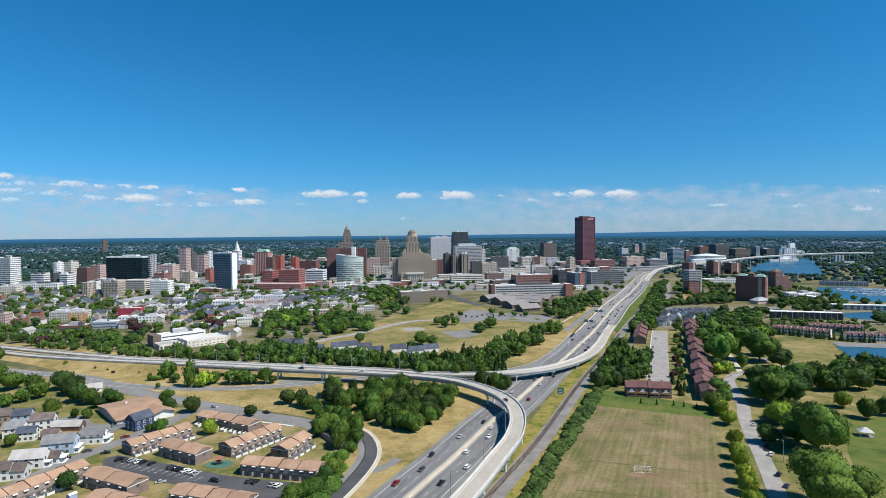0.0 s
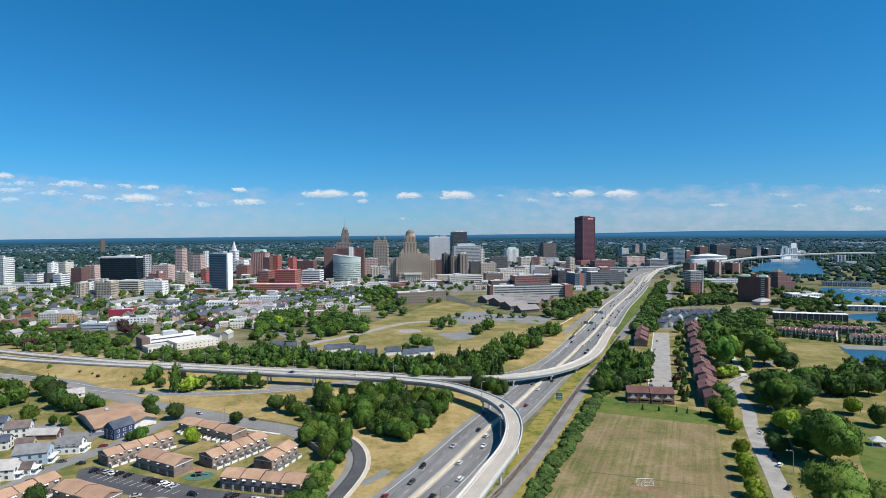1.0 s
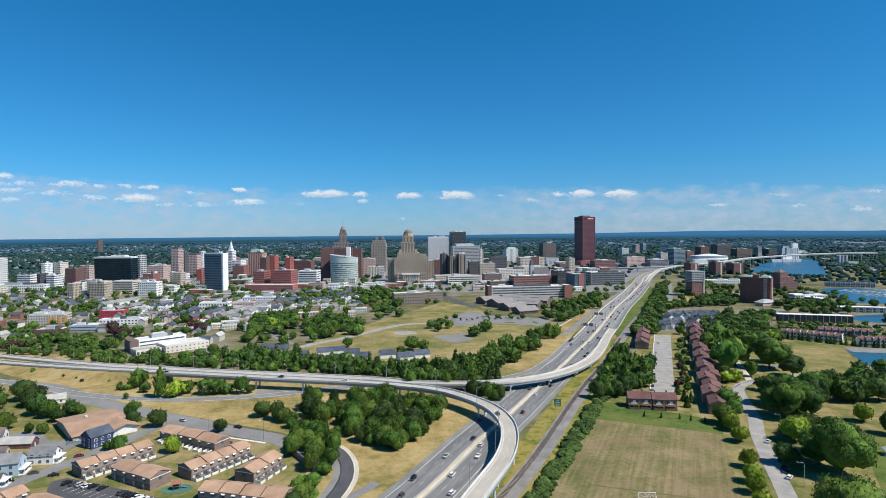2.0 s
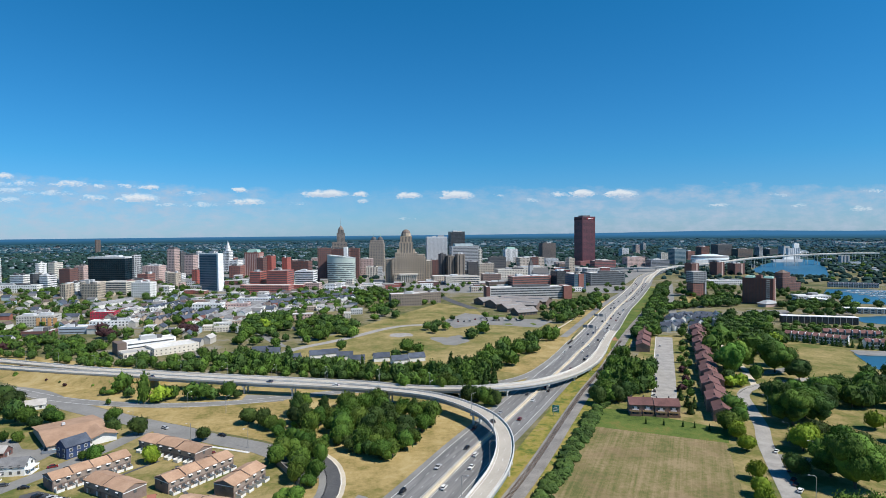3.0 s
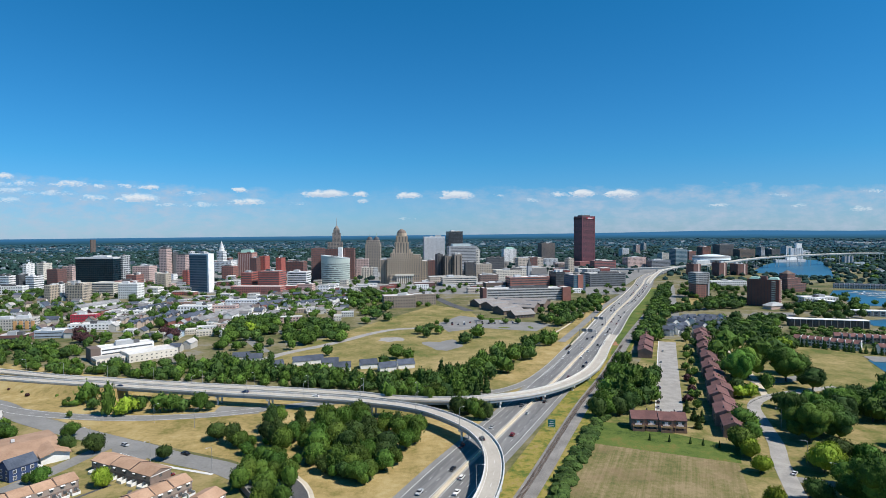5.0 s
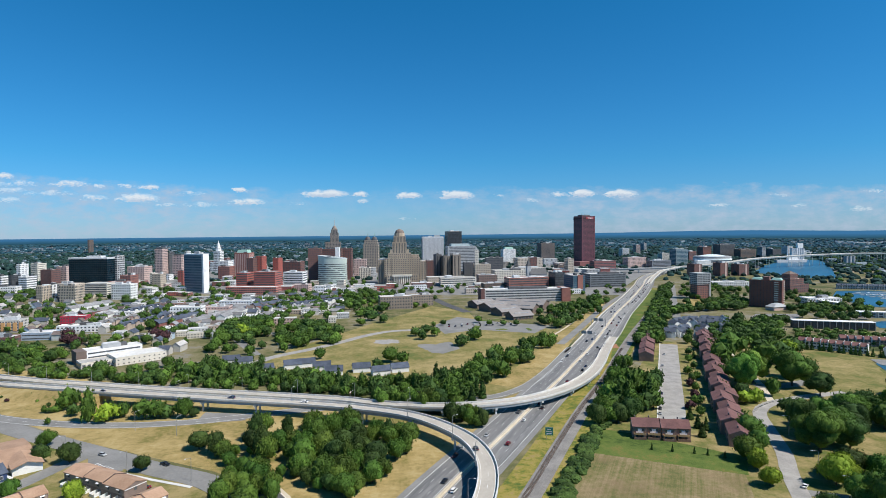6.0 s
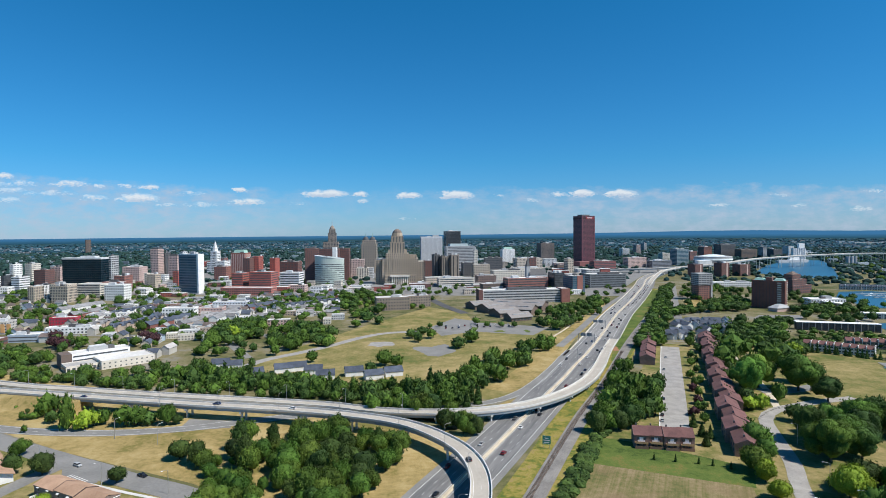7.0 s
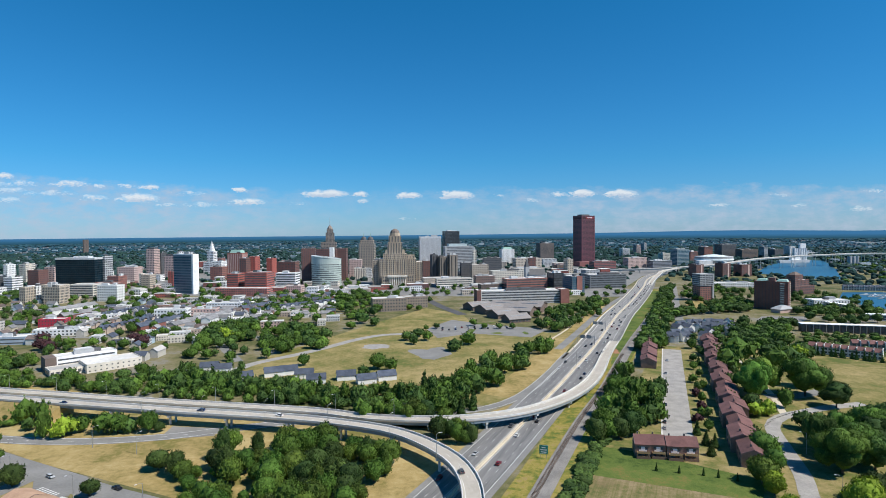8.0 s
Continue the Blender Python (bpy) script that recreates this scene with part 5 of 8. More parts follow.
far_wood("distant_woods", 7400, 3000, 4700, -42, 42, 15, "far dark woods up to the horizon", 63, None, M_hazy_woods, 0.25)
join_trees()


# ---- downtown buildings ----
BRICK, REDBRICK, DKBRICK = paint((0.28, 0.12, 0.098)), paint((0.36, 0.10, 0.08)), paint((0.165, 0.08, 0.07))
BEIGE, TAN, SAND = paint((0.56, 0.48, 0.40)), paint((0.40, 0.30, 0.21)), paint((0.48, 0.41, 0.33))
WHITE, CREAM, GREY = paint((0.80, 0.80, 0.79)), paint((0.67, 0.62, 0.54)), paint((0.38, 0.39, 0.40))
DARKGREY, PINK, BLACK = paint((0.10, 0.10, 0.105)), paint((0.55, 0.40, 0.36)), paint((0.022, 0.024, 0.028), rough=0.4)
PALEGREY, COPPER, BROWN = paint((0.58, 0.59, 0.60)), paint((0.30, 0.48, 0.42)), paint((0.155, 0.115, 0.095))
MAROON = paint((0.150, 0.060, 0.074), rough=0.6)
roof_rng = random.Random(11)


def storey_panes(w, d, bays, h, style, fill, mat, proud=0.12):
    """The window panes of one storey on all four sides, one mesh shared by all storeys."""
    b = Build()
    for i, (length, depth) in enumerate(((w, d), (d, w), (w, d), (d, w))):
        n = max(1, round(bays * length / max(w, d)))
        a = 90 * i
        c, s = math.cos(radians(a)), math.sin(radians(a))
        for k in range(1 if style == "band" else n):
            if style == "band":
                x, pw = 0, length * fill
            else:
                x, pw = (k + 0.5) / n * length - length / 2, length / n * fill
            y = -depth / 2
            b.box(c * x - s * y, s * x + c * y, 0, pw, 2 * proud, h, a)
    return b.mesh("glazed_storey", mat)


def block(parent, x, y, w, d, z0, z1, wall, storeys, bays, style="grid", glass=None, fill=0.62, tall=0.55, name="body", roof=True, turn=0.0):
    """One mass of a building: walls, parapet, roof and a row of windows for each storey."""
    glass = glass or M_glass
    at = pose(x, y, z0, 0, 0, turn)
    body = part(name, Build().box(0, 0, 0, w, d, z1 - z0), wall, parent, at=at)
    if name == "low_body":
        part("roof", Build().box(0, 0, z1 - z0, w + 0.3, d + 0.3, 0.5), M_flat_roof, body)
    elif roof:
        b = Build()
        for i, (length, depth) in enumerate(((w, d), (d, w), (w, d), (d, w))):
            c, s = math.cos(radians(90 * i)), math.sin(radians(90 * i))
            yy = -depth / 2 + 0.2
            b.box(-s * yy, c * yy, z1 - z0, length, 0.4, 0.9, 90 * i)
        part("parapet", b, wall, body)
        part("roof", Build().box(0, 0, z1 - z0, w - 0.8, d - 0.8, 0.3), M_flat_roof, body)
    if storeys:
        pitch = (z1 - z0) / storeys
        if style == "vert":
            me = storey_panes(w, d, bays, (z1 - z0) * 0.94, "grid", fill, glass)
            tagged(part("window_strip", me, None, body, at=pose(0, 0, (z1 - z0) * 0.02)), kind="stuff")
        else:
            me = storey_panes(w, d, bays, pitch * tall, style, fill, glass)
            if name in ("low_body", "body"):
                b = Build()
                n, vs, fs = len(me.vertices), [v.co[:] for v in me.vertices], [tuple(p.vertices) for p in me.polygons]
                for k in range(storeys):
                    b.add([(q[0], q[1], q[2] + pitch * (k + 0.5 - tall / 2) + 0.1) for q in vs], fs)
                tagged(part("glazing", b, glass, body), kind="stuff")
                storeys = 0
            for k in range(storeys):
                tagged(part("glazed_storey", me, None, body, at=pose(0, 0, pitch * (k + 0.5 - tall / 2) + 0.1)), kind="stuff")
    return body


def roof_plant(parent, w, d, z, n=2, mat=None):
    """Plant rooms and vents on a flat roof."""
    for _ in range(n):
        pw, pd, ph = roof_rng.uniform(0.12, 0.35) * w, roof_rng.uniform(0.2, 0.4) * d, roof_rng.uniform(2.2, 4.5)
        b = Build().box(0, 0, 0, pw, pd, ph)
        b.box(0, 0, ph, pw * 0.9, pd * 0.9, 0.3)
        part("roof_plant", b, mat or roof_rng.choice([GREY, PALEGREY, DARKGREY]), parent, at=pose(roof_rng.uniform(-0.28, 0.28) * w, roof_rng.uniform(-0.25, 0.25) * d, z + 0.1))


def office(name, x, y, w, d, h, turn, wall, storeys, bays, label, style="grid", glass=None, fill=0.46, tall=0.46, plant=2, group="downtown buildings"):
    h = max(h, 3.6)
    if storeys and style != "vert":
        storeys, bays = max(storeys, round(h / 4.4)), max(bays, round(w / 4.2))
    ob = thing(name, x, y, turn, label, "building", group)
    block(ob, 0, 0, w, d, 0, h, wall, storeys, bays, style, glass, fill, tall, name="low_body" if name in ("downtown_block", "low_block") else "body")
    if plant:
        roof_plant(ob, w, d, h, plant)
    return ob


# western blocks
office("office_building", -972.6, 1263, 45.7, 26, 64.4, -12, WHITE, 8, 9, "white office block with dark window bands and fins", fill=0.8)
office("office_building", -852.7, 1202, 30.6, 24, 31.8, -8, WHITE, 3, 12, "low white office with long window grid", fill=0.8)
office("glass_link", -819.5, 1197, 6, 22, 34.2, -8, BLACK, 3, 4, "dark glass entrance block between white wings", "band", M_glass, 0.92, 0.8)
office("office_building", -797.8, 1202, 18.4, 24, 31.3, -8, WHITE, 3, 9, "low white office with long window grid", fill=0.8)
office("office_building", -910.9, 1341, 9.7, 22, 48.3, -8, WHITE, 7, 6, "plain white midrise office block")
office("apartment_building", -940.4, 1433, 18.1, 26, 44.9, -8, CREAM, 6, 8, "cream midrise apartment block with flat roof")
office("brick_warehouse", -822.3, 1303, 25.3, 26, 38.2, -6, DKBRICK, 6, 10, "dark brick warehouse with flat roof")
office("brick_warehouse", -816, 1343, 23, 26, 42.2, -6, PINK, 6, 8, "pale pink stucco warehouse")
glassbox = office("glass_office", -672.8, 1208, 78.8, 26, 64.6, -4, BLACK, 9, 20, "long black glass office building with a pale roof edge", "grid", M_blackglass, 0.93, 0.86)
part("roof_edge", Build().box(0, 0, 0, 80, 27, 3.2).box(8, 0, 3.2, 30, 14, 3), PALEGREY, glassbox, at=pose(0, 0, 64.9))
part("podium", Build().box(0, 0, 0, 100, 40, 14), WHITE, glassbox, "white podium", at=pose(0, 4, 0))
office("frame_office", -629.2, 1226, 6, 22, 69.4, -6, PALEGREY, 9, 4, "pale concrete frame office with large windows", fill=0.75, tall=0.7)
office("school_building", -652.4, 1040, 10.9, 20, 26.8, -6, SAND, 3, 6, "sandstone school wing with tall windows", fill=0.45, tall=0.7)
office("school_building", -652.3, 1059, 18.8, 18, 27.1, -6, WHITE, 2, 6, "white columned school front", fill=0.4, tall=0.8)
office("school_building", -606.9, 1043, 29.2, 22, 27.3, -6, SAND, 3, 10, "sandstone school building with rows of windows", fill=0.5, tall=0.65)
office("parking_garage", -601.2, 1117, 47.1, 34, 24.5, -6, CREAM, 3, 1, "pale open parking garage", "band", M_glass, 0.94, 0.45, 0)
office("apartment_building", -591.7, 1192, 22.3, 24, 32.8, -6, BRICK, 4, 7, "brick walk-up apartment building")
office("apartment_building", -532.1, 1070, 35.6, 20, 26.4, -6, WHITE, 3, 9, "white-roofed low stucco building")
office("brick_warehouse", -662.9, 1365, 39.9, 30, 39.8, -6, PINK, 5, 10, "pinkish brick commercial block")
for a in ((-716.5, 1572, 21.6, 24, 72.9, -8), (-659.8, 1552, 25.2, 24, 56.2, -8)):
    t_ = office("apartment_tower", *a, PINK, 12, 6, "pink-grey concrete apartment tower with grid of windows", fill=0.55, tall=0.5)
    part("crown_block", Build().box(0, 0, 0, a[2] * 0.8, a[3] * 0.7, 5), DARKGREY, t_, at=pose(0, 0, a[4]))
office("apartment_tower", -710.8, 1612, 6, 24, 62.1, -8, DARKGREY, 12, 3, "dark slim concrete tower with window bands", "band", M_glass, 0.9)
office("apartment_tower", -659.3, 1600, 6, 20, 65.2, -8, PALEGREY, 12, 2, "grey slim concrete tower")
office("brick_tower", -588.7, 1275, 6, 10, 31.3, -6, CREAM, 5, 2, "pale stone church tower", plant=0)
office("school_building", -567.2, 1260, 18.6, 20, 30, -6, SAND, 3, 6, "sandstone school hall with windows")
office("apartment_building", -535.8, 1300, 12.2, 20, 33.4, -6, REDBRICK, 4, 4, "red brick walk-up building")
sx, sy, sw, sd, sh, st = -452.3, 1176, 50, 14, 74.8, -24
slab = thing("slab_tower", sx, sy, st, "slab tower with blue glass face and blank white end wall", "building", "downtown buildings")
part("body", Build().box(0, 0, 0, sw, sd, sh), WHITE, slab)
part("curtain_wall", Build().box(-1.5, -sd / 2 - 0.15, 1, sw - 4, 0.5, sh - 3), paint((0.10, 0.17, 0.22), rough=0.4), slab, "blue-grey curtain wall")
for k in range(14):
    part("window_band", Build().box(0, 0, 0, sw - 4.5, 0.4, 2.6), M_blueglass, slab, "blue tinted glass band", at=pose(-1.5, -sd / 2 - 0.5, 3 + k * (sh - 6) / 14))
roof_plant(slab, sw, sd, sh, 2)


def electric_tower(x, y):
    ob = thing("terraced_tower", x, y, -10, "white terraced landmark tower with a lantern top", "building", "downtown buildings")
    block(ob, 0, 0, 34, 34, 0, 30, WHITE, 6, 9)
    block(ob, 0, 0, 20, 20, 30, 62, WHITE, 7, 5, name="shaft")
    for z0, z1, r0, r1 in ((62, 70, 8, 7), (70, 78, 6, 5), (78, 84, 4, 3), (84, 92, 2.2, 0.4)):
        part("tier", Build().tube([(0, 0, z0), (0, 0, z1)], r0, 8, r1), WHITE, ob)
        part("cornice", Build().tube([(0, 0, z1 - 0.8), (0, 0, z1)], r1 + 0.8, 8), CREAM, ob)
    return ob


electric_tower(-628, 1728)
office("office_building", -579.3, 1655, 28, 30, 36.6, -8, WHITE, 8, 8, "white office block beside the terraced tower")
t_ = office("brick_tower", -492.8, 1555, 39.2, 30, 62.6, -8, BRICK, 12, 8, "red brick tower with pale vertical bays", "vert", PINK, 0.4)
part("crown_block", Build().box(0, 0, 0, 30, 22, 8, taper=0.8), COPPER, t_, "green glazed penthouse", at=pose(0, 0, 62.6))
office("brick_tower", -458.6, 1513, 17.9, 26, 50.3, -8, DKBRICK, 9, 5, "dark brick midrise office block")
office("brick_tower", -441.7, 1533, 15.5, 26, 53.8, -8, REDBRICK, 9, 3, "red brick midrise with blank side walls", fill=0.25)
office("brick_tower", -411.7, 1573, 15.3, 26, 47.2, -8, REDBRICK, 9, 2, "red brick midrise with blank side walls", fill=0.2)
office("brick_warehouse", -392.9, 1655, 55, 30, 33.6, -8, DKBRICK, 5, 10, "dark brick commercial block with flat roof")
office("brick_warehouse", -516.2, 1493, 30.6, 26, 30.9, -8, BRICK, 4, 7, "brick commercial block with flat roof")
office("office_building", -363.5, 1192, 22.2, 34, 36.1, -6, REDBRICK, 6, 10, "red brick office with long dark window bands", "band", M_glass, 0.92, 0.4)
office("office_building", -316.5, 1183, 42.8, 36, 38.8, -6, REDBRICK, 6, 14, "red brick office with long dark window bands", "band", M_glass, 0.92, 0.4)
office("parking_garage", -325, 1123, 95.3, 26, 14.8, -6, paint((0.52, 0.19, 0.155)), 4, 22, "salmon-red brick garage with square openings", fill=0.72, tall=0.5, plant=0)
office("office_building", -279.3, 1243, 40.5, 26, 32.9, -6, WHITE, 5, 10, "white office with dark green bands", "band", M_glass, 0.94, 0.45)
office("brick_warehouse", -252.9, 1190, 32.3, 20, 12.5, -6, PINK, 2, 8, "low pink brick row")
office("brick_tower", -260.8, 1343, 29.5, 26, 77.7, 10, DKBRICK, 17, 7, "dark red brick apartment tower", fill=0.5)
office("brick_tower", -240.3, 1432, 47, 24, 73.5, 0, DKBRICK, 16, 10, "dark red brick tower behind the glass courthouse")
office("white_shaft", -218.7, 1386, 9.1, 12, 78.7, 0, WHITE, 0, 1, "white stair shaft of the brick tower", plant=0)
office("brick_tower", -208.9, 1452, 25.3, 24, 74.1, 0, DKBRICK, 16, 6, "dark red brick tower with pale base")


def courthouse(x, y, w, d, h):
    """An elliptical glass drum with a slanted top and dark ribbon windows."""
    ob = thing("glass_courthouse", x, y, 0, "curved pale green glass courthouse with slanted roof", "building", "downtown buildings")
    n = 40
    ring = [(w / 2 * math.cos(2 * math.pi * k / n), d / 2 * math.sin(2 * math.pi * k / n)) for k in range(n)]
    top = [h - 7.5 * (px / w + 0.5) for px, _ in ring]
    b = Build()
    b.add([(px, py, 0) for px, py in ring] + [(px, py, tz) for (px, py), tz in zip(ring, top)], [tuple(range(n, 2 * n))] + [(k, (k + 1) % n, n + (k + 1) % n, n + k) for k in range(n)])
    part("drum", b, M_paleglass, ob)
    for s in range(10):
        z = 5 + s * 4.4
        bb = Build()
        for k in range(n):
            if z + 1.6 > min(top[k], top[(k + 1) % n]) or (k * 7 + s * 3) % 11 == 0:
                continue
            (x0, y0), (x1, y1) = ring[k], ring[(k + 1) % n]
            q = 1.006
            bb.add([(x0 * q, y0 * q, z), (x1 * q, y1 * q, z), (x1 * q, y1 * q, z + 1.4), (x0 * q, y0 * q, z + 1.4)], [(0, 1, 2, 3)])
        tagged(part("ribbon_window", bb, M_glass, ob, "dark ribbon window"), kind="stuff")
    rim = [Vector((px, py, tz)) for (px, py), tz in zip(ring, top)]
    part("roof_rim", ribbon(Build(), rim + rim[:1], -0.6, 0.6, -0.4, 0.7), PALEGREY, ob)
    roof_plant(ob, w * 0.6, d * 0.6, h - 6, 2)
    return ob


courthouse(-217, 1315, 63, 42, 64)


def spire_tower(x, y):
    ob = thing("spire_tower", x, y, 6, "stepped tan stone tower with a tall spire", "building", "downtown buildings")
    stone = paint((0.27, 0.225, 0.19))
    block(ob, 0, 0, 44, 32, 0, 84, stone, 20, 10)
    block(ob, 4, 0, 24, 20, 84, 112, stone, 8, 6, name="upper_shaft")
    block(ob, 4, 0, 18, 16, 112, 122, stone, 3, 4, name="crown_shaft")
    for z0, z1, r0, r1 in ((122, 127, 8.5, 7.6), (127, 131, 7.0, 5.0), (131, 134, 4.4, 2.0)):
        part("crown_tier", Build().tube([(4, 0, z0), (4, 0, z1)], r0, 8, r1), stone, ob)
    part("spire", Build().tube([(4, 0, 133), (4, 0, 146), (4, 0, 160)], 1.1, 6, 0.15), GREY, ob)
    return ob


spire_tower(-306, 1785)


def liberty_tower(x, y):
    ob = thing("twin_domed_tower", x, y, 0, "grey stone tower with two dark domed turrets", "building", "downtown buildings")
    block(ob, 0, 0, 42, 36, 0, 80, paint((0.36, 0.30, 0.24)), 18, 9, fill=0.5)
    block(ob, 0, 0, 36, 30, 80, 90, paint((0.36, 0.30, 0.24)), 2, 8, fill=0.5, name="attic")
    for s in (-9.5, 9.5):
        dome = Build().tube([(s, 0, 90), (s, 0, 94)], 8.4, 12, 7.8)
        for z0, z1, r0, r1 in ((94, 97, 7.8, 6.6), (97, 99.5, 6.6, 4.6), (99.5, 101.2, 4.6, 1.6)):
            dome.tube([(s, 0, z0), (s, 0, z1)], r0, 12, r1)
        part("turret", dome, DARKGREY, ob, "dark copper dome")
        part("statue_post", Build().tube([(s, 0, 101), (s, 0, 110)], 1.0, 6, 0.4), COPPER, ob)
    return ob


liberty_tower(-180, 1690)


def city_hall(x, y):
    """Stepped art-deco massing with a ribbed shaft and a domed crown."""
    stone = material("ochre_sandstone", (0.36, 0.285, 0.21), (0.49, 0.40, 0.305), scale=0.03, fine=0.4)
    ob = thing("city_hall", x, y, 4, "stepped ochre sandstone art-deco city hall with domed tower", "building", "downtown buildings")
    # masses: x, y, w, d, z0, z1, storeys, bays
    for mx, my, w, d, z0, z1, st, by in ((3, -16, 66, 28, 0, 20, 3, 14), (3, 0, 78, 46, 0, 55, 13, 20), (-42, 4, 18, 40, 0, 52, 12, 6), (46, 4, 18, 40, 0, 48, 12, 6), (-3, 0, 50, 38, 55, 66, 3, 12), (30, 4, 18, 28, 55, 62, 2, 5)):
        body = block(ob, mx, my, w, d, z0, z1, stone, st, by, "grid", M_glass, 0.42, 0.55, name="wing")
        n = by // 2
        pilaster = Build().box(0, 0, 0, 0.9, 0.7, z1 - z0 + 0.8).mesh("pilaster", stone)
        for k in range(n + 1):
            part("pilaster", pilaster, None, body, at=pose((k / n - 0.5) * (w - 1), -d / 2 - 0.35, 0))
    block(ob, -3, 0, 31, 27, 66, 90, stone, 6, 9, "vert", M_glass, 0.4, name="shaft")
    block(ob, -3, 0, 26, 23, 90, 104, stone, 3, 8, "vert", M_glass, 0.4, name="upper_shaft")
    for z0, z1, r0, r1 in ((104, 111, 12.0, 11.6), (111, 115, 10.6, 9.6), (115, 118, 9.0, 6.8), (118, 120, 5.6, 2.6)):
        part("crown_tier", Build().tube([(-3, 0, z0), (-3, 0, z1)], r0, 10, r1), stone if z0 < 110 else paint((0.20, 0.16, 0.135)), ob)
    for k in range(8):
        part("column", Build().tube([(-14 + k * 4.6, -31.5, 0), (-14 + k * 4.6, -31.5, 17)], 1.1, 8), CREAM, ob, "pale stone column")
    part("portico", Build().box(2, -31.5, 17, 42, 4.5, 4), CREAM, ob)
    for s in (-1, 1):
        part("corner_turret", Build().box(-3 + s * 18, -10, 66, 6, 6, 9, taper=0.7), stone, ob)
    return ob


city_hall(-70, 1342)
office("brick_warehouse", -20.1, 1243, 44.1, 26, 8.7, 4, DKBRICK, 3, 10, "long low red brick hall")
office("office_building", -128.6, 1195, 57.5, 30, 6.8, 4, CREAM, 3, 14, "low pale stone office before city hall", "band", M_glass, 0.92, 0.4)
office("office_building", -189, 1535, 31.6, 30, 44.2, 4, PINK, 9, 6, "grey-pink midrise office block")
office("office_building", -168.2, 1472, 27.9, 24, 26.5, 4, CREAM, 5, 5, "pale columned stone hall", fill=0.45, tall=0.8)
office("office_tower", -9.3, 1846, 65.6, 32, 97.5, 8, PALEGREY, 24, 26, "pale grey office tower with fine vertical ribs", "vert", GREY, 0.45)
office("office_tower", 56.3, 1917, 47.5, 34, 113.3, 14, BLACK, 24, 14, "black slab office tower with dark glass", "grid", M_glass, 0.6, 0.6)
office("office_tower", 75.1, 1760, 83.5, 40, 69.9, 10, GREY, 12, 14, "wide grey concrete office tower", "band", M_glass, 0.9, 0.35)
office("office_tower", 71.9, 1767, 54.2, 30, 76.6, 10, paint((0.42, 0.50, 0.52)), 0, 1, "pale glazed penthouse above the grey tower", plant=0)
office("apartment_tower", 9.7, 1451, 14.5, 22, 58, 16, DARKGREY, 14, 3, "dark concrete tower with blank fins", "vert", BLACK, 0.3)
office("apartment_tower", 30.3, 1436, 18.5, 22, 54.2, 16, paint((0.20, 0.17, 0.14)), 14, 3, "dark brown concrete tower", "vert", BLACK, 0.3)
office("apartment_tower", 52.4, 1432, 19, 24, 58.4, 16, paint((0.235, 0.20, 0.165)), 14, 3, "brown-grey concrete tower with blank fins", "vert", BLACK, 0.25)
office("brick_tower", -9.6, 1510, 20.9, 20, 40.8, 10, DKBRICK, 8, 4, "dark red brick midrise block")
office("office_building", 52.5, 1270, 73.5, 30, 17.3, 8, CREAM, 4, 1, "long cream office with ribbon windows", "band", M_glass, 0.96, 0.42)
office("brick_warehouse", 117.2, 1305, 39.1, 30, 19.2, 8, paint((0.22, 0.15, 0.13)), 4, 10, "brown brick warehouse with flat roof")
office("church_tower", 111.2, 1564.5, 9.2, 9, 64.9, 8, CREAM, 8, 2, "slim pale stone clock tower", plant=0)
part("spire", Build().box(0, 0, 0, 8, 8, 14, taper=0.05), GREY, bpy.data.objects["church_tower"], at=pose(0, 0, 60))
office("office_building", 87.7, 1512, 27.2, 24, 35.5, 8, DARKGREY, 8, 5, "dark grey midrise office")
office("office_building", 117.6, 1462, 39, 24, 33.6, 8, SAND, 7, 8, "sandstone stepped office building", fill=0.45)
office("office_building", 162.3, 1632, 47.1, 24, 41.6, 8, DARKGREY, 8, 8, "dark glass midrise office", "band", M_glass, 0.92)
w_ = office("office_tower", 246.2, 2027, 43.7, 34, 51.7, 10, WHITE, 15, 9, "white stone tower with a green copper roof")
part("copper_roof", Build().box(0, 0, 0, 34, 24, 7, taper=0.75), COPPER, w_, "green copper roof", at=pose(0, 0, 51.7))
office("office_building", 269.2, 1717, 75.2, 34, 35.5, 10, BEIGE, 7, 14, "beige stone office building")
office("office_building", 180, 1437, 77.9, 34, 20.6, 10, CREAM, 4, 14, "cream low commercial row")
office("office_building", 246.9, 1575, 75.9, 30, 17.1, 10, CREAM, 4, 12, "pale stone commercial row")
office("office_tower", 392.2, 2117, 52.1, 34, 68.7, 16, paint((0.14, 0.12, 0.115)), 18, 8, "dark brown office tower with stepped top", fill=0.55)
office("office_building", 279.2, 1710, 21.4, 20, 37.1, 10, DKBRICK, 6, 4, "dark brick midrise office block")
ch = thing("stone_church", 237.4, 1370.8, 15, "grey stone gothic church with steep dark roof", "church", "downtown buildings")
part("nave", Build().gable_walls(40, 18, 16, 12), GREY, ch)
part("roof", Build().gable(0, 0, 16, 40, 18, 12, 0.6, 0.4), DARKGREY, ch)
part("tower", Build().box(-22, 0, 0, 9, 9, 34), GREY, ch)
part("spire", Build().box(-22, 0, 34, 9, 9, 18, taper=0.03), DARKGREY, ch)
office("office_tower", 353.7, 1571, 15.7, 22, 39.7, 16, SAND, 9, 4, "beige stone tower beside the high-rise")
office("office_building", 337.8, 1611, 22, 22, 21.9, 16, BROWN, 5, 5, "brown midrise office block")


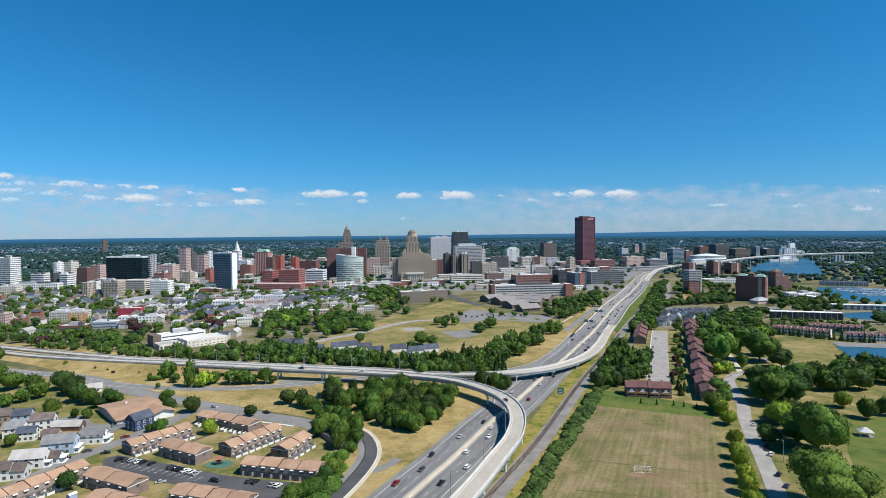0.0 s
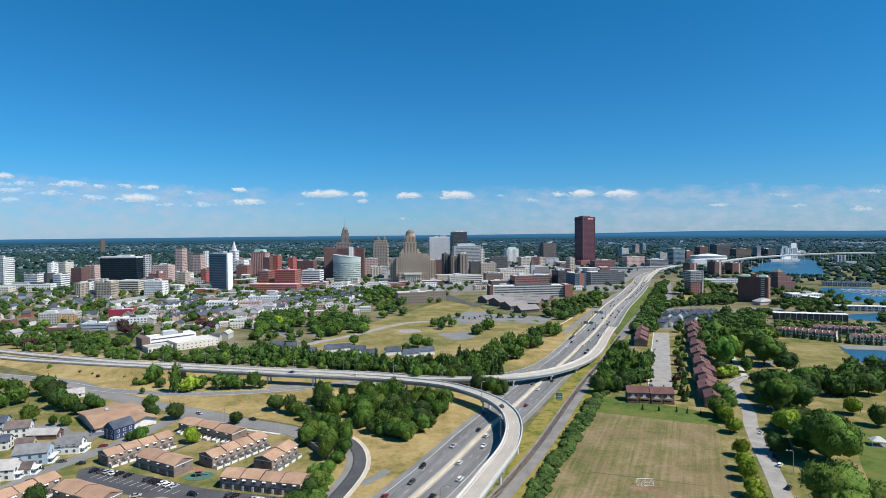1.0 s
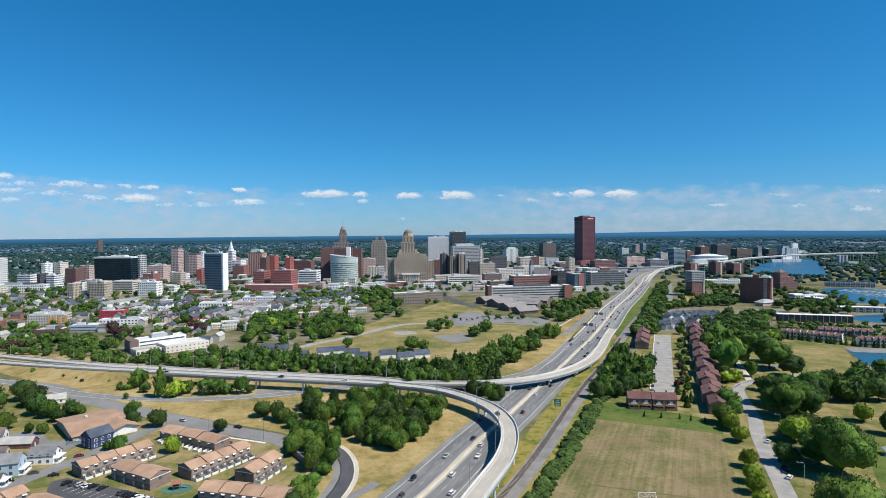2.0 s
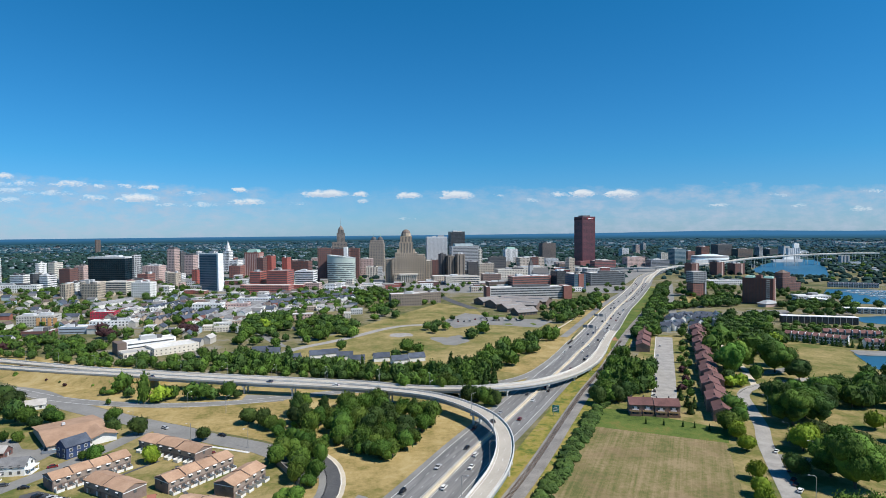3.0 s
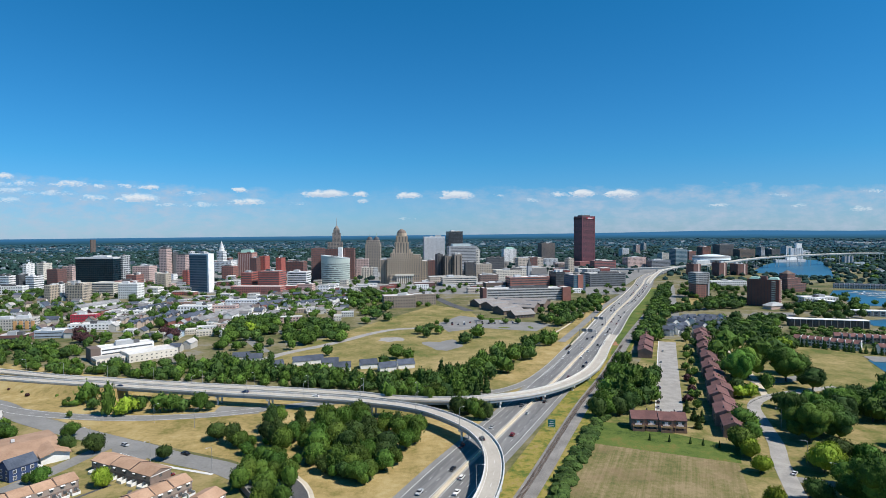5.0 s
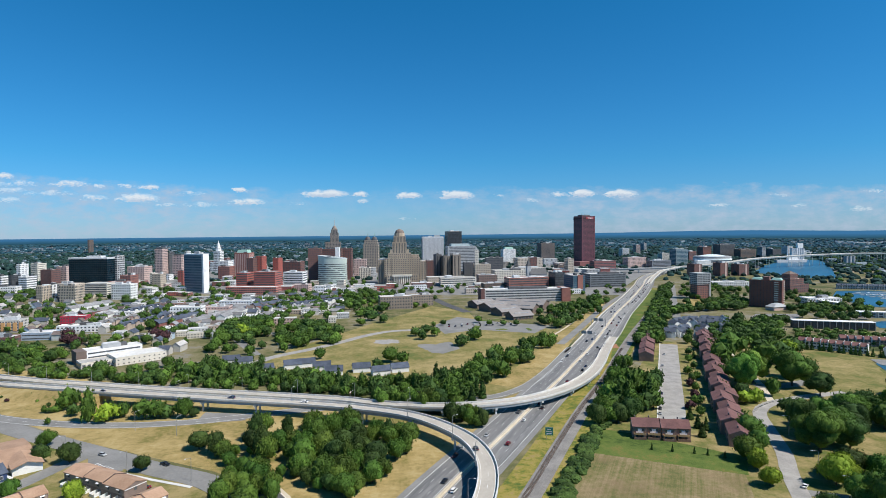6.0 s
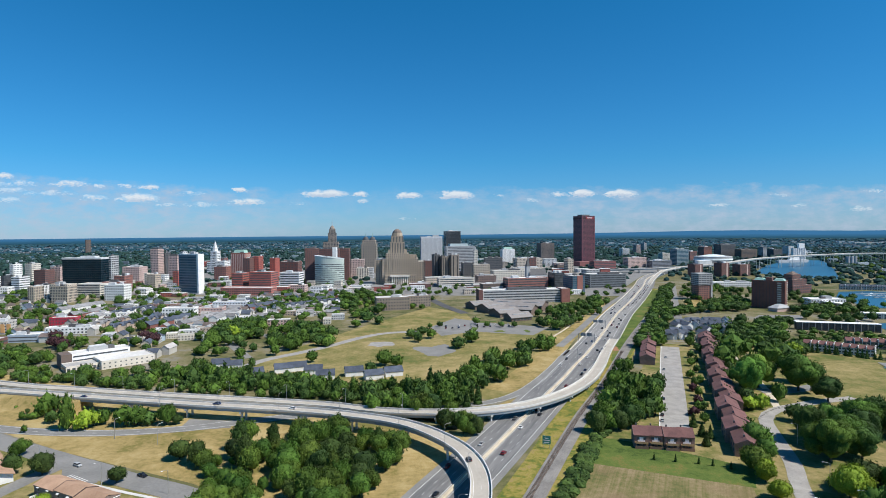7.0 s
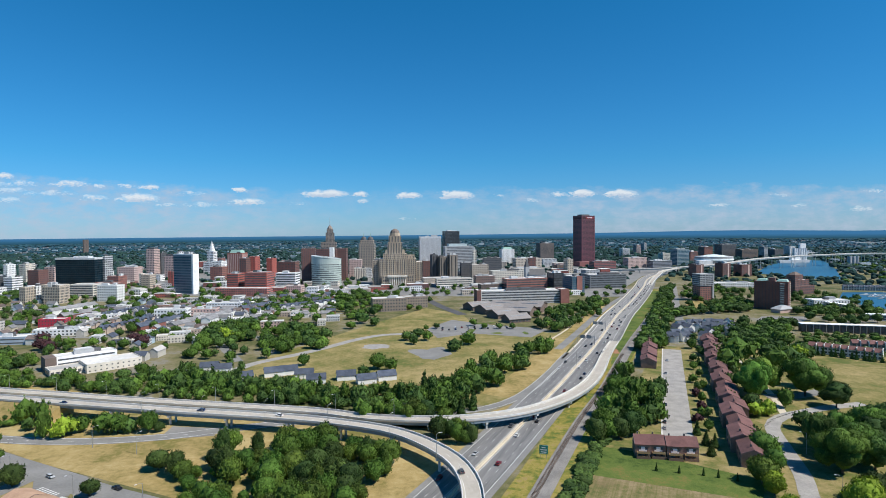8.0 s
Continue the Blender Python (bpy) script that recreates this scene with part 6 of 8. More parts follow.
def high_rise(x, y):
    """The tallest tower: a deep red slab block with fine window grid and dark flanks."""
    ob = thing("high_rise", x, y, 23, "tall maroon office high-rise with a fine window grid", "building", "downtown buildings")
    body = block(ob, 0, 0, 50, 46, 10, 160, MAROON, 38, 17, "grid", paint((0.016, 0.015, 0.022), rough=0.3), 0.5, 0.58)
    part("base_lobby", Build().box(0, 0, 0, 44, 40, 10), DARKGREY, ob)
    part("mechanical_band", Build().box(0, 0, 0, 50.8, 46.8, 6), paint((0.06, 0.028, 0.03)), ob, at=pose(0, 0, 150))
    for s in (-1, 1):
        part("corner_pier", Build().box(s * 24.2, -22.4, 10, 3, 3, 150.5), MAROON, ob)
    part("roof_plant", Build().box(0, 2, 161, 30, 24, 4), DARKGREY, ob)
    for q in (-10, 2, 9):
        part("mast", Build().tube([(q, 0, 164), (q, 0, 172)], 0.35, 5, 0.1), GREY, ob)
    part("sign_panel", Build().box(6, -23.6, 151.5, 30, 0.6, 5.5), paint((0.34, 0.05, 0.06)), ob, "red rooftop sign panel")
    for k in range(4):
        part("sign_bar", Build().box(-2 + 5 * k, -24.0, 152.8, 3.6, 0.3, 2.8), WHITE, ob, "plain white sign bar")
    part("plaza_block", Build().box(-6, -44, 0, 110, 34, 14), paint((0.22, 0.09, 0.088)), ob, "low maroon plaza wing")
    return ob


high_rise(490, 1960)
office("office_building", 496.8, 1765, 70, 30, 22.7, 14, paint((0.26, 0.10, 0.098)), 5, 14, "long red office building with window bands", "band", M_glass, 0.95, 0.42)
office("office_building", 614.3, 1835, 62.6, 30, 29.2, 14, PINK, 6, 10, "pink brick office with dark roof storey")
office("office_building", 350, 1236, 76.6, 40, 26, 10, paint((0.17, 0.185, 0.20)), 6, 16, "grey-blue panelled office block", "band", M_glass, 0.95, 0.5)
b_ = office("office_building", 267.2, 1137, 25.2, 34, 30.6, 18, paint((0.10, 0.12, 0.15)), 8, 8, "dark blue glass office with white roof and brick panel", "band", M_blueglass, 0.95, 0.7, 1)
part("brick_panel", Build().box(2, -17.6, 6, 11, 0.8, 26), BRICK, b_, "red brick facade panel")
office("office_building", 245.3, 1193, 21.1, 26, 32.2, 18, BLACK, 7, 5, "dark glass office tower end", "band", M_glass, 0.9, 0.7)
office("office_building", 186, 1190, 82, 28, 23, 14, BRICK, 3, 18, "long brick office with window bands", "band", M_glass, 0.95, 0.42)
office("office_building", 120.6, 1191, 41.9, 22, 11.9, 14, BROWN, 3, 8, "brown brick low office")
office("long_office", 150, 1000, 128, 26, 20, 8, paint((0.50, 0.50, 0.49)), 5, 1, "long pale concrete parking building with open dark decks", "band", M_glass, 0.97, 0.45, 3)
office("brick_stair", 219, 1004, 14, 26, 21, 8, BRICK, 0, 1, "brick end wing of the long pale building", plant=0)
office("brick_stair", 84, 986, 6, 24, 22, 8, DKBRICK, 0, 1, "dark brick stair tower of the long building", plant=0)


def low_school(x, y, turn, w, d, h):
    """A wide wing with pitched ribbed grey roof planes."""
    ob = thing("school_wing", x, y, turn, "low brown school wing with wide grey pitched roof", "school", "school wings")
    part("wall", Build().gable_walls(w, d, h, 5), BROWN, ob)
    part("roof", Build().gable(0, 0, h, w, d, 5, 1.2, 0.5), paint((0.245, 0.225, 0.215)), ob)
    part("skylight", Build().box(0, -d * 0.25, h + 2, w * 0.7, 1.2, 1.6), GREY, ob)
    for k in range(5):
        part("window", Build().box((k - 2) * w / 6, -d / 2 - 0.1, 1.2, w / 9, 0.3, 2.2), M_glass, ob)
    return ob


low_school(81.2, 932.6, 30, 34, 26, 6)
low_school(96.7, 895, 30, 34, 30, 7)
low_school(120.9, 922.5, -20, 36, 30, 8)
low_school(108.5, 854, 30, 32, 26, 6)
low_school(133.5, 872.2, -24, 38, 34, 8)
low_school(121.7, 816.4, 25, 30, 20, 5)
low_school(155.8, 905.6, -24, 34, 40, 9)
office("apartment_building", -48, 925, 48, 24, 18, 14, paint((0.26, 0.21, 0.17)), 4, 12, "brown apartment block with pale flat roof", plant=3)
office("apartment_building", -12, 962, 34.8, 24, 16, 14, paint((0.30, 0.24, 0.19)), 4, 9, "tan apartment block with white roof", plant=3)

# far side and harbour
office("brick_tower", -1802.1, 3020, 6, 40, 85.3, 0, BROWN, 12, 3, "far brown hospital tower on the skyline", plant=0)
office("glass_office", 785.8, 1917, 42.5, 34, 50.8, 14, paint((0.26, 0.32, 0.34)), 10, 12, "grey glass office beside the arena", "band", M_blueglass, 0.95, 0.6)
office("office_building", 681.8, 1815, 65.1, 30, 20.5, 14, paint((0.22, 0.24, 0.27)), 4, 12, "dark low office by the elevated road", "band", M_glass, 0.95, 0.5)
ar = thing("arena", 862, 1850, 0, "wide arena with a pale domed roof", "arena", "harbour buildings")
b = Build()
for j, (rr, zz) in enumerate(((1.0, 20), (0.97, 24), (0.85, 28), (0.65, 32), (0.4, 35), (0.15, 36.5))):
    b.v += [(58 * rr * math.cos(2 * math.pi * k / 32), 46 * rr * math.sin(2 * math.pi * k / 32), zz) for k in range(32)]
b.f += [(32 * j + k, 32 * j + (k + 1) % 32, 32 * j + 32 + (k + 1) % 32, 32 * j + 32 + k) for j in range(5) for k in range(32)] + [tuple(range(160, 192))]
part("dome_roof", b, paint((0.62, 0.70, 0.72)), ar, "pale blue-white dome roof")
part("drum", Build().prism([(56 * math.cos(2 * math.pi * k / 32), 44 * math.sin(2 * math.pi * k / 32)) for k in range(32)], 0, 31), GREY, ar)
part("lobby", Build().box(-48, -40, 0, 40, 24, 20), WHITE, ar, "white entrance hall")
for args in ((625.8, 1442, 22.4, 24, 30.7, 20), (697.8, 1462, 24, 24, 32, 20), (756.1, 1482, 31.8, 24, 27.5, 20)):
    ob = office("apartment_slab", *args, DKBRICK, 13, 7, "dark brown brick apartment tower with pale stair strip", group="harbour apartment towers")
    part("stair_strip", Build().box(args[2] * 0.2, -args[3] / 2 - 0.25, 0, 4, 0.5, args[4]), PINK, ob)
ob = thing("apartment_tower", 447.7, 1008.1, 12, "brick tower topped by grey concrete balconies", "building", "harbour apartment towers")
block(ob, 0, 8, 22, 18, 0, 24, BRICK, 8, 5)
block(ob, 0, 8, 24, 20, 24, 42, GREY, 6, 5, fill=0.8, name="upper_body")
part("balcony_frame", Build().box(12, 8, 0, 3, 20, 42), GREY, ob)


def brick_tower():
    ob = thing("brick_apartment_tower", 497, 912, -40, "tall brick apartment tower with pale balcony bays", "building", "harbour apartment towers")
    body = block(ob, 0, 0, 42, 20, 0, 39, paint((0.20, 0.075, 0.055)), 12, 10, fill=0.3, tall=0.4)
    for k in range(12):
        part("balcony", Build().box(14, -10.9, 1.6 + k * 3.15, 5, 1.8, 1.1), CREAM, ob, "pale balcony")
        part("balcony", Build().box(20.9, 3, 1.6 + k * 3.15, 1.8, 5, 1.1), CREAM, ob, "pale balcony")
    part("penthouse", Build().box(13, 0, 39, 14, 15, 3.5, taper=0.7), COPPER, ob, "pale green sloped roof")
    part("penthouse", Build().box(-12, 0, 39, 14, 15, 3.5, taper=0.7), COPPER, ob, "pale green sloped roof")
    part("lift_house", Build().box(0, 0, 39, 8, 10, 5), DKBRICK, ob)
    return ob


brick_tower()
ob = thing("pavilion", 491.6, 877.6, 20, "low grey hipped-roof hall beside the brick tower", "building")
part("wall", Build().box(0, 0, 0, 26, 14, 5), PINK, ob)
part("roof", Build().box(0, 0, 5, 28, 16, 4, taper=0.4), GREY, ob)
ob = thing("pyramid_house", 648, 1104, 25, "stepped brown brick building with pyramid roof", "building")
for k, (w, z0, z1) in enumerate(((52, 0, 14), (38, 14, 24), (22, 24, 32))):
    block(ob, 0, 0, w, w * 0.7, z0, z1, DKBRICK, 3, 10, fill=0.5, name="tier")
part("roof", Build().box(0, 0, 32, 22, 15, 6, taper=0.1), BROWN, ob)
for mx, my, mw in ((600, 1226, 74), (682, 1219, 58), (598, 946, 50)):
    office("marina_hall", mx, my, mw, 24, 8, -4, WHITE, 2, 10, "low white-roofed harbour hall", group="harbour halls")

silo = thing("grain_elevator", 1270, 2080, 10, "pale concrete grain elevator by the harbour", "silo", "harbour silos")
for k in range(6):
    part("silo_tube", Build().tube([(k * 9 - 22, 0, 0), (k * 9 - 22, 0, 46)], 5, 10), PALEGREY, silo)
part("head_house", Build().box(10, 0, 46, 22, 9, 16), WHITE, silo)
silo2 = thing("grain_elevator", 1290, 1850, 0, "grey round concrete silo cluster by the water", "silo", "harbour silos")
for k in range(3):
    part("silo_tube", Build().tube([(k * 11 - 11, 0, 0), (k * 11 - 11, 0, 28)], 6.2, 12), GREY, silo2)
ship = thing("museum_ship", 1205, 2010, 8, "grey naval museum ship with pale masts", "ship", "harbour ships")
part("hull", Build().box(0, 0, 0, 110, 14, 9, taper=1.05), PALEGREY, ship)
part("superstructure", Build().box(6, 0, 9, 40, 9, 11, taper=0.8), WHITE, ship)
for q in (-12, 10, 30):
    part("mast", Build().tube([(q, 0, 12), (q, 0, 48)], 2.2, 6, 0.8), WHITE, ship)

# elevated harbour highway
SKYWAY = [(395, 1640, 6), (470, 1620, 8), (560, 1600, 11), (660, 1600, 15), (770, 1625, 21), (905, 1700, 29), (1010, 1750, 32), (1120, 1800, 34), (1290, 1880, 34), (1390, 1925, 33), (1500, 1985, 30)]
viaduct("harbour_skyway", SKYWAY, 8.0, "long pale elevated highway over the harbour on tall piers", 2.6, 46)
RAMP2 = [(452, 1265, 0.5), (490, 1350, 3), (530, 1430, 6.5), (580, 1520, 10), (650, 1592, 14)]
viaduct("skyway_ramp", RAMP2, 5.0, "pale ramp rising from the motorway to the skyway", 1.6, 40)

# filler blocks across downtown and the inner suburbs
fill_rng = random.Random(21)
FILL = [BRICK, WHITE, CREAM, WHITE, PINK, GREY, BEIGE, PALEGREY, PALEGREY, REDBRICK, WHITE]
for i in range(150):
    x, y = fill_rng.uniform(-900, 560), fill_rng.uniform(1280, 2250)
    if abs(x) > 0.72 * y or (x > 250 and y < 1450) or (x > 0.43 * y - 170):
        continue
    h = fill_rng.choice([7, 9, 11, 14, 18, 24]) * (0.7 if y < 1450 else 1)
    office("downtown_block", x, y, fill_rng.uniform(18, 48), fill_rng.uniform(16, 32), h, fill_rng.choice([-8, 4, 12]), fill_rng.choice(FILL), max(2, int(h / 3.6)), 9, "low downtown commercial block with flat roof", plant=0, group="low downtown blocks") if i < 90 else None


for i in range(44):
    x, y = fill_rng.uniform(-820, -180), fill_rng.uniform(1040, 1330)
    if abs(x) > 0.75 * y:
        continue
    h = fill_rng.choice([6, 7, 9, 11])
    office("low_block", x, y, fill_rng.uniform(14, 36), fill_rng.uniform(12, 22), h, fill_rng.choice([-8, 0, 6]), fill_rng.choice(FILL), 2, 7, "low flat-roofed town block", plant=0, group="low town blocks")


for i in range(34):
    x, y = fill_rng.uniform(-210, 330), fill_rng.uniform(1105, 1290)
    if x > 0.43 * y - 200 or (-125 < x < -10 and y > 1270):
        continue
    office("low_block", x, y, fill_rng.uniform(12, 30), fill_rng.uniform(10, 18), fill_rng.choice([4, 5, 7, 9]), fill_rng.choice([4, 10]), fill_rng.choice(FILL), 2, 7, "low flat-roofed town block", plant=0, group="low town blocks")


for i in range(34):
    x, y = fill_rng.uniform(-460, -150), fill_rng.uniform(790, 1010)
    if abs(x) > 0.62 * y:
        continue
    office("low_block", x, y, fill_rng.uniform(12, 30), fill_rng.uniform(9, 14), fill_rng.choice([4, 6, 7]), fill_rng.choice([4, 10]), fill_rng.choice([WHITE, WHITE, CREAM, PINK, PALEGREY, BRICK]), 2, 7, "low flat-roofed town block", plant=0, group="low town blocks")
# harbour district behind the arena
for args, wl in (((1131.1, 2320, 66, 40, 54.3, 14), DARKGREY), ((1075.7, 2368, 36.8, 36, 44.2, 14), BRICK), ((1186, 2268, 69.1, 36, 37, 14), BROWN), ((1275.4, 2313, 17, 26, 43.9, 14), GREY), ((1355, 2368, 41.6, 36, 32.6, 14), DARKGREY), ((1426.6, 2395, 27.7, 30, 43, 14), PALEGREY), ((921.1, 2715, 20.1, 30, 44.2, 14), PINK), ((988.7, 2815, 14.9, 30, 49.7, 14), GREY), ((799.4, 2515, 31.8, 30, 34.9, 14), PALEGREY), ((930.8, 2165, 29.2, 30, 33.5, 14), BRICK), ((871.2, 2265, 30.1, 30, 23.7, 14), CREAM), ((1543.4, 2465, 43.5, 30, 15.9, 14), WHITE)):
    office("harbour_office", *args, wl, 8, 8, "midrise office in the harbour district", "band", M_glass, 0.9, 0.4, 1, "harbour district offices")
office("long_shed", 2485.3, 3330, 257.9, 60, 34.3, 0, PALEGREY, 1, 1, "very long pale harbour shed", "band", M_glass, 0.9, 0.3, 0)


def far_town(name, n, r0, r1, a0, a1, seed, label):
    """Small distant roofs and sheds as one mesh."""
    rng = np.random.default_rng(seed)
    bs = [Build(), Build(), Build()]
    for _ in range(n):
        r, a = math.sqrt(rng.uniform(r0 * r0, r1 * r1)), radians(rng.uniform(a0, a1))
        x, y = r * math.sin(a), r * math.cos(a)
        if not dry_land(x, y):
            continue
        k = rng.random()
        w, d, h = rng.uniform(6, 14) * (3.0 if k > 0.92 else 1), rng.uniform(7, 12), rng.uniform(5, 8.5) * (1.5 if k > 0.95 else 1)
        bb = bs[int(rng.integers(3))]
        bb.box(x, y, land_height(x, y) - 1, w, d, h, rng.uniform(-15, 15))
    # three blue-grey coats with air haze mixed into the roof colours
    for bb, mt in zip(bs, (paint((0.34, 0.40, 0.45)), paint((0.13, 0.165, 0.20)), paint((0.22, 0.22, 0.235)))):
        tagged(part(name, bb, mt), label, "houses", kind="stuff")


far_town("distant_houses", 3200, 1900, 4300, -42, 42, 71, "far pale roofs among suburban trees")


# ---- housing ----
SALMON = material("tan_shingles", (0.335, 0.205, 0.130), (0.47, 0.305, 0.205), rough=0.9, scale=0.15, fine=1.4, per_thing=0.12)
MAROONROOF = material("maroon_shingles", (0.115, 0.055, 0.052), (0.185, 0.088, 0.080), rough=0.9, scale=0.2, fine=1.5, per_thing=0.18)
BLUEROOF = material("blue_grey_shingles", (0.045, 0.058, 0.085), (0.09, 0.108, 0.145), rough=0.9, scale=0.2, fine=1.5, per_thing=0.15)
ROOFS = [material("grey_shingles", (0.16, 0.16, 0.165), (0.27, 0.27, 0.275), rough=0.9, per_thing=0.3), material("brown_shingles", (0.10, 0.078, 0.072), (0.185, 0.145, 0.13), rough=0.9, per_thing=0.3), BLUEROOF,
         material("pale_shingles", (0.36, 0.34, 0.32), (0.50, 0.48, 0.46), rough=0.9, per_thing=0.2)]
SIDING = [material("white_siding", (0.66, 0.66, 0.64), (0.80, 0.80, 0.78), rough=0.75, scale=0.3, fine=3), paint((0.40, 0.50, 0.58)), paint((0.52, 0.46, 0.36)), paint((0.30, 0.12, 0.09)), paint((0.60, 0.60, 0.58)), paint((0.46, 0.44, 0.40))]
END_BRICK = material("grey_brown_brick", (0.17, 0.125, 0.105), (0.25, 0.19, 0.165), rough=0.9, scale=0.3, fine=3)
ROWWALL = material("brown_siding", (0.185, 0.122, 0.100), (0.265, 0.178, 0.148), rough=0.9, scale=0.3, fine=3)
PANE = Build().box(0, 0, 0, 1.3, 0.16, 1.4).mesh("window", M_glass)
WIDE_PANE = Build().box(0, 0, 0, 2.0, 0.16, 1.5).mesh("window", M_glass)
DOOR = Build().box(0, 0, 0, 1.0, 0.16, 2.1).mesh("door", paint((0.55, 0.53, 0.5)))
FRAME = Build().box(0, 0, 0, 1.6, 0.1, 1.7).mesh("window_trim", SIDING[0])
AWNING = Build().add([(-0.9, 0, 0.25), (0.9, 0, 0.25), (0.9, -0.7, -0.1), (-0.9, -0.7, -0.1), (-0.9, 0, 0.33), (0.9, 0, 0.33), (0.9, -0.7, -0.02), (-0.9, -0.7, -0.02)], [(0, 1, 2, 3), (7, 6, 5, 4), (0, 4, 5, 1), (1, 5, 6, 2), (2, 6, 7, 3), (3, 7, 4, 0)]).mesh("awning", SIDING[0])
PATIO = Build().box(-1.6, 0, 0, 0.12, 3.0, 1.7).box(1.6, 0, 0, 0.12, 3.0, 1.7).box(0, -1.5, 0, 3.3, 0.12, 1.2).mesh("patio_screen", SIDING[0])


def housing_block(x, y, turn, L, D, units, label, patios=True):
    """A two-storey row with a low pitched tan roof, brick ends, white patio screens."""
    ob = thing("housing_row", x, y, turn, label, "apartment row", "housing rows with tan roofs")
    D = min(D, 10.5)
    h, rise = 5.4, D * 0.17
    part("wall", Build().gable_walls(L, D, h, rise), END_BRICK, ob)
    for k in range(units):
        w = L / units
        step = 0.25 * (k % 2)
        part("roof", Build().gable((k + 0.5) * w - L / 2, 0, h + step, w - 0.3, D, rise, 0.16 if 0 < k < units - 1 else 0.4, 0.3), SALMON, ob, "tan shingle roof")
        if k:
            part("party_wall", Build().gable(k * w - L / 2, 0, h, 0.3, D, rise, 0.05, 0.62), paint((0.09, 0.06, 0.05)), ob)
    part("front_panel", Build().box(0, -D / 2 - 0.05, 2.9, L * 0.98, 0.12, 2.6), paint((0.30, 0.245, 0.21)), ob, "tan siding of the upper storey")
    n = units * 2
    for k in range(n):
        xx = (k + 0.5) * L / n - L / 2
        part("window", PANE, None, ob, at=pose(xx, -D / 2 - 0.1, 3.6))
        part("door", DOOR, None, ob, at=pose(xx - 1.0, -D / 2 - 0.06, 0.1))
        part("window", PANE, None, ob, at=pose(xx + 0.9, -D / 2 - 0.06, 1.0))
        part("window", PANE, None, ob, at=pose(xx, D / 2 + 0.05, 3.6))
        part("awning", AWNING, None, ob, "pale window awning", at=pose(xx, -D / 2 - 0.1, 5.0))
        if patios:
            part("patio_screen", PATIO, None, ob, "white patio screen", at=pose(xx, -D / 2 - 1.5, 0.05))
    for s in (-1, 1):
        part("gable_trim", Build().box(s * (L / 2 + 0.1), 0, h - 0.5, 0.14, D, 0.3), SIDING[0], ob)
        part("window", PANE, None, ob, at=pose(s * (L / 2 + 0.03), 0, 3.4, 0, 0, 90))
    return ob


TANROW = "two-storey housing row with tan shingle roof and white patios"
housing_block(-156.5, 307, 54.1, 33.7, 21.8, 4, TANROW)
housing_block(-133.5, 288.7, 332, 28.1, 12.5, 2, TANROW, False)
housing_block(-128.5, 334.1, 333.6, 42.2, 12.7, 3, TANROW)
housing_block(-104.7, 304.2, 57.2, 33.5, 15.2, 4, TANROW)
housing_block(-80.4, 294.9, 69.6, 21.5, 17.4, 2, TANROW)
housing_block(-76.8, 266.5, 346.6, 39.3, 11, 4, TANROW, False)
housing_block(-184.5, 245.1, 64.8, 51.3, 17.9, 6, TANROW)
housing_block(-149.1, 253.3, 334.8, 30.1, 14.2, 2, TANROW, False)
housing_block(-134.2, 230.8, 337.2, 29, 10.2, 3, TANROW, False)
housing_block(-97.6, 235.7, 342, 36.9, 10.2, 4, TANROW)


def gable_house(x, y, turn, w, d, h, wall, roof, label, porch=False, chimney=False, group="small town houses", detail=True, name="house"):
    """A gable-fronted house: w along the ridge, d across."""
    ob = thing(name, x, y, turn, label, "house", group)
    rise = d * 0.36
    part("wall", Build().gable_walls(w, d, h, rise), wall, ob)
    part("roof", Build().gable(0, 0, h, w, d, rise, 0.45, 0.22), roof, ob)
    if detail:
        for s in (-1, 1):
            for z in ((1.0, 3.8) if h > 4.5 else (1.0,)):
                for k in (-0.25, 0.25):
                    part("window", PANE, None, ob, at=pose(s * (w / 2 + 0.03), k * d, z, 0, 0, 90))
                for k in (-0.3, 0.0, 0.3):
                    part("window", PANE, None, ob, at=pose(k * w, s * (d / 2 + 0.03), z))
        part("door", DOOR, None, ob, at=pose(w / 2 + 0.06, 0, 0.1, 0, 0, 90))
    if porch:
        b = Build().box(w / 2 + 1.2, 0, 0, 2.4, d * 0.9, 0.4).box(w / 2 + 1.2, 0, 2.7, 2.6, d * 0.95, 0.25)
        for k in (-0.4, 0, 0.4):
            b.box(w / 2 + 2.2, k * d, 0.4, 0.16, 0.16, 2.4)
        part("porch", b, SIDING[0], ob, "white front porch")
    if chimney:
        part("chimney", Build().box(-w * 0.15, d * 0.1, h + rise * 0.4, 0.7, 0.7, rise * 0.9), DKBRICK, ob)
    return ob


# houses along the residential street (place, turn, size, coats)
gable_house(-203.3, 296.8, 16, 15, 9.5, 6.4, SIDING[1], ROOFS[0], "large slate-blue house with grey roof and porch", True)
gable_house(-194.1, 311.2, 8, 12, 8.5, 4.6, SIDING[0], ROOFS[0], "white bungalow with worn grey roof", True)
gable_house(-206, 278.8, 12, 15, 9, 5.4, SIDING[0], ROOFS[3], "white two-storey house with pale roof and porch", True)
gable_house(-198.9, 283.5, 12, 9, 6.5, 3.4, SIDING[0], ROOFS[1], "small white cottage with brown roof", True)
gable_house(-203.8, 265.8, 14, 10, 7.5, 4.2, SIDING[4], ROOFS[1], "grey cottage with mauve-brown roof")
gable_house(-209.4, 264, 14, 10, 7.5, 5.6, SIDING[0], ROOFS[1], "white narrow house with brown roof")
gable_house(-238.4, 333.9, 20, 12, 8.5, 6.2, SIDING[0], ROOFS[1], "white house with dark red-brown roof", chimney=True)
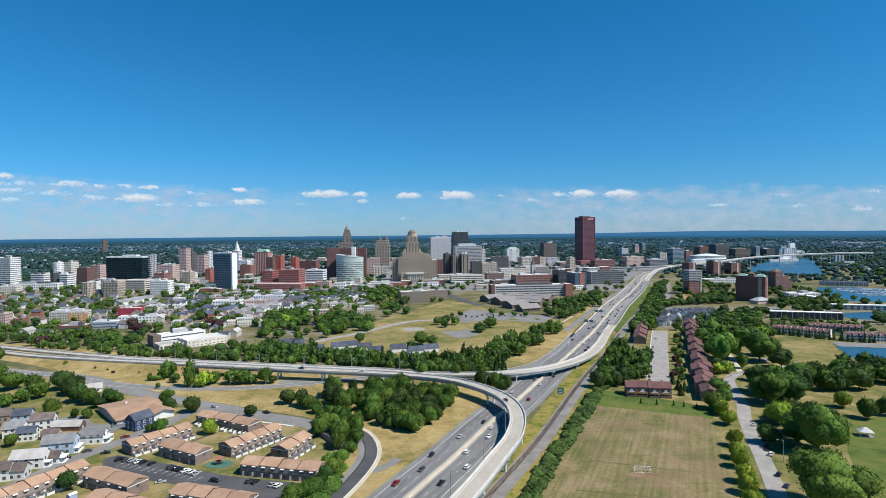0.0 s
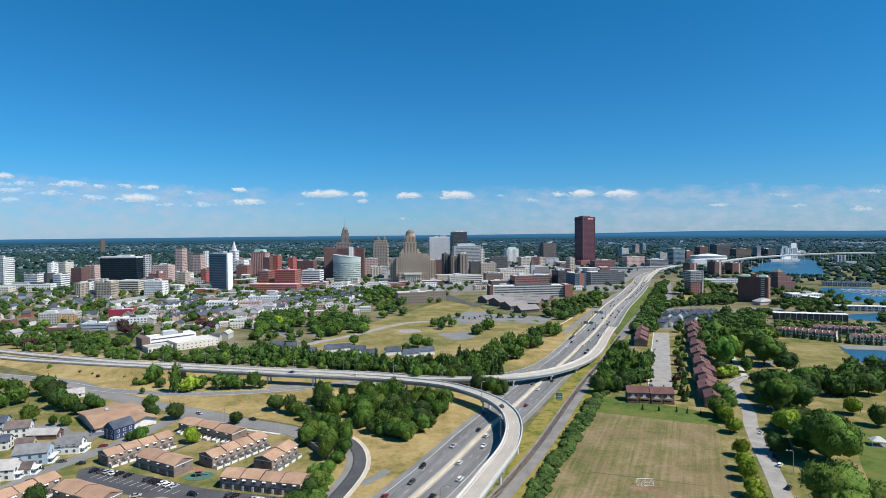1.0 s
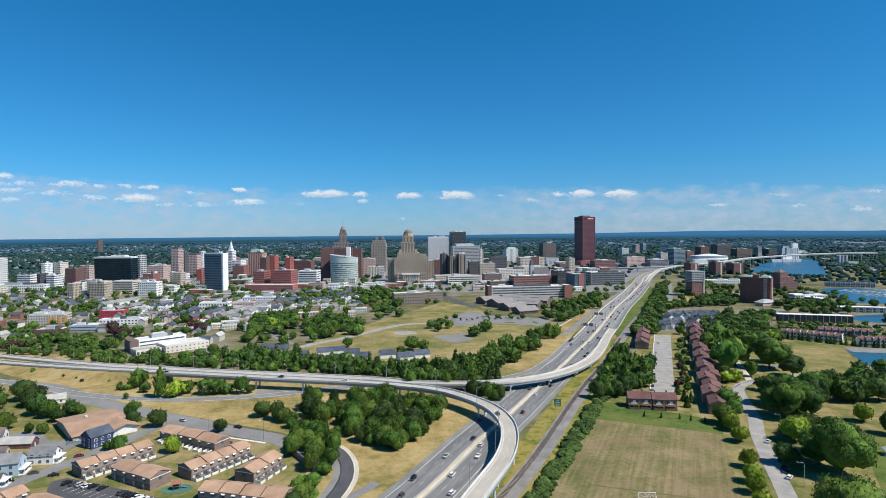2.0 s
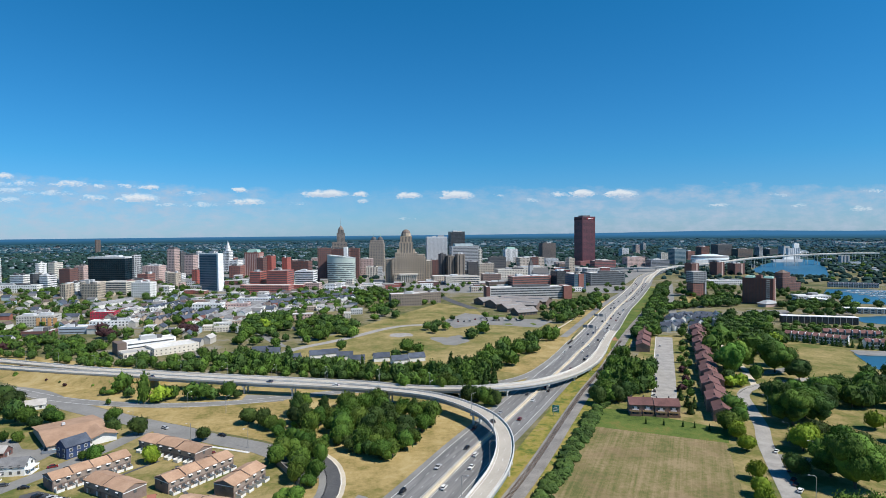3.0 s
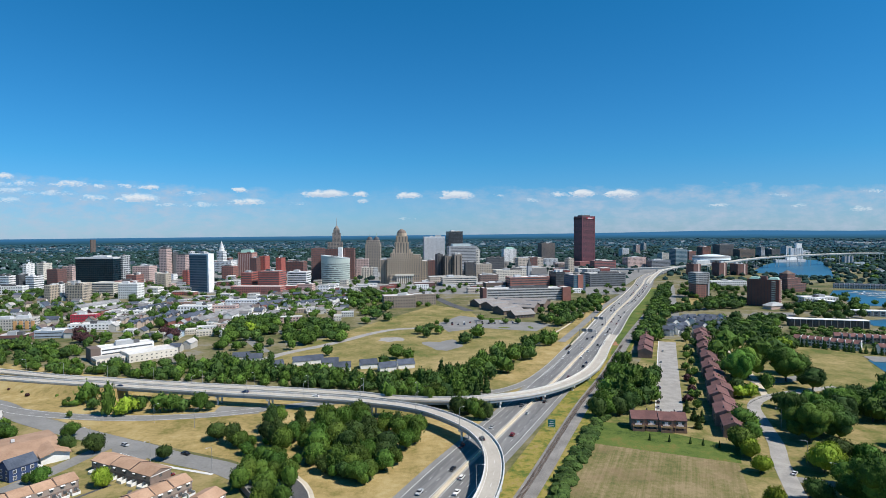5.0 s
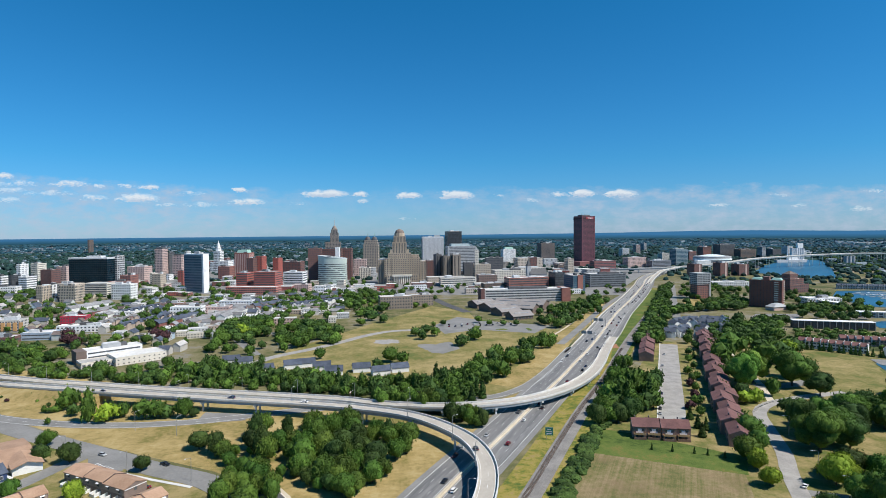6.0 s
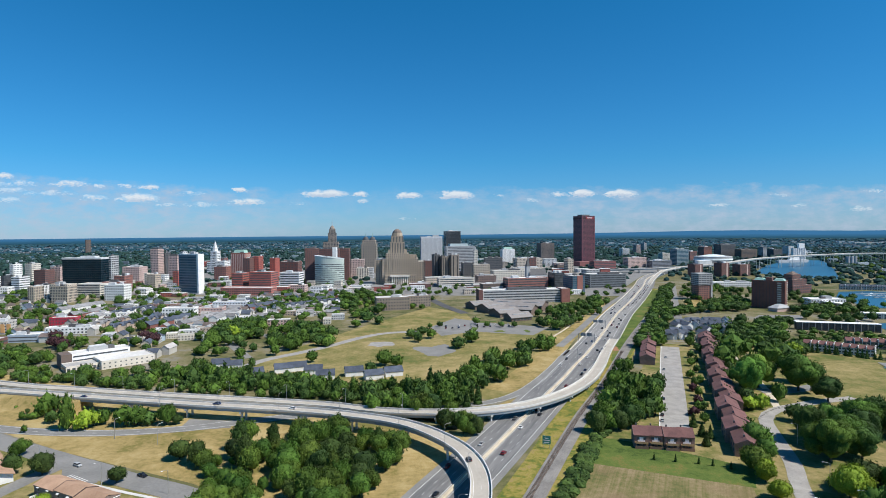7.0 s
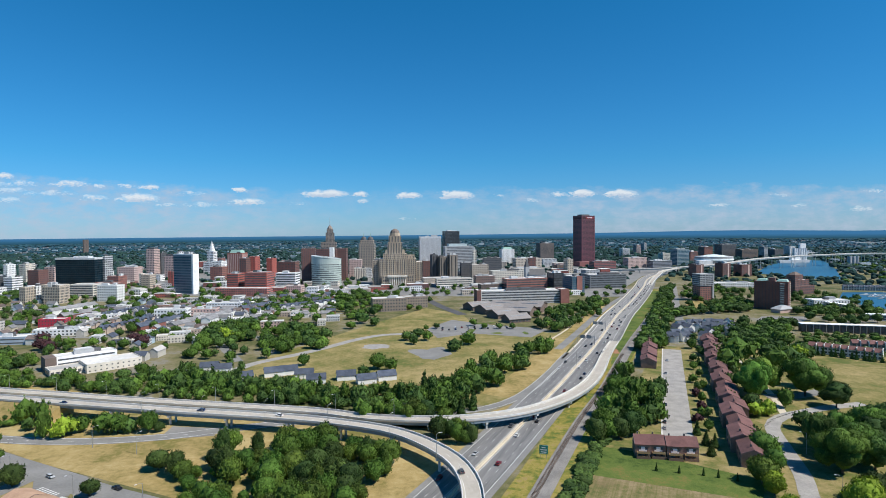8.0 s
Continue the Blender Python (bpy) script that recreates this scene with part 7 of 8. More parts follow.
gable_house(-259.6, 344.4, 18, 12, 8, 5.6, SIDING[1], ROOFS[2], "pale blue house with blue-grey roof")
gable_house(-268, 340.5, 20, 10, 9, 6.8, paint((0.30, 0.23, 0.17)), ROOFS[1], "tan brick house with brown roof", chimney=True)
gable_house(-234.3, 315.5, 16, 9, 7, 5.0, SIDING[0], ROOFS[2], "small white house with slate roof")
gable_house(-245.4, 321, 16, 10, 8, 5.6, SIDING[0], ROOFS[0], "white house with grey roof")
gable_house(-222.6, 317.9, 14, 8, 6, 3.0, SIDING[2], ROOFS[1], "tan back-yard garage with brown roof")
gable_house(-222, 331.6, 4, 16, 7, 3.0, DKBRICK, ROOFS[3], "long low brick shed with pale roof")
gable_house(-255.2, 310, 16, 12, 8, 6, SIDING[3], ROOFS[1], "red-brown house with brown roof")
gable_house(-230.4, 275.9, 16, 12, 8, 6, SIDING[0], ROOFS[0], "white house with grey roof")
blue_house = gable_house(-181, 333.6, 62, 12, 9, 6.4, paint((0.028, 0.055, 0.135)), ROOFS[2], "navy blue house with white trim and grey roof", True)
for s in (-1, 1):
    for z in (0.85, 3.65):
        for k in (-0.25, 0.25):
            part("window_trim", FRAME, None, blue_house, "white window trim", at=pose(s * 6.02, k * 9, z, 0, 0, 90))
        for k in (-0.3, 0.0, 0.3):
            part("window_trim", FRAME, None, blue_house, "white window trim", at=pose(k * 12, s * 4.52, z))
for px in ((-258.1, 412.1),):
    gable_house(*px, 30, 13, 8, 3, SIDING[0], ROOFS[3], "white flat-pitched building beside the road")


def hall():
    """The wide community hall with its shallow tan roof and a cross wing."""
    x, y, turn, L, D = -200.2, 361.1, 44.3, 29.2, 41.8
    ob = thing("community_hall", x, y, turn, "wide low hall with shallow tan shingle roof", "hall")
    part("wall", Build().gable_walls(L, D, 3.4, 2.4), paint((0.40, 0.37, 0.34)), ob)
    part("roof", Build().gable(0, 0, 3.4, L, D, 2.4, 0.8, 0.35), SALMON, ob)
    part("cross_wing", Build().gable_walls(16, 12, 4.0, 2), SIDING[0], ob, at=pose(L * 0.36, -D * 0.42, 0, 0, 0, 90))
    part("wing_roof", Build().gable(0, 0, 4.0, 18, 12, 2, 0.6, 0.3), SALMON, ob, at=pose(L * 0.36, -D * 0.42, 0.1, 0, 0, 90))
    part("roof_unit", Build().box(-L * 0.1, D * 0.1, 6.0, 1.6, 1.6, 1.2), PALEGREY, ob)
    for k in range(6):
        part("window", WIDE_PANE, None, ob, at=pose((k - 2.5) * L / 7, -D / 2 - 0.05, 1.0))


hall()


# ---- brown townhouses ----
def townhouse(x, y, turn, w, d, h, label, group, decks=False):
    """One unit: brown walls, a maroon roof that falls in two unequal slopes, a stub chimney."""
    ob = thing("townhouse", x, y, turn, label, "townhouse", group)
    prof = [(-d / 2, 0), (d / 2, 0), (d / 2, h - 0.2), (d * 0.06, h + 2.2), (-d / 2, h - 0.8)]
    b = Build()
    pts = [(xx, yy, z) for xx in (-w / 2, w / 2) for yy, z in prof]
    b.add(pts, [(4, 3, 2, 1, 0), (5, 6, 7, 8, 9), (0, 1, 6, 5), (1, 2, 7, 6), (4, 0, 5, 9), (2, 3, 8, 7), (3, 4, 9, 8)])
    part("wall", b, ROWWALL, ob)
    for (y0, z0), (y1, z1) in ((prof[3], prof[4]), (prof[2], prof[3])):
        e = 0.5 if z0 > z1 else 0.25
        dy, dz = (y1 - y0), (z1 - z0)
        q = e / math.hypot(dy, dz)
        a0, a1 = (y0, z0), (y1 + dy * q, z1 + dz * q)
        if z0 < z1:
            a0, a1 = (y0 - dy * q, z0 - dz * q), (y1, z1)
        rb = Build()
        vs = [(xx, yy, z + t) for xx in (-w / 2 - 0.2, w / 2 + 0.2) for t in (0.04, 0.3) for yy, z in (a0, a1)]
        rb.add(vs, [(0, 1, 3, 2), (4, 6, 7, 5), (0, 4, 5, 1), (2, 3, 7, 6), (0, 2, 6, 4), (1, 5, 7, 3)])
        part("roof_slope", rb, MAROONROOF, ob, "maroon shingle slope")
    part("rake_board", Build().add([(-w / 2 - 0.32, yy, z + t) for t in (-0.25, 0.36) for yy, z in ((-d / 2 - 0.4, h - 0.9), (d * 0.06, h + 2.2), (d / 2 + 0.2, h - 0.3))] + [(-w / 2 - 0.18, yy, z + t) for t in (-0.25, 0.36) for yy, z in ((-d / 2 - 0.4, h - 0.9), (d * 0.06, h + 2.2), (d / 2 + 0.2, h - 0.3))], [(0, 3, 4, 1), (1, 4, 5, 2), (6, 7, 10, 9), (7, 8, 11, 10), (3, 9, 10, 4), (4, 10, 11, 5), (0, 1, 7, 6), (1, 2, 8, 7)]), paint((0.24, 0.15, 0.14)), ob)
    part("chimney", Build().box(-w * 0.25, d * 0.12, h + 1.2, 0.7, 0.7, 2.2), DARKGREY, ob)
    for z in (1.0, 3.9):
        for k in (-0.22, 0.22):
            part("window", PANE, None, ob, at=pose(k * w, -d / 2 - 0.05, z))
            part("window", PANE, None, ob, at=pose(k * w, d / 2 + 0.05, z))
    if decks:
        part("deck", Build().box(0, -d / 2 - 1.2, 2.6, w * 0.8, 2.4, 0.25).box(-w * 0.38, -d / 2 - 2.2, 0, 0.2, 0.2, 2.6).box(w * 0.38, -d / 2 - 2.2, 0, 0.2, 0.2, 2.6), paint((0.36, 0.21, 0.10)), ob, "orange-brown timber deck")
        part("deck_rail", Build().box(0, -d / 2 - 2.35, 2.85, w * 0.8, 0.1, 0.9), paint((0.40, 0.25, 0.13)), ob)
        part("deck_recess", Build().box(0, -d / 2 - 0.03, 3.0, w * 0.5, 0.14, 2.3), SIDING[0], ob, "white framed balcony door")
        part("patio_fence", Build().box(0, -d / 2 - 2.6, 0, w * 0.9, 0.12, 1.4), paint((0.22, 0.13, 0.09)), ob)
    return ob


BROWNHOUSE = "brown townhouse with maroon pitched roof"
bx, by, bt, bL, bD = 142, 392.3, 348.9, 30.2, 34
for k in range(4):
    c, s = math.cos(radians(bt)), math.sin(radians(bt))
    o = (k - 1.5) * bL / 4
    townhouse(bx + c * o, by + s * o + (k % 2) * 0.8, bt, bL / 4 - 0.1, 10, 7.2, BROWNHOUSE + " and timber decks", "end block of brown townhouses", True)
p0, p1 = Vector((178.8, 383.6)), Vector((293.7, 671.4))
N_ROW = 17
for k in range(N_ROW):
    p = p0.lerp(p1, k / (N_ROW - 1))
    townhouse(p.x + (2.2, -0.8, 0.8, -1.8)[k % 4], p.y, 70, (p1 - p0).length / (N_ROW - 1) - 0.3, 12, 6.6 + (0.0, 1.1, 0.4, 1.5)[k % 4], BROWNHOUSE + " in a stepped row", "long row of brown townhouses")
q0, q1 = Vector((200.9, 578.5)), Vector((232, 658.5))
for k in range(6):
    p = q0.lerp(q1, k / 5)
    townhouse(p.x, p.y, 72, (q1 - q0).length / 5 - 0.3, 12, 6.6 + 0.9 * (k % 2), BROWNHOUSE + " behind trees", "short row of brown townhouses")

# blue-roofed houses
blue_rng = random.Random(3)
for k in range(24):
    i, j = k % 6, k // 6
    at = Vector((263.7, 681)).lerp(Vector((320.9, 686.6)), (i + blue_rng.uniform(-0.15, 0.15)) / 5) + Vector((13, 27)) * (j + blue_rng.uniform(-0.2, 0.2))
    if i in (2, 4) and j < 2 or (i == 5 and j == 0):
        continue
    house_turn = blue_rng.choice([20, 65, -25, 110])
    home = gable_house(at.x, at.y, house_turn, 11, 8.5, blue_rng.uniform(5.4, 6.8), SIDING[0], BLUEROOF, "white-trimmed house with blue-grey roof", group="blue-roofed houses", detail=False)
    part("front_gable", Build().gable(0, -4.5, 5.2, 5.0, 5.0, 2.2, 0.3, 0.25, 90), BLUEROOF, home)
    part("front_wall", Build().box(0, -4.6, 0, 4.6, 3.4, 5.3), SIDING[0], home)


# ---- waterside rows ----
def waterside_row(p, q, units, d, h, wall, roof, label, group, flat=False):
    a, b_ = Vector(p), Vector(q)
    turn = math.degrees(math.atan2((b_ - a).y, (b_ - a).x))
    w = (b_ - a).length / units
    for k in range(units):
        m = a.lerp(b_, (k + 0.5) / units)
        ob = thing("waterside_house", m.x, m.y, turn, label, "townhouse", group)
        if flat:
            part("wall", Build().box(0, 0, 0, w * 0.8, d, h), wall, ob)
            part("roof", Build().box(0, 0, h, w * 1.0, d + 1, 0.5), roof, ob)
            part("side_frame", Build().box(w * 0.42, -d / 2 - 0.3, 0, 0.5, 1.0, h), paint((0.42, 0.40, 0.38)), ob, "pale concrete frame")
            part("window", Build().box(0, -d / 2 - 0.1, h * 0.5, w * 0.5, 0.2, h * 0.35), M_glass, ob)
            part("window", Build().box(0, -d / 2 - 0.1, h * 0.1, w * 0.5, 0.2, h * 0.3), M_glass, ob)
        else:
            part("wall", Build().gable_walls(w - 0.3, d, h, 2.6), wall, ob)
            part("roof", Build().gable(0, 0, h, w, d, 2.6, 0.4, 0.3), roof, ob)
            for z in (1.2, 4.2):
                for o in (-0.25, 0.25):
                    part("window", WIDE_PANE, None, ob, at=pose(o * w, -d / 2 - 0.05, z))
            part("party_wall", Build().box(w / 2, 0, 0, 0.6, d + 1.2, h + 2.4), SIDING[0], ob)


waterside_row((424.9, 735.8), (503, 712.9), 13, 10, 8.5, paint((0.075, 0.07, 0.07)), WHITE, "dark waterside condominium unit with white roof edge", "dark condominium row", True)
waterside_row((413.9, 582), (463.8, 568), 9, 10, 6.5, SIDING[0], MAROONROOF, "white lakeside townhouse with maroon roof", "white lakeside row")
waterside_row((367.8, 630.1), (408, 594.7), 9, 10, 6.5, SIDING[0], MAROONROOF, "white-gabled townhouse with maroon roof", "maroon lakeside row")
waterside_row((412.7, 639), (458.8, 619.1), 8, 10, 6.5, paint((0.35, 0.25, 0.2)), MAROONROOF, "brown townhouse with maroon roof", "maroon lakeside row")
waterside_row((550.9, 809.7), (626.8, 788), 10, 10, 7, SIDING[0], WHITE, "white marina house with pale roof", "white marina row", True)
waterside_row((583.3, 972), (598.3, 899.5), 8, 10, 6, SIDING[0], WHITE, "white marina house with pale roof", "white marina row", True)
waterside_row((766.3, 1152.6), (841.8, 1122.6), 10, 10, 7, GREY, BLUEROOF, "grey marina house by the basin", "grey marina row")


# ---- mid-town ----
def school_complex():
    """White flat-roofed school in three wings."""
    x, y, turn, L, D = -279, 598, 44.7, 46, 25.4
    ob = thing("white_school", x, y, turn, "white flat-roofed school with ribbon windows and wings", "school")
    block(ob, 0, 0, L, 16, 0, 10.5, WHITE, 3, 1, "band", M_glass, 0.92, 0.36)
    block(ob, L * 0.30, -24, L * 0.9, 26, 0, 6.5, CREAM, 2, 10, fill=0.3, tall=0.3, name="hall_wing")
    block(ob, -L * 0.34, -20, 30, 18, 0, 4.5, CREAM, 1, 8, name="low_wing")
    part("stair_block", Build().box(-L / 2 - 3, 0, 0, 8, 17, 11.5), BROWN, ob)
    roof_plant(ob, 50, 14, 10.5, 3)


school_complex()
office("apartment_block", -496.5, 752, 42.6, 20, 13, 8, paint((0.55, 0.52, 0.48)), 4, 14, "pale four-storey apartment block with orange panels")
b_ = Build()
for k in range(4):
    b_.box(4 + k * 6.5, -10.3, 1.0, 4.2, 0.5, 10)
part("orange_panel", b_, paint((0.60, 0.33, 0.14)), bpy.data.objects["apartment_block"], "orange facade panels")
office("apartment_building", -552.2, 708, 13.7, 16, 17.3, 8, PINK, 5, 8, "pink and white apartment block")
office("apartment_building", -545.6, 728, 10.9, 16, 7.8, 8, BRICK, 3, 7, "brick apartment block with flat roof")
office("low_school", -443.6, 680, 30.9, 20, 6, 8, DKBRICK, 1, 12, "low brick school wing with flat roof", "band", M_glass, 0.9, 0.3)
office("low_school", -416.4, 700, 30.2, 20, 7.3, 8, paint((0.35, 0.42, 0.50)), 1, 10, "low blue-roofed school wing", "band", M_glass, 0.9, 0.3)
office("red_shop", -440, 795, 30, 14, 11.0, 8, paint((0.42, 0.03, 0.06)), 3, 9, "bright red painted three-storey shop")
office("shop_row", -398, 746, 54, 14, 7, 8, WHITE, 2, 10, "white flat-roofed shop row")
office("apartment_building", -327.1, 859, 41, 18, 13.3, 4, WHITE, 3, 10, "white flat-roofed apartment block")
office("apartment_building", -292.6, 879, 32.9, 18, 10.6, 4, paint((0.60, 0.42, 0.38)), 3, 8, "pink flat-roofed apartment block")
office("apartment_building", -290.8, 945, 48.6, 20, 11, 4, paint((0.66, 0.68, 0.72)), 3, 8, "pale grey-blue flat-roofed block")
for bx, wl in (((-297.9, 807, 21.2, 14, 5.6, 6), WHITE), ((-276.2, 856, 11, 12, 0.1, 12), WHITE), ((-231.9, 838, 16.5, 16, 2.5, 8), WHITE), ((-240.6, 775, 6, 10, -2.3, 6), WHITE), ((-298.5, 752, 8.3, 14, 0.5, 6), WHITE), ((-277.6, 767, 23.8, 14, 1.8, 6), PALEGREY), ((-222.3, 911, 17.9, 12, 1.2, 6), WHITE), ((-191.3, 911, 13, 12, 1.9, 6), WHITE), ((-143, 947, 29.1, 14, -0.1, 6), PALEGREY), ((-399.5, 997, 26.6, 14, 5.7, 6), paint((0.55, 0.42, 0.38))), ((-441.2, 867, 17.6, 14, 6.1, 6), WHITE), ((-301.4, 747, 10.3, 14, 0.6, 6), WHITE), ((-402.4, 856, 20.3, 12, 2, 6), WHITE), ((-367.2, 836, 21.7, 12, 0.3, 6), PALEGREY)):
    office("flat_roofed_house", *bx, wl, 1, 6, "white flat-roofed terrace among trees", plant=0, group="flat-roofed terraces")
office("apartment_building", -612.6, 1050, 34.8, 20, 29.8, -10, BEIGE, 3, 9, "beige stone office block with arched windows")
office("apartment_building", -670.3, 1088, 19.6, 16, 22.4, 4, WHITE, 2, 6, "white stone hall with tall windows")
office("apartment_building", -648.2, 1190, 43.2, 20, 16.8, 4, paint((0.58, 0.62, 0.58)), 2, 12, "long pale green-white office")
office("apartment_building", -831.8, 1160, 88.6, 20, 15.1, 4, WHITE, 1, 12, "long low white warehouse")
office("apartment_building", -837, 1090, 38.1, 20, 16.2, 4, CREAM, 2, 9, "low cream commercial building")
office("apartment_building", -576, 1139, 40.5, 18, 25.1, 4, BRICK, 2, 9, "low brick corner building")
office("apartment_building", -386.6, 938, 35.8, 16, 8.6, 8, paint((0.32, 0.2, 0.16)), 3, 8, "brown brick flat-roofed block")

mid_rng = random.Random(8)
MIDHOUSE = ["white town house with pitched roof", "blue-grey town house with pitched roof", "tan town house with pitched roof", "brick town house with pitched roof", "pale grey town house with pitched roof", "stone-coloured town house with pitched roof"]
AREAS = [([(-492.5, 625.6), (-364, 620.3), (-225.1, 614.6), (-276.8, 757.1), (-517.6, 884.1), (-629.6, 801)], 30), ([(-417.6, 779.4), (-211.2, 739.3), (-194.9, 865.3), (-291.6, 1023.5), (-503.3, 1038)], 62), ([(-652.3, 830), (-481, 882), (-594.9, 1092.1), (-872.6, 1112)], 34), ([(-265.4, 869.4), (-107.6, 860.2), (-149.7, 1111), (-320, 1123.8)], 46)]
for area, n in AREAS:
    for x, y in scatter(area, n, 17, mid_rng, []):
        k = mid_rng.randrange(6)
        gable_house(x, y, mid_rng.choice([0, 8, 90, 98]), mid_rng.uniform(10, 16), mid_rng.uniform(8, 10), mid_rng.uniform(4.6, 6.2), SIDING[k], mid_rng.choice(ROOFS[:3] * 3 + ROOFS[3:]), MIDHOUSE[k], group="mid-town houses", detail=False)


def terrace_house(x, y, turn, w, roof, wall, label):
    """A house of a row: pitched roof along the row, with a gabled bay towards the street."""
    b = Build().gable_walls(w - 0.3, 11, 6.2, 3.6)
    b.box(0, -5.9, 0, w * 0.42, 1.6, 8.2)
    ob = tagged(part("terrace_house", b, wall, at=pose(x, y, 0, 0, 0, turn)), label, "house", "terraces of the old town")
    rb = Build().gable(0, 0, 6.2, w - 0.2, 11, 3.6, 0.35, 0.25)
    rb.gable(0, -4.2, 8.0, 6.2, w * 0.42, 1.9, 0.3, 0.2, 90)
    part("roof", rb, roof, ob)
    return ob


TERRACE_BRICK, TERRACE_TAN = paint((0.24, 0.10, 0.085)), paint((0.42, 0.34, 0.28))
row_rng = random.Random(14)
for a, c, n in (((-390, 760), (-374, 815), 4), ((-356, 745), (-339, 830), 6), ((-322, 760), (-304, 836), 5), ((-286, 768), (-272, 846), 5), ((-262, 806), (-262, 905), 7), ((-257, 915), (-226, 972), 5), ((-218, 915), (-140, 996), 8), ((-205, 880), (-150, 930), 5), ((-420, 860), (-400, 940), 6), ((-470, 850), (-455, 925), 5), ((-340, 880), (-330, 960), 6), ((-520, 900), (-505, 980), 5)):
    a, c = Vector(a), Vector(c)
    d = c - a
    turn = math.degrees(math.atan2(d.y, d.x)) + (180 if n % 2 else 0)
    roof = row_rng.choice([ROOFS[0], ROOFS[0], BLUEROOF])
    wall, what = row_rng.choice([(TERRACE_BRICK, "red brick"), (SIDING[0], "white"), (TERRACE_TAN, "tan")])
    for k in range(n):
        p = a.lerp(c, (k + 0.5) / n)
        terrace_house(p.x, p.y, turn, d.length / n, roof, wall, what + " terraced house with a pitched shingle roof")
for x, y in ((-290, 690), (-275, 683), (-266, 711), (-255, 724), (-223, 698), (-220, 749), (-223, 787), (-187, 876), (-110, 833), (-118, 803), (-244, 742), (-205, 726), (-176, 800), (-160, 845), (-196, 826), (-135, 870), (-246, 700), (-330, 700)):
    office("flat_roofed_house", x, y, row_rng.uniform(14, 22), row_rng.uniform(9, 12), row_rng.uniform(5, 7), row_rng.choice([8, 20, 98]), row_rng.choice([CREAM, TERRACE_TAN, PALEGREY]), 2, 6, "white flat-roofed terrace among trees", plant=0, group="flat-roofed terraces")
# grey-roofed houses behind the viaduct belt
for px, tn in (((-161.9, 575.3), 15), ((-148.7, 569.1), 15), ((-175.3, 553.7), 60), ((-168.1, 548.2), 15), ((-93.2, 561.4), 20), ((-103.6, 556.4), 20), ((-77.6, 550.1), 10), ((-44, 543.6), 15), ((-27.1, 532.8), 20), ((-12.9, 542.4), 20), ((-122.5, 541.4), 30), ((-64.7, 534.2), 12)):
    gable_house(*px, tn, 14, 9, 4.0, SIDING[0], BLUEROOF, "white house row with slate-grey roof", group="grey-roofed houses", detail=False)


# ---- vehicles ----
TYRE = paint((0.02, 0.02, 0.022), rough=0.9)
RIM = paint((0.45, 0.45, 0.46), rough=0.35, metal=0.9)
CAR_GLASS = material("car_glass", (0.012, 0.014, 0.018), (0.03, 0.034, 0.04), rough=0.08)
LAMP_CLEAR = paint((0.75, 0.75, 0.72), rough=0.2)
LAMP_RED = paint((0.40, 0.02, 0.02), rough=0.3)
COATS = {"black": (0.014, 0.015, 0.017), "white": (0.78, 0.78, 0.77), "silver": (0.42, 0.43, 0.44), "dark grey": (0.07, 0.073, 0.078), "dark red": (0.20, 0.018, 0.018), "dark blue": (0.025, 0.05, 0.12), "brown": (0.10, 0.065, 0.045)}


def loft(profile, half, tuck):
    """A body drawn as a side profile (x, z, share of half-width), rounded in at the upper edge."""
    b = Build()
    n = len(profile)
    vs = []
    for s in (-1, -tuck, tuck, 1):
        k = half if abs(s) == 1 else half * tuck
        for x, z, w in profile:
            vs.append((x, math.copysign(k, s) * w, z - (0.05 if abs(s) == 1 else 0)))
    fs = []
    for r in range(3):
        for i in range(n):
            fs.append((r * n + i, r * n + (i + 1) % n, (r + 1) * n + (i + 1) % n, (r + 1) * n + i))
    fs += [tuple(range(n - 1, -1, -1)), tuple(range(3 * n, 4 * n))]
    return b.add(vs, fs)


WHEEL = Build().tube([(0, -0.11, 0), (0, 0.11, 0)], 0.34, 12).mesh("tyre", TYRE)
RIMM = Build().tube([(0, -0.12, 0), (0, 0.12, 0)], 0.2, 8).mesh("rim", RIM)
HEAD = Build().box(0, 0, 0, 0.12, 0.36, 0.16).mesh("headlight", LAMP_CLEAR)
TAIL = Build().box(0, 0, 0, 0.1, 0.34, 0.2).mesh("tail_light", LAMP_RED)
CAR_KINDS = {
    "saloon": ([(-2.3, 0.3, 1), (2.25, 0.3, 1), (2.3, 0.62, 1), (1.2, 0.86, 1), (-1.5, 0.92, 1), (-2.3, 0.86, 1)], [(-1.75, 0.88, 0.96), (1.15, 0.84, 0.96), (0.35, 1.36, 0.8), (-0.9, 1.4, 0.8)], [(-0.95, 1.38, 0.78), (0.4, 1.34, 0.78), (0.35, 1.45, 0.74), (-0.85, 1.47, 0.74)]),
    "suv": ([(-2.3, 0.38, 1), (2.25, 0.38, 1), (2.3, 0.78, 1), (1.25, 1.04, 1), (-2.1, 1.08, 1), (-2.3, 1.0, 1)], [(-2.1, 1.04, 0.96), (1.15, 1.0, 0.96), (0.5, 1.58, 0.84), (-1.85, 1.62, 0.84)], [(-1.9, 1.6, 0.82), (0.55, 1.56, 0.82), (0.4, 1.7, 0.78), (-1.8, 1.72, 0.78)]),
    "pickup": ([(-2.7, 0.45, 1), (2.55, 0.45, 1), (2.6, 0.85, 1), (1.5, 1.1, 1), (-2.7, 1.08, 1)], [(-0.7, 1.06, 0.96), (1.4, 1.06, 0.96), (0.7, 1.68, 0.84), (-0.55, 1.72, 0.84)], [(-0.6, 1.7, 0.82), (0.75, 1.66, 0.82), (0.6, 1.8, 0.78), (-0.5, 1.82, 0.78)]),
}
CARS = {}


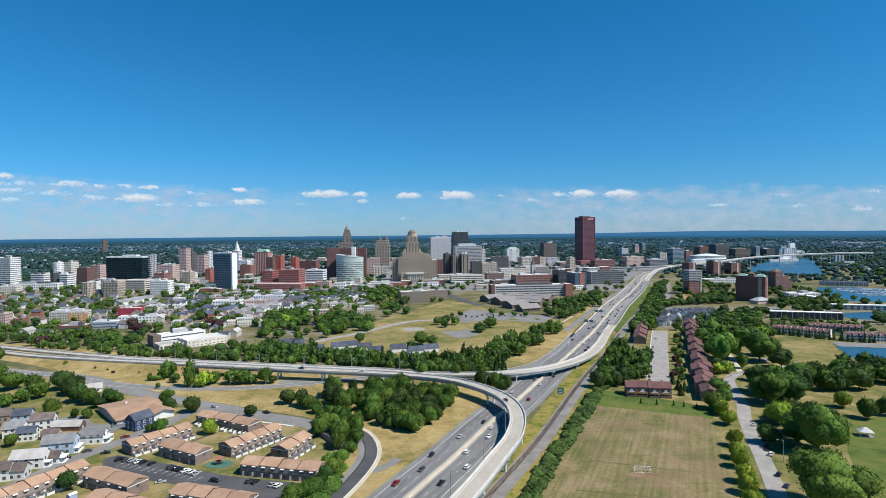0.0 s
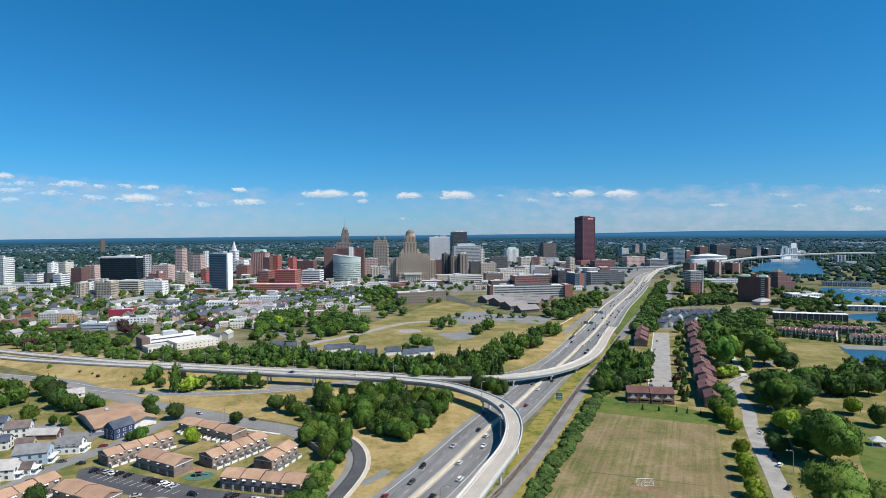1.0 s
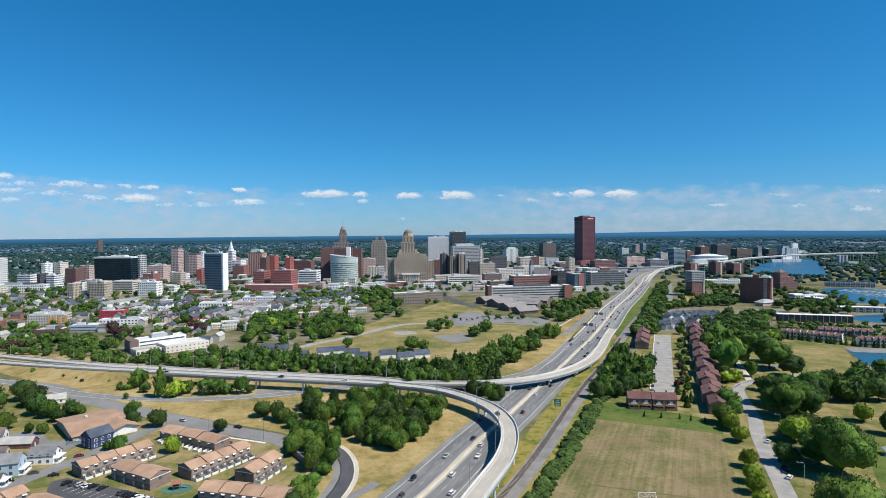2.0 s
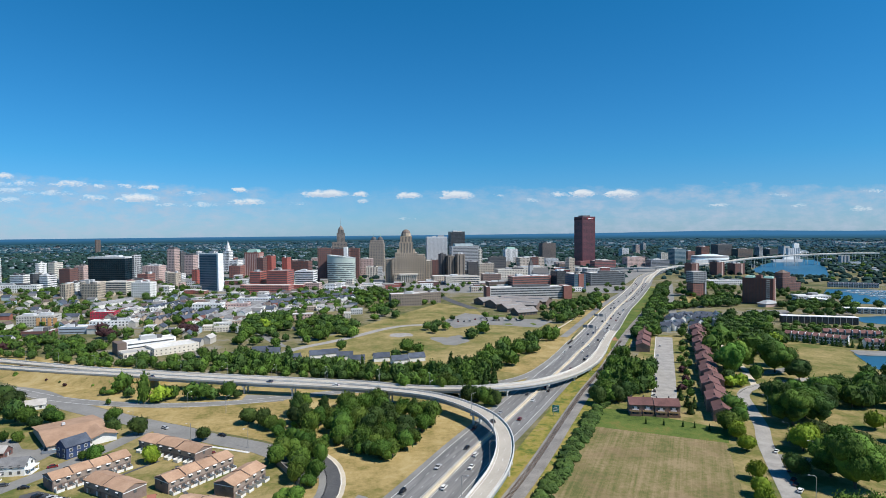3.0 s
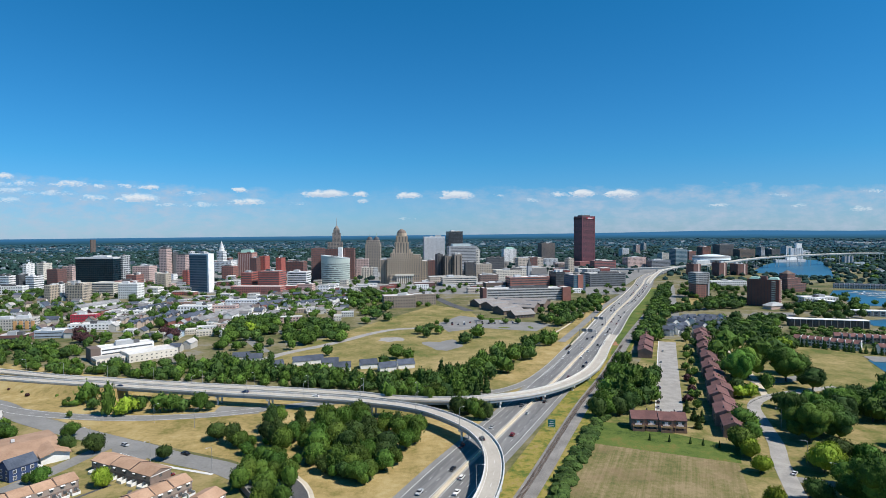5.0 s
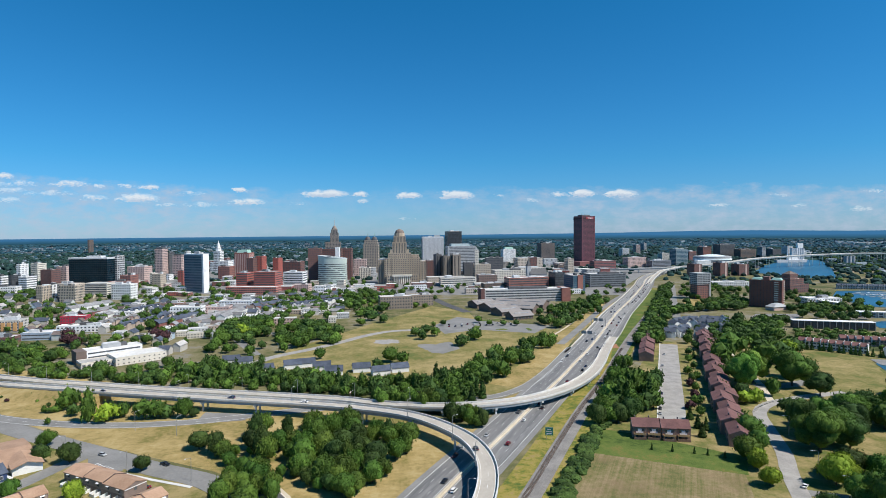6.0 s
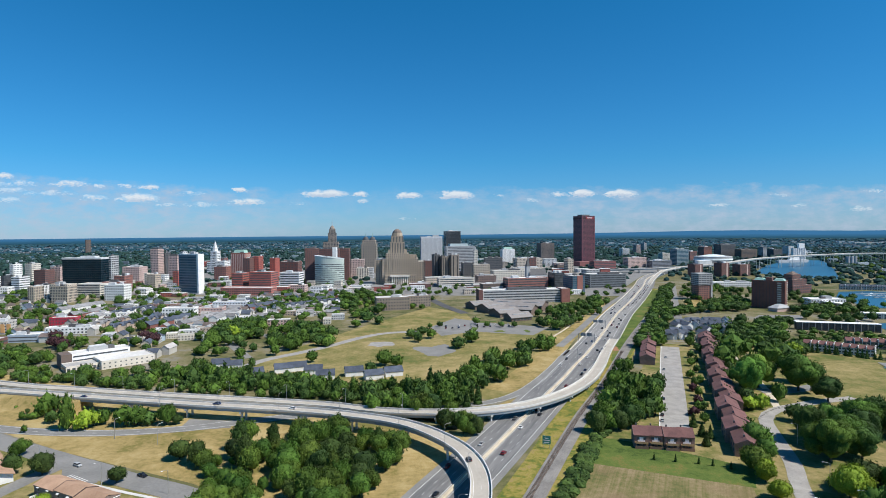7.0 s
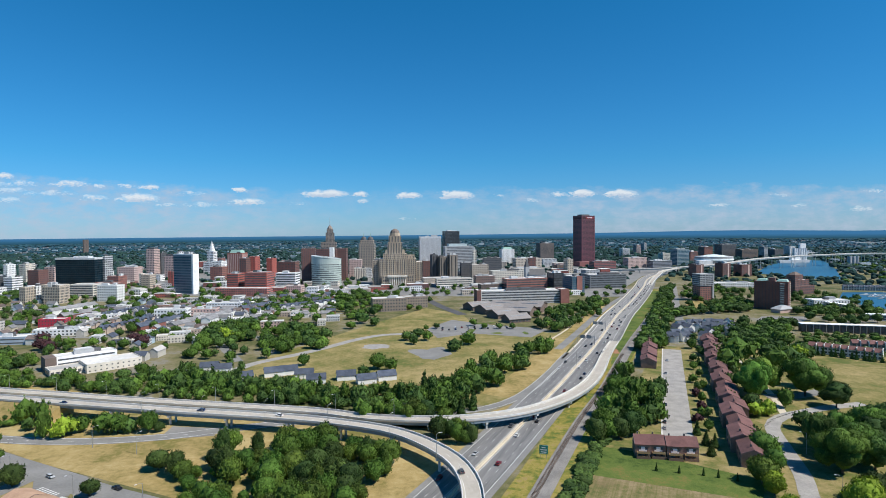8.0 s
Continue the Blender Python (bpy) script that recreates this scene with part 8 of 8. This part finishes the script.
def first_car(kind, coat, far):
    body, glass, top = CAR_KINDS[kind]
    mat = paint(COATS[coat], rough=0.22, k=0.05)
    ob = thing("car" if kind != "pickup" else "pickup_truck", 0, -900, 0, f"{coat} {kind if kind != 'suv' else 'sport utility'} car with dark windows", "car" if kind != "pickup" else "truck", "cars on the roads and in the lots")
    part("body", loft(body, 0.92, 0.9), mat, ob)
    part("window_band", loft(glass, 0.9, 0.94), CAR_GLASS, ob)
    part("roof", loft(top, 0.9, 0.9), mat, ob)
    for x in (-1.42, 1.42):
        for y in (-0.84, 0.84):
            w = part("wheel", WHEEL, None, ob, at=pose(x, y, 0.34))
            if not far:
                part("rim", RIMM, None, w)
    hz = 0.6 if kind == "saloon" else 0.78
    for y in () if far else (-0.62, 0.62):
        part("headlight", HEAD, None, ob, at=pose(2.26, y, hz - 0.05))
        part("tail_light", TAIL, None, ob, at=pose(-2.32 if kind != "pickup" else -2.7, y, hz))
    return ob


def car(x, y, turn, kind, coat, z=0.17):
    """turn: the heading, degrees from +x."""
    key = (kind, coat, y > 520)
    if key not in CARS:
        CARS[key] = first_car(*key)
        CARS[key].matrix_basis = pose(x, y, z, 0, 0, turn)
        return CARS[key]
    return copy_thing(CARS[key], pose(x, y, z, 0, 0, turn))


car_rng = random.Random(17)
MIX = ["black", "dark grey", "black", "white", "silver", "dark grey", "dark red", "dark blue", "white", "black"]


def any_car(x, y, turn, z=0.17):
    return car(x, y, turn, car_rng.choice(["saloon", "suv", "suv", "saloon", "pickup"]), car_rng.choice(MIX), z)


def along(line, dist, off):
    """Place and heading at a distance along a line."""
    run = 0.0
    s = sides(line)
    for i in range(len(line) - 1):
        seg = (line[i + 1] - line[i]).length
        if run + seg >= dist:
            k = (dist - run) / seg
            p = line[i].lerp(line[i + 1], k) + s[i].lerp(s[i + 1], k) * off
            d = line[i + 1] - line[i]
            return p, math.degrees(math.atan2(d.y, d.x))
        run += seg
    return line[-1], 0.0


# traffic: (distance along the motorway, lane)
for d, lane in ((196, -11.2), (214, -7.5), (232, -11.2), (262, -7.5), (290, -3.8), (318, -11.2), (352, -7.5), (398, -3.8), (430, -7.5), (205, 7.5), (226, 11.2), (243, 3.8), (268, 7.5), (283, 3.8), (300, 11.2), (345, 7.5), (385, 3.8), (412, 7.5), (420, 3.8), (455, 11.2), (482, 7.5)):
    p, a = along(hw, d, lane)
    any_car(p.x, p.y, a + (180 if lane < 0 else 0))
far_d = 520
while far_d < 1380:
    lane = car_rng.choice([-11.2, -7.5, -3.8, 3.8, 7.5, 11.2, 7.5, 11.2])
    p, a = along(hw, far_d, lane)
    any_car(p.x, p.y, a + (180 if lane < 0 else 0))
    far_d += car_rng.uniform(6, 16)
for d in (318, 455, 505, 600):
    p, a = along(fly_line, d, 1.5 if d % 2 else -1.6)
    any_car(p.x, p.y, a, p.z + 0.03)
# parked: housing court, street, park drive, townhouse street
for k, px in enumerate(((-165.4, 285), (-161.5, 284.2), (-158.2, 283.4), (-154.5, 281.9), (-151, 281.2), (-146, 279.7), (-134.3, 274.8), (-131.4, 273.4), (-128.6, 272), (-125.5, 270.7), (-121.9, 268.7), (-118.6, 267.3))):
    car(*px, 62, ["suv", "saloon"][k % 2], ["black", "dark grey", "silver", "white", "black", "black", "dark grey", "black", "black", "white", "white", "silver"][k])
for px, t_, kd, ct in (((-131.2, 258.4), 20, "saloon", "silver"), ((-106.7, 259.2), -15, "suv", "black"), ((-90.1, 258.3), 62, "suv", "dark grey"), ((-87.3, 257.7), 62, "saloon", "black"), ((-78.6, 254.6), 62, "saloon", "silver"), ((-75.7, 253.4), 62, "suv", "white"), ((-177.7, 294), 20, "saloon", "black"), ((-180.4, 317), 30, "saloon", "dark red"), ((-194.2, 287.7), 22, "suv", "black"), ((-198.9, 280.7), 22, "saloon", "dark blue"), ((-151.6, 370.7), -27, "suv", "silver"), ((-113.4, 358.2), -27, "pickup", "black"), ((-109.6, 333), 30, "saloon", "dark red"), ((-189, 296.6), 22, "saloon", "dark grey"),
                       ((181.5, 329.3), 46, "saloon", "white"), ((176.2, 311.1), 46, "suv", "dark grey"), ((174.3, 306), 46, "saloon", "black"), ((170, 296.3), 46, "saloon", "dark red"), ((168.2, 291.7), 46, "saloon", "dark grey"), ((165.9, 285), 46, "suv", "white"), ((155.7, 261.1), 46, "suv", "black"), ((152.4, 249.5), 46, "saloon", "dark blue"),
                       ((173.7, 472.6), 68, "saloon", "dark blue"), ((167.2, 457.4), 68, "suv", "black"), ((160.3, 439.7), 68, "saloon", "dark grey"), ((156.3, 429.7), 68, "saloon", "silver"), ((195.3, 527.2), 68, "suv", "black"), ((205.3, 552.8), 68, "saloon", "silver"), ((223.7, 596), 68, "saloon", "white"),
                       ((-320.5, 465.2), -22, "saloon", "dark grey"), ((-82.3, 563.8), 20, "saloon", "black"), ((-76.7, 555.4), 20, "suv", "white")):
    car(*px, t_, kd, ct)

for kx in range(24):
    px = Vector((30.1, 756.2)) + Vector((kx % 12 * 7.5, 12 * (kx // 12) + 1.2 * (kx % 12)))
    if kx % 5 != 3:
        any_car(px.x, px.y, 80)


# ---- street furniture ----
STEEL = paint((0.40, 0.41, 0.42), rough=0.45, metal=0.6)


def street_lamp(x, y, turn, h=10.5, z=0.0):
    ob = thing("street_lamp", x, y, turn, "tall grey steel street lamp with a curved arm", "street lamp", "street lamps along the roads", z)
    part("pole", Build().tube([(0, 0, -0.2), (0, 0, h * 0.5), (0, 0, h)], 0.16, 6, 0.09), STEEL, ob)
    part("arm", Build().tube([(0, 0, h - 0.1), (0.8, 0, h + 0.45), (2.4, 0, h + 0.6)], 0.07, 5, 0.05), STEEL, ob)
    part("lamp_head", Build().box(2.8, 0, h + 0.5, 1.0, 0.34, 0.16, taper=0.7), PALEGREY, ob)
    return ob


lamp = street_lamp(*along(fly_line, 20, 5.4)[0].xy, 0)
for k in range(3, 13):
    p, a = along(fly_line, 40 * k + 60, -5.1)
    copy_thing(lamp, pose(p.x, p.y, p.z - 0.3, 0, 0, a - 90))
far_line = smooth_line(FAR, 6)
for k in range(1, 13):
    p, a = along(far_line, 42 * k, -5.0)
    copy_thing(lamp, pose(p.x, p.y, p.z - 0.4, 0, 0, a - 90))
for px, a in (((-170.5, 371.2), 240), ((-127.3, 349.7), 240), ((-92.8, 340.6), 240), ((-281.4, 417.2), 240), ((-344.8, 448), 240), ((-155, 407.8), 60), ((-126.7, 398.5), 60), ((167.1, 276.5), 170), ((195.7, 342.1), 170), ((212.7, 392.1), 170), ((191.5, 315.1), 170)):
    copy_thing(lamp, pose(*px, 0, 0, 0, a))
for k in range(9):
    p, a = along(hw, 560 + 90 * k, 0)
    copy_thing(lamp, pose(p.x, p.y, 1.0, 0, 0, a - 90))


def road_sign(x, y, turn):
    """A green guide sign on two posts; its lettering is plain pale bars."""
    ob = thing("road_sign", x, y, turn, "green motorway guide sign on two steel posts", "road sign")
    part("panel", Build().box(0, 0, 2.4, 4.2, 0.14, 4.4), paint((0.015, 0.20, 0.15), rough=0.45), ob)
    part("panel_border", Build().box(0, -0.08, 2.5, 4.0, 0.02, 0.1).box(0, -0.08, 6.6, 4.0, 0.02, 0.1), WHITE, ob)
    for k, w in enumerate((2.8, 3.3, 2.0)):
        part("text_bar", Build().box(0, -0.09, 3.1 + 1.1 * k, w, 0.03, 0.42), WHITE, ob)
    for s in (-1.4, 1.4):
        part("post", Build().box(s, 0.12, 0, 0.18, 0.18, 6.4), STEEL, ob)


road_sign(80.4, 388.8, -16)


def sign_gantry(x, y, turn, span):
    ob = thing("sign_gantry", x, y, turn, "steel sign gantry spanning one carriageway", "sign gantry", "motorway sign gantries")
    for s in (0, span):
        part("column", Build().tube([(s, 0, 0), (s, 0, 8.4)], 0.25, 8), STEEL, ob)
    b = Build()
    for dz in (7.2, 8.4):
        b.box(span / 2, 0, dz, span, 0.22, 0.22)
    for k in range(int(span / 1.6)):
        b.tube([(k * 1.6, 0, 7.3), (k * 1.6 + 0.8, 0, 8.5), (k * 1.6 + 1.6, 0, 7.3)], 0.06, 4)
    part("truss", b, STEEL, ob)
    for s in (0.3, 0.68):
        part("sign_back", Build().box(span * s, -0.25, 6.2, 4.6, 0.14, 3.2), paint((0.22, 0.24, 0.25), rough=0.5), ob)


p, a = along(hw, 655, -17)
sign_gantry(p.x, p.y, a - 90, 16)
p, a = along(hw, 745, -17)
sign_gantry(p.x, p.y, a - 90, 16)


def goal(x, y, turn):
    ob = thing("football_goal", x, y, turn, "white tubular football goal on worn turf", "goal")
    for s in (-3.66, 3.66):
        part("post", Build().tube([(s, 0, 0), (s, 0, 2.44)], 0.09, 6), WHITE, ob)
        part("back_stay", Build().tube([(s, 0, 2.44), (s, 1.8, 0)], 0.05, 5), WHITE, ob)
    part("crossbar", Build().tube([(-3.66, 0, 2.44), (3.66, 0, 2.44)], 0.09, 6), WHITE, ob)
    part("ground_bar", Build().tube([(-3.66, 1.8, 0.06), (3.66, 1.8, 0.06)], 0.05, 5), WHITE, ob)
    b = Build()
    for k in range(15):
        xx = -3.6 + k * 0.514
        b.tube([(xx, 0.02, 2.42), (xx, 1.78, 0.06)], 0.018, 3)
    for k in range(6):
        b.tube([(-3.62, 0.3 * k + 0.1, 2.3 - 0.4 * k), (3.62, 0.3 * k + 0.1, 2.3 - 0.4 * k)], 0.018, 3)
    part("net", b, WHITE, ob, "thin white net")


goal(94.1, 267.3, 175)
line_mat = field_material("worn_line", [(0.10, 0.10, 0.04), (0.13, 0.12, 0.05), (0.18, 0.15, 0.08)])
for q in ([(72.9, 280.4), (97, 272.4), (120.8, 264.3)], [(58.2, 247.8), (88.2, 240.8), (120.6, 232.8)]):
    ln = smooth_line(q)
    tagged(part("trampled_path", ribbon(Build(), ln, -0.5, 0.5, 0.02, 0.10), line_mat), "dark trampled line across the turf", "path", kind="structure")
bare = field_material("bare_earth", [(0.17, 0.11, 0.065), (0.24, 0.16, 0.095), (0.29, 0.215, 0.125)], 0.05, 0.2)


def patch(x, y, rx, ry, seed, mat, label, name="bare_patch", z=0.10):
    rng = random.Random(seed)
    poly = []
    for k in range(26):
        a = 2 * math.pi * k / 26
        q = 1 + 0.45 * noise.noise(Vector((math.cos(a) * 1.7 + seed, math.sin(a) * 1.7, seed * 0.3))) + rng.uniform(-0.08, 0.08)
        poly.append((x + rx * q * math.cos(a), y + ry * q * math.sin(a)))
    sheet(name, poly, z, mat, label, "ground patch")


patch(190, 640, 5, 15, 9, material("red_soil", (0.26, 0.115, 0.06), (0.36, 0.18, 0.10), rough=0.95, fine=1.2), "bare red soil beside the railway", "red_soil_patch", 0.12)
patch(93.4, 262.3, 7, 3, 1, bare, "bare earth before the goal")
patch(20, 636, 19, 24, 6, M_old_asphalt, "pale gravel court in the meadow", "pavement_park_lot", 0.11)
patch(-36, 668, 14, 12, 8, M_pale_road, "worn paved play court in the meadow", "pavement_play_court", 0.115)
patch(76.2, 802.1, 9, 7, 20, M_lawn, "planted grass island in the car park", "ground_island", 0.16)
patch(90.6, 735.7, 7, 5, 21, M_lawn, "planted grass island in the car park", "ground_island", 0.16)
patch(111.5, 779.7, 3, 9, 22, M_lawn, "planted grass island in the car park", "ground_island", 0.16)
patch(121.7, 734.4, 3, 8, 23, M_lawn, "planted grass island in the car park", "ground_island", 0.16)
patch(63.4, 754.9, 4, 9, 24, M_lawn, "planted grass island in the car park", "ground_island", 0.16)
patch(90.3, 805.7, 6, 4, 25, M_lawn, "planted grass island in the car park", "ground_island", 0.16)
patch(-28.4, 395.8, 7, 9, 3, bare, "bare earth among the trees")


def gazebo(x, y, turn):
    ob = thing("gazebo", x, y, turn, "park shelter with a white hipped roof", "shelter")
    part("slab", Build().box(0, 0, 0, 7.4, 6, 0.2), M_old_asphalt, ob)
    part("roof", Build().box(0, 0, 2.8, 7.2, 5.8, 1.9, taper=0.25), PALEGREY, ob)
    for sx in (-1, 1):
        for sy in (-1, 1):
            part("post", Build().box(sx * 3.2, sy * 2.5, 0.2, 0.2, 0.2, 2.7), WHITE, ob)
    part("picnic_table", Build().box(0, 0, 0.9, 2.4, 0.9, 0.08).box(-0.8, 0, 0.2, 0.1, 0.8, 0.7).box(0.8, 0, 0.2, 0.1, 0.8, 0.7), BROWN, ob)


gazebo(233, 310.7, -20)


def playground(x, y):
    mat_ob = tagged(part("play_mat", Build().prism([(x + 7 * math.cos(0.524 * k), y + 5 * math.sin(0.524 * k)) for k in range(12)], 0.0, 0.16), paint((0.07, 0.16, 0.115))), "dark green rubber play mat", "play area", kind="structure")
    ob = thing("play_structure", x, y, 20, "brown climbing frame with a slide", "playground", z=0.16)
    for sx in (-1.4, 1.4):
        for sy in (-1.2, 1.2):
            part("post", Build().box(sx, sy, 0, 0.18, 0.18, 3.0), BROWN, ob)
    part("platform", Build().box(0, 0, 1.4, 3, 2.6, 0.15), BROWN, ob)
    part("roof", Build().gable(0, 0, 2.9, 3.0, 2.6, 0.9, 0.3, 0.1), paint((0.32, 0.12, 0.08)), ob)
    part("slide", Build().add([(1.5, -0.4, 1.5), (1.5, 0.4, 1.5), (4.2, 0.4, 0.2), (4.2, -0.4, 0.2), (1.5, -0.4, 1.35), (1.5, 0.4, 1.35), (4.2, 0.4, 0.05), (4.2, -0.4, 0.05)], [(0, 3, 2, 1), (4, 5, 6, 7), (0, 1, 5, 4), (1, 2, 6, 5), (2, 3, 7, 6), (3, 0, 4, 7)]), paint((0.1, 0.2, 0.3)), ob)


playground(-112.4, 279.1)


def garden_pool(x, y):
    """A round blue pool behind a grey board fence."""
    ob = thing("swimming_pool", x, y, 20, "oval garden pool with bright blue water", "pool")
    ring = [(3.6 * math.cos(2 * math.pi * k / 20), 2.3 * math.sin(2 * math.pi * k / 20)) for k in range(20)]
    part("pool_wall", Build().prism(ring, 0, 1.15), SIDING[0], ob)
    part("pool_water", Build().prism([(0.93 * px, 0.93 * py) for px, py in ring], 1.0, 1.2), paint((0.16, 0.46, 0.62), rough=0.15), ob, "clear light blue water")
    fence = thing("board_fence", x, y, 20, "grey board fence round the pool", "fence")
    for k, (fx, fy, L, a) in enumerate(((0, -4.0, 12, 0), (-6, 0, 8, 90), (6, 0, 8, 90))):
        part("fence_panel", Build().box(0, 0, 0, L, 0.1, 1.7), paint((0.20, 0.23, 0.27)), fence, at=pose(fx, fy, 0, 0, 0, a))


garden_pool(-193.5, 339.5)


def garden_shed(x, y, turn):
    ob = thing("garden_shed", x, y, turn, "small white and blue garden shed", "shed")
    part("wall", Build().box(0, 0, 0, 3.2, 2.4, 2.2), paint((0.30, 0.38, 0.55)), ob)
    part("roof", Build().gable(0, 0, 2.2, 3.2, 2.4, 0.5, 0.2, 0.12), WHITE, ob)


garden_shed(-162.5, 243.5, 64)

# boulders beside the park drive
rock_mat = material("grey_boulder", (0.30, 0.28, 0.25), (0.48, 0.46, 0.42), rough=0.95, fine=3)
sv_, sf_ = ICO1
ROCK = bpy.data.meshes.new("boulder")
rk = np.random.default_rng(4)
ROCK.from_pydata((sv_ * (1 + rk.normal(0, 0.14, (len(sv_), 1))) * np.array([1, 0.8, 0.6])).tolist(), [], [tuple(int(i) for i in q) for q in sf_])
ROCK.materials.append(rock_mat)
rock_line = smooth_line([(214.4, 431.3), (227.7, 444.6), (244, 455), (259.3, 462)], 3)
for k in range(16):
    p, a = along(rock_line, 2 + 3.4 * k, 0)
    ob = tagged(part("boulder", ROCK, None, at=pose(p.x, p.y, 0.3, 0, 0, 70 * k)), "pale grey boulder beside the park drive", "boulder", "row of boulders")
    ob.scale = (1.0, 1.0, 1.0)

# low wall behind the housing
wall_line = smooth_line([(-72.7, 320.9), (-62.4, 306.8), (-53.8, 294.6)], 4)
tagged(part("wall_noise", ribbon(Build(), wall_line, -0.2, 0.2, 0, 3.2), paint((0.22, 0.21, 0.20))), "dark grey concrete noise wall", "wall", kind="structure")


# ---- boats ----
def boat(x, y, turn, sail):
    ob = thing("sailing_boat" if sail else "motor_boat", x, y, turn, "white moored sailing boat with bare mast" if sail else "white moored motor boat with cabin", "boat", "boats in the marina", 0.25)
    part("hull", Build().add([(-4.5, -1.4, 0.9), (2, -1.5, 1.0), (5, 0, 1.2), (2, 1.5, 1.0), (-4.5, 1.4, 0.9), (-4.2, -0.9, 0), (1.6, -0.9, 0), (3.6, 0, 0), (1.6, 0.9, 0), (-4.2, 0.9, 0)], [(0, 1, 2, 3, 4), (9, 8, 7, 6, 5), (0, 5, 6, 1), (1, 6, 7, 2), (2, 7, 8, 3), (3, 8, 9, 4), (4, 9, 5, 0)]), WHITE, ob)
    part("cabin", Build().box(-0.3, 0, 0.95, 3.6, 2.0, 1.1 if not sail else 0.5, taper=0.75), WHITE, ob)
    part("windscreen", Build().box(1.5, 0, 1.2, 0.5, 1.7, 0.6, taper=0.7), CAR_GLASS, ob)
    if sail:
        part("mast", Build().tube([(0.4, 0, 1.2), (0.4, 0, 12)], 0.09, 5, 0.05), PALEGREY, ob)
    return ob


boat_a, boat_b = boat(752, 1075, 20, True), boat(762, 1068, 20, False)
for i in range(4):
    for j in range(11):
        copy_thing(boat_a if (i + j) % 3 else boat_b, pose(730 + 13 * j + 3 * i, 965 + 26 * i + 1.2 * j, 0.25, 0, 0, 110 if i % 2 else 290))
for i in range(5):
    tagged(part("jetty", Build().box(815 + 3 * i, 972 + 26 * i, 0.3, 190, 2.4, 0.6, 5), paint((0.42, 0.40, 0.37))), "grey timber marina jetty", "jetty", kind="structure")
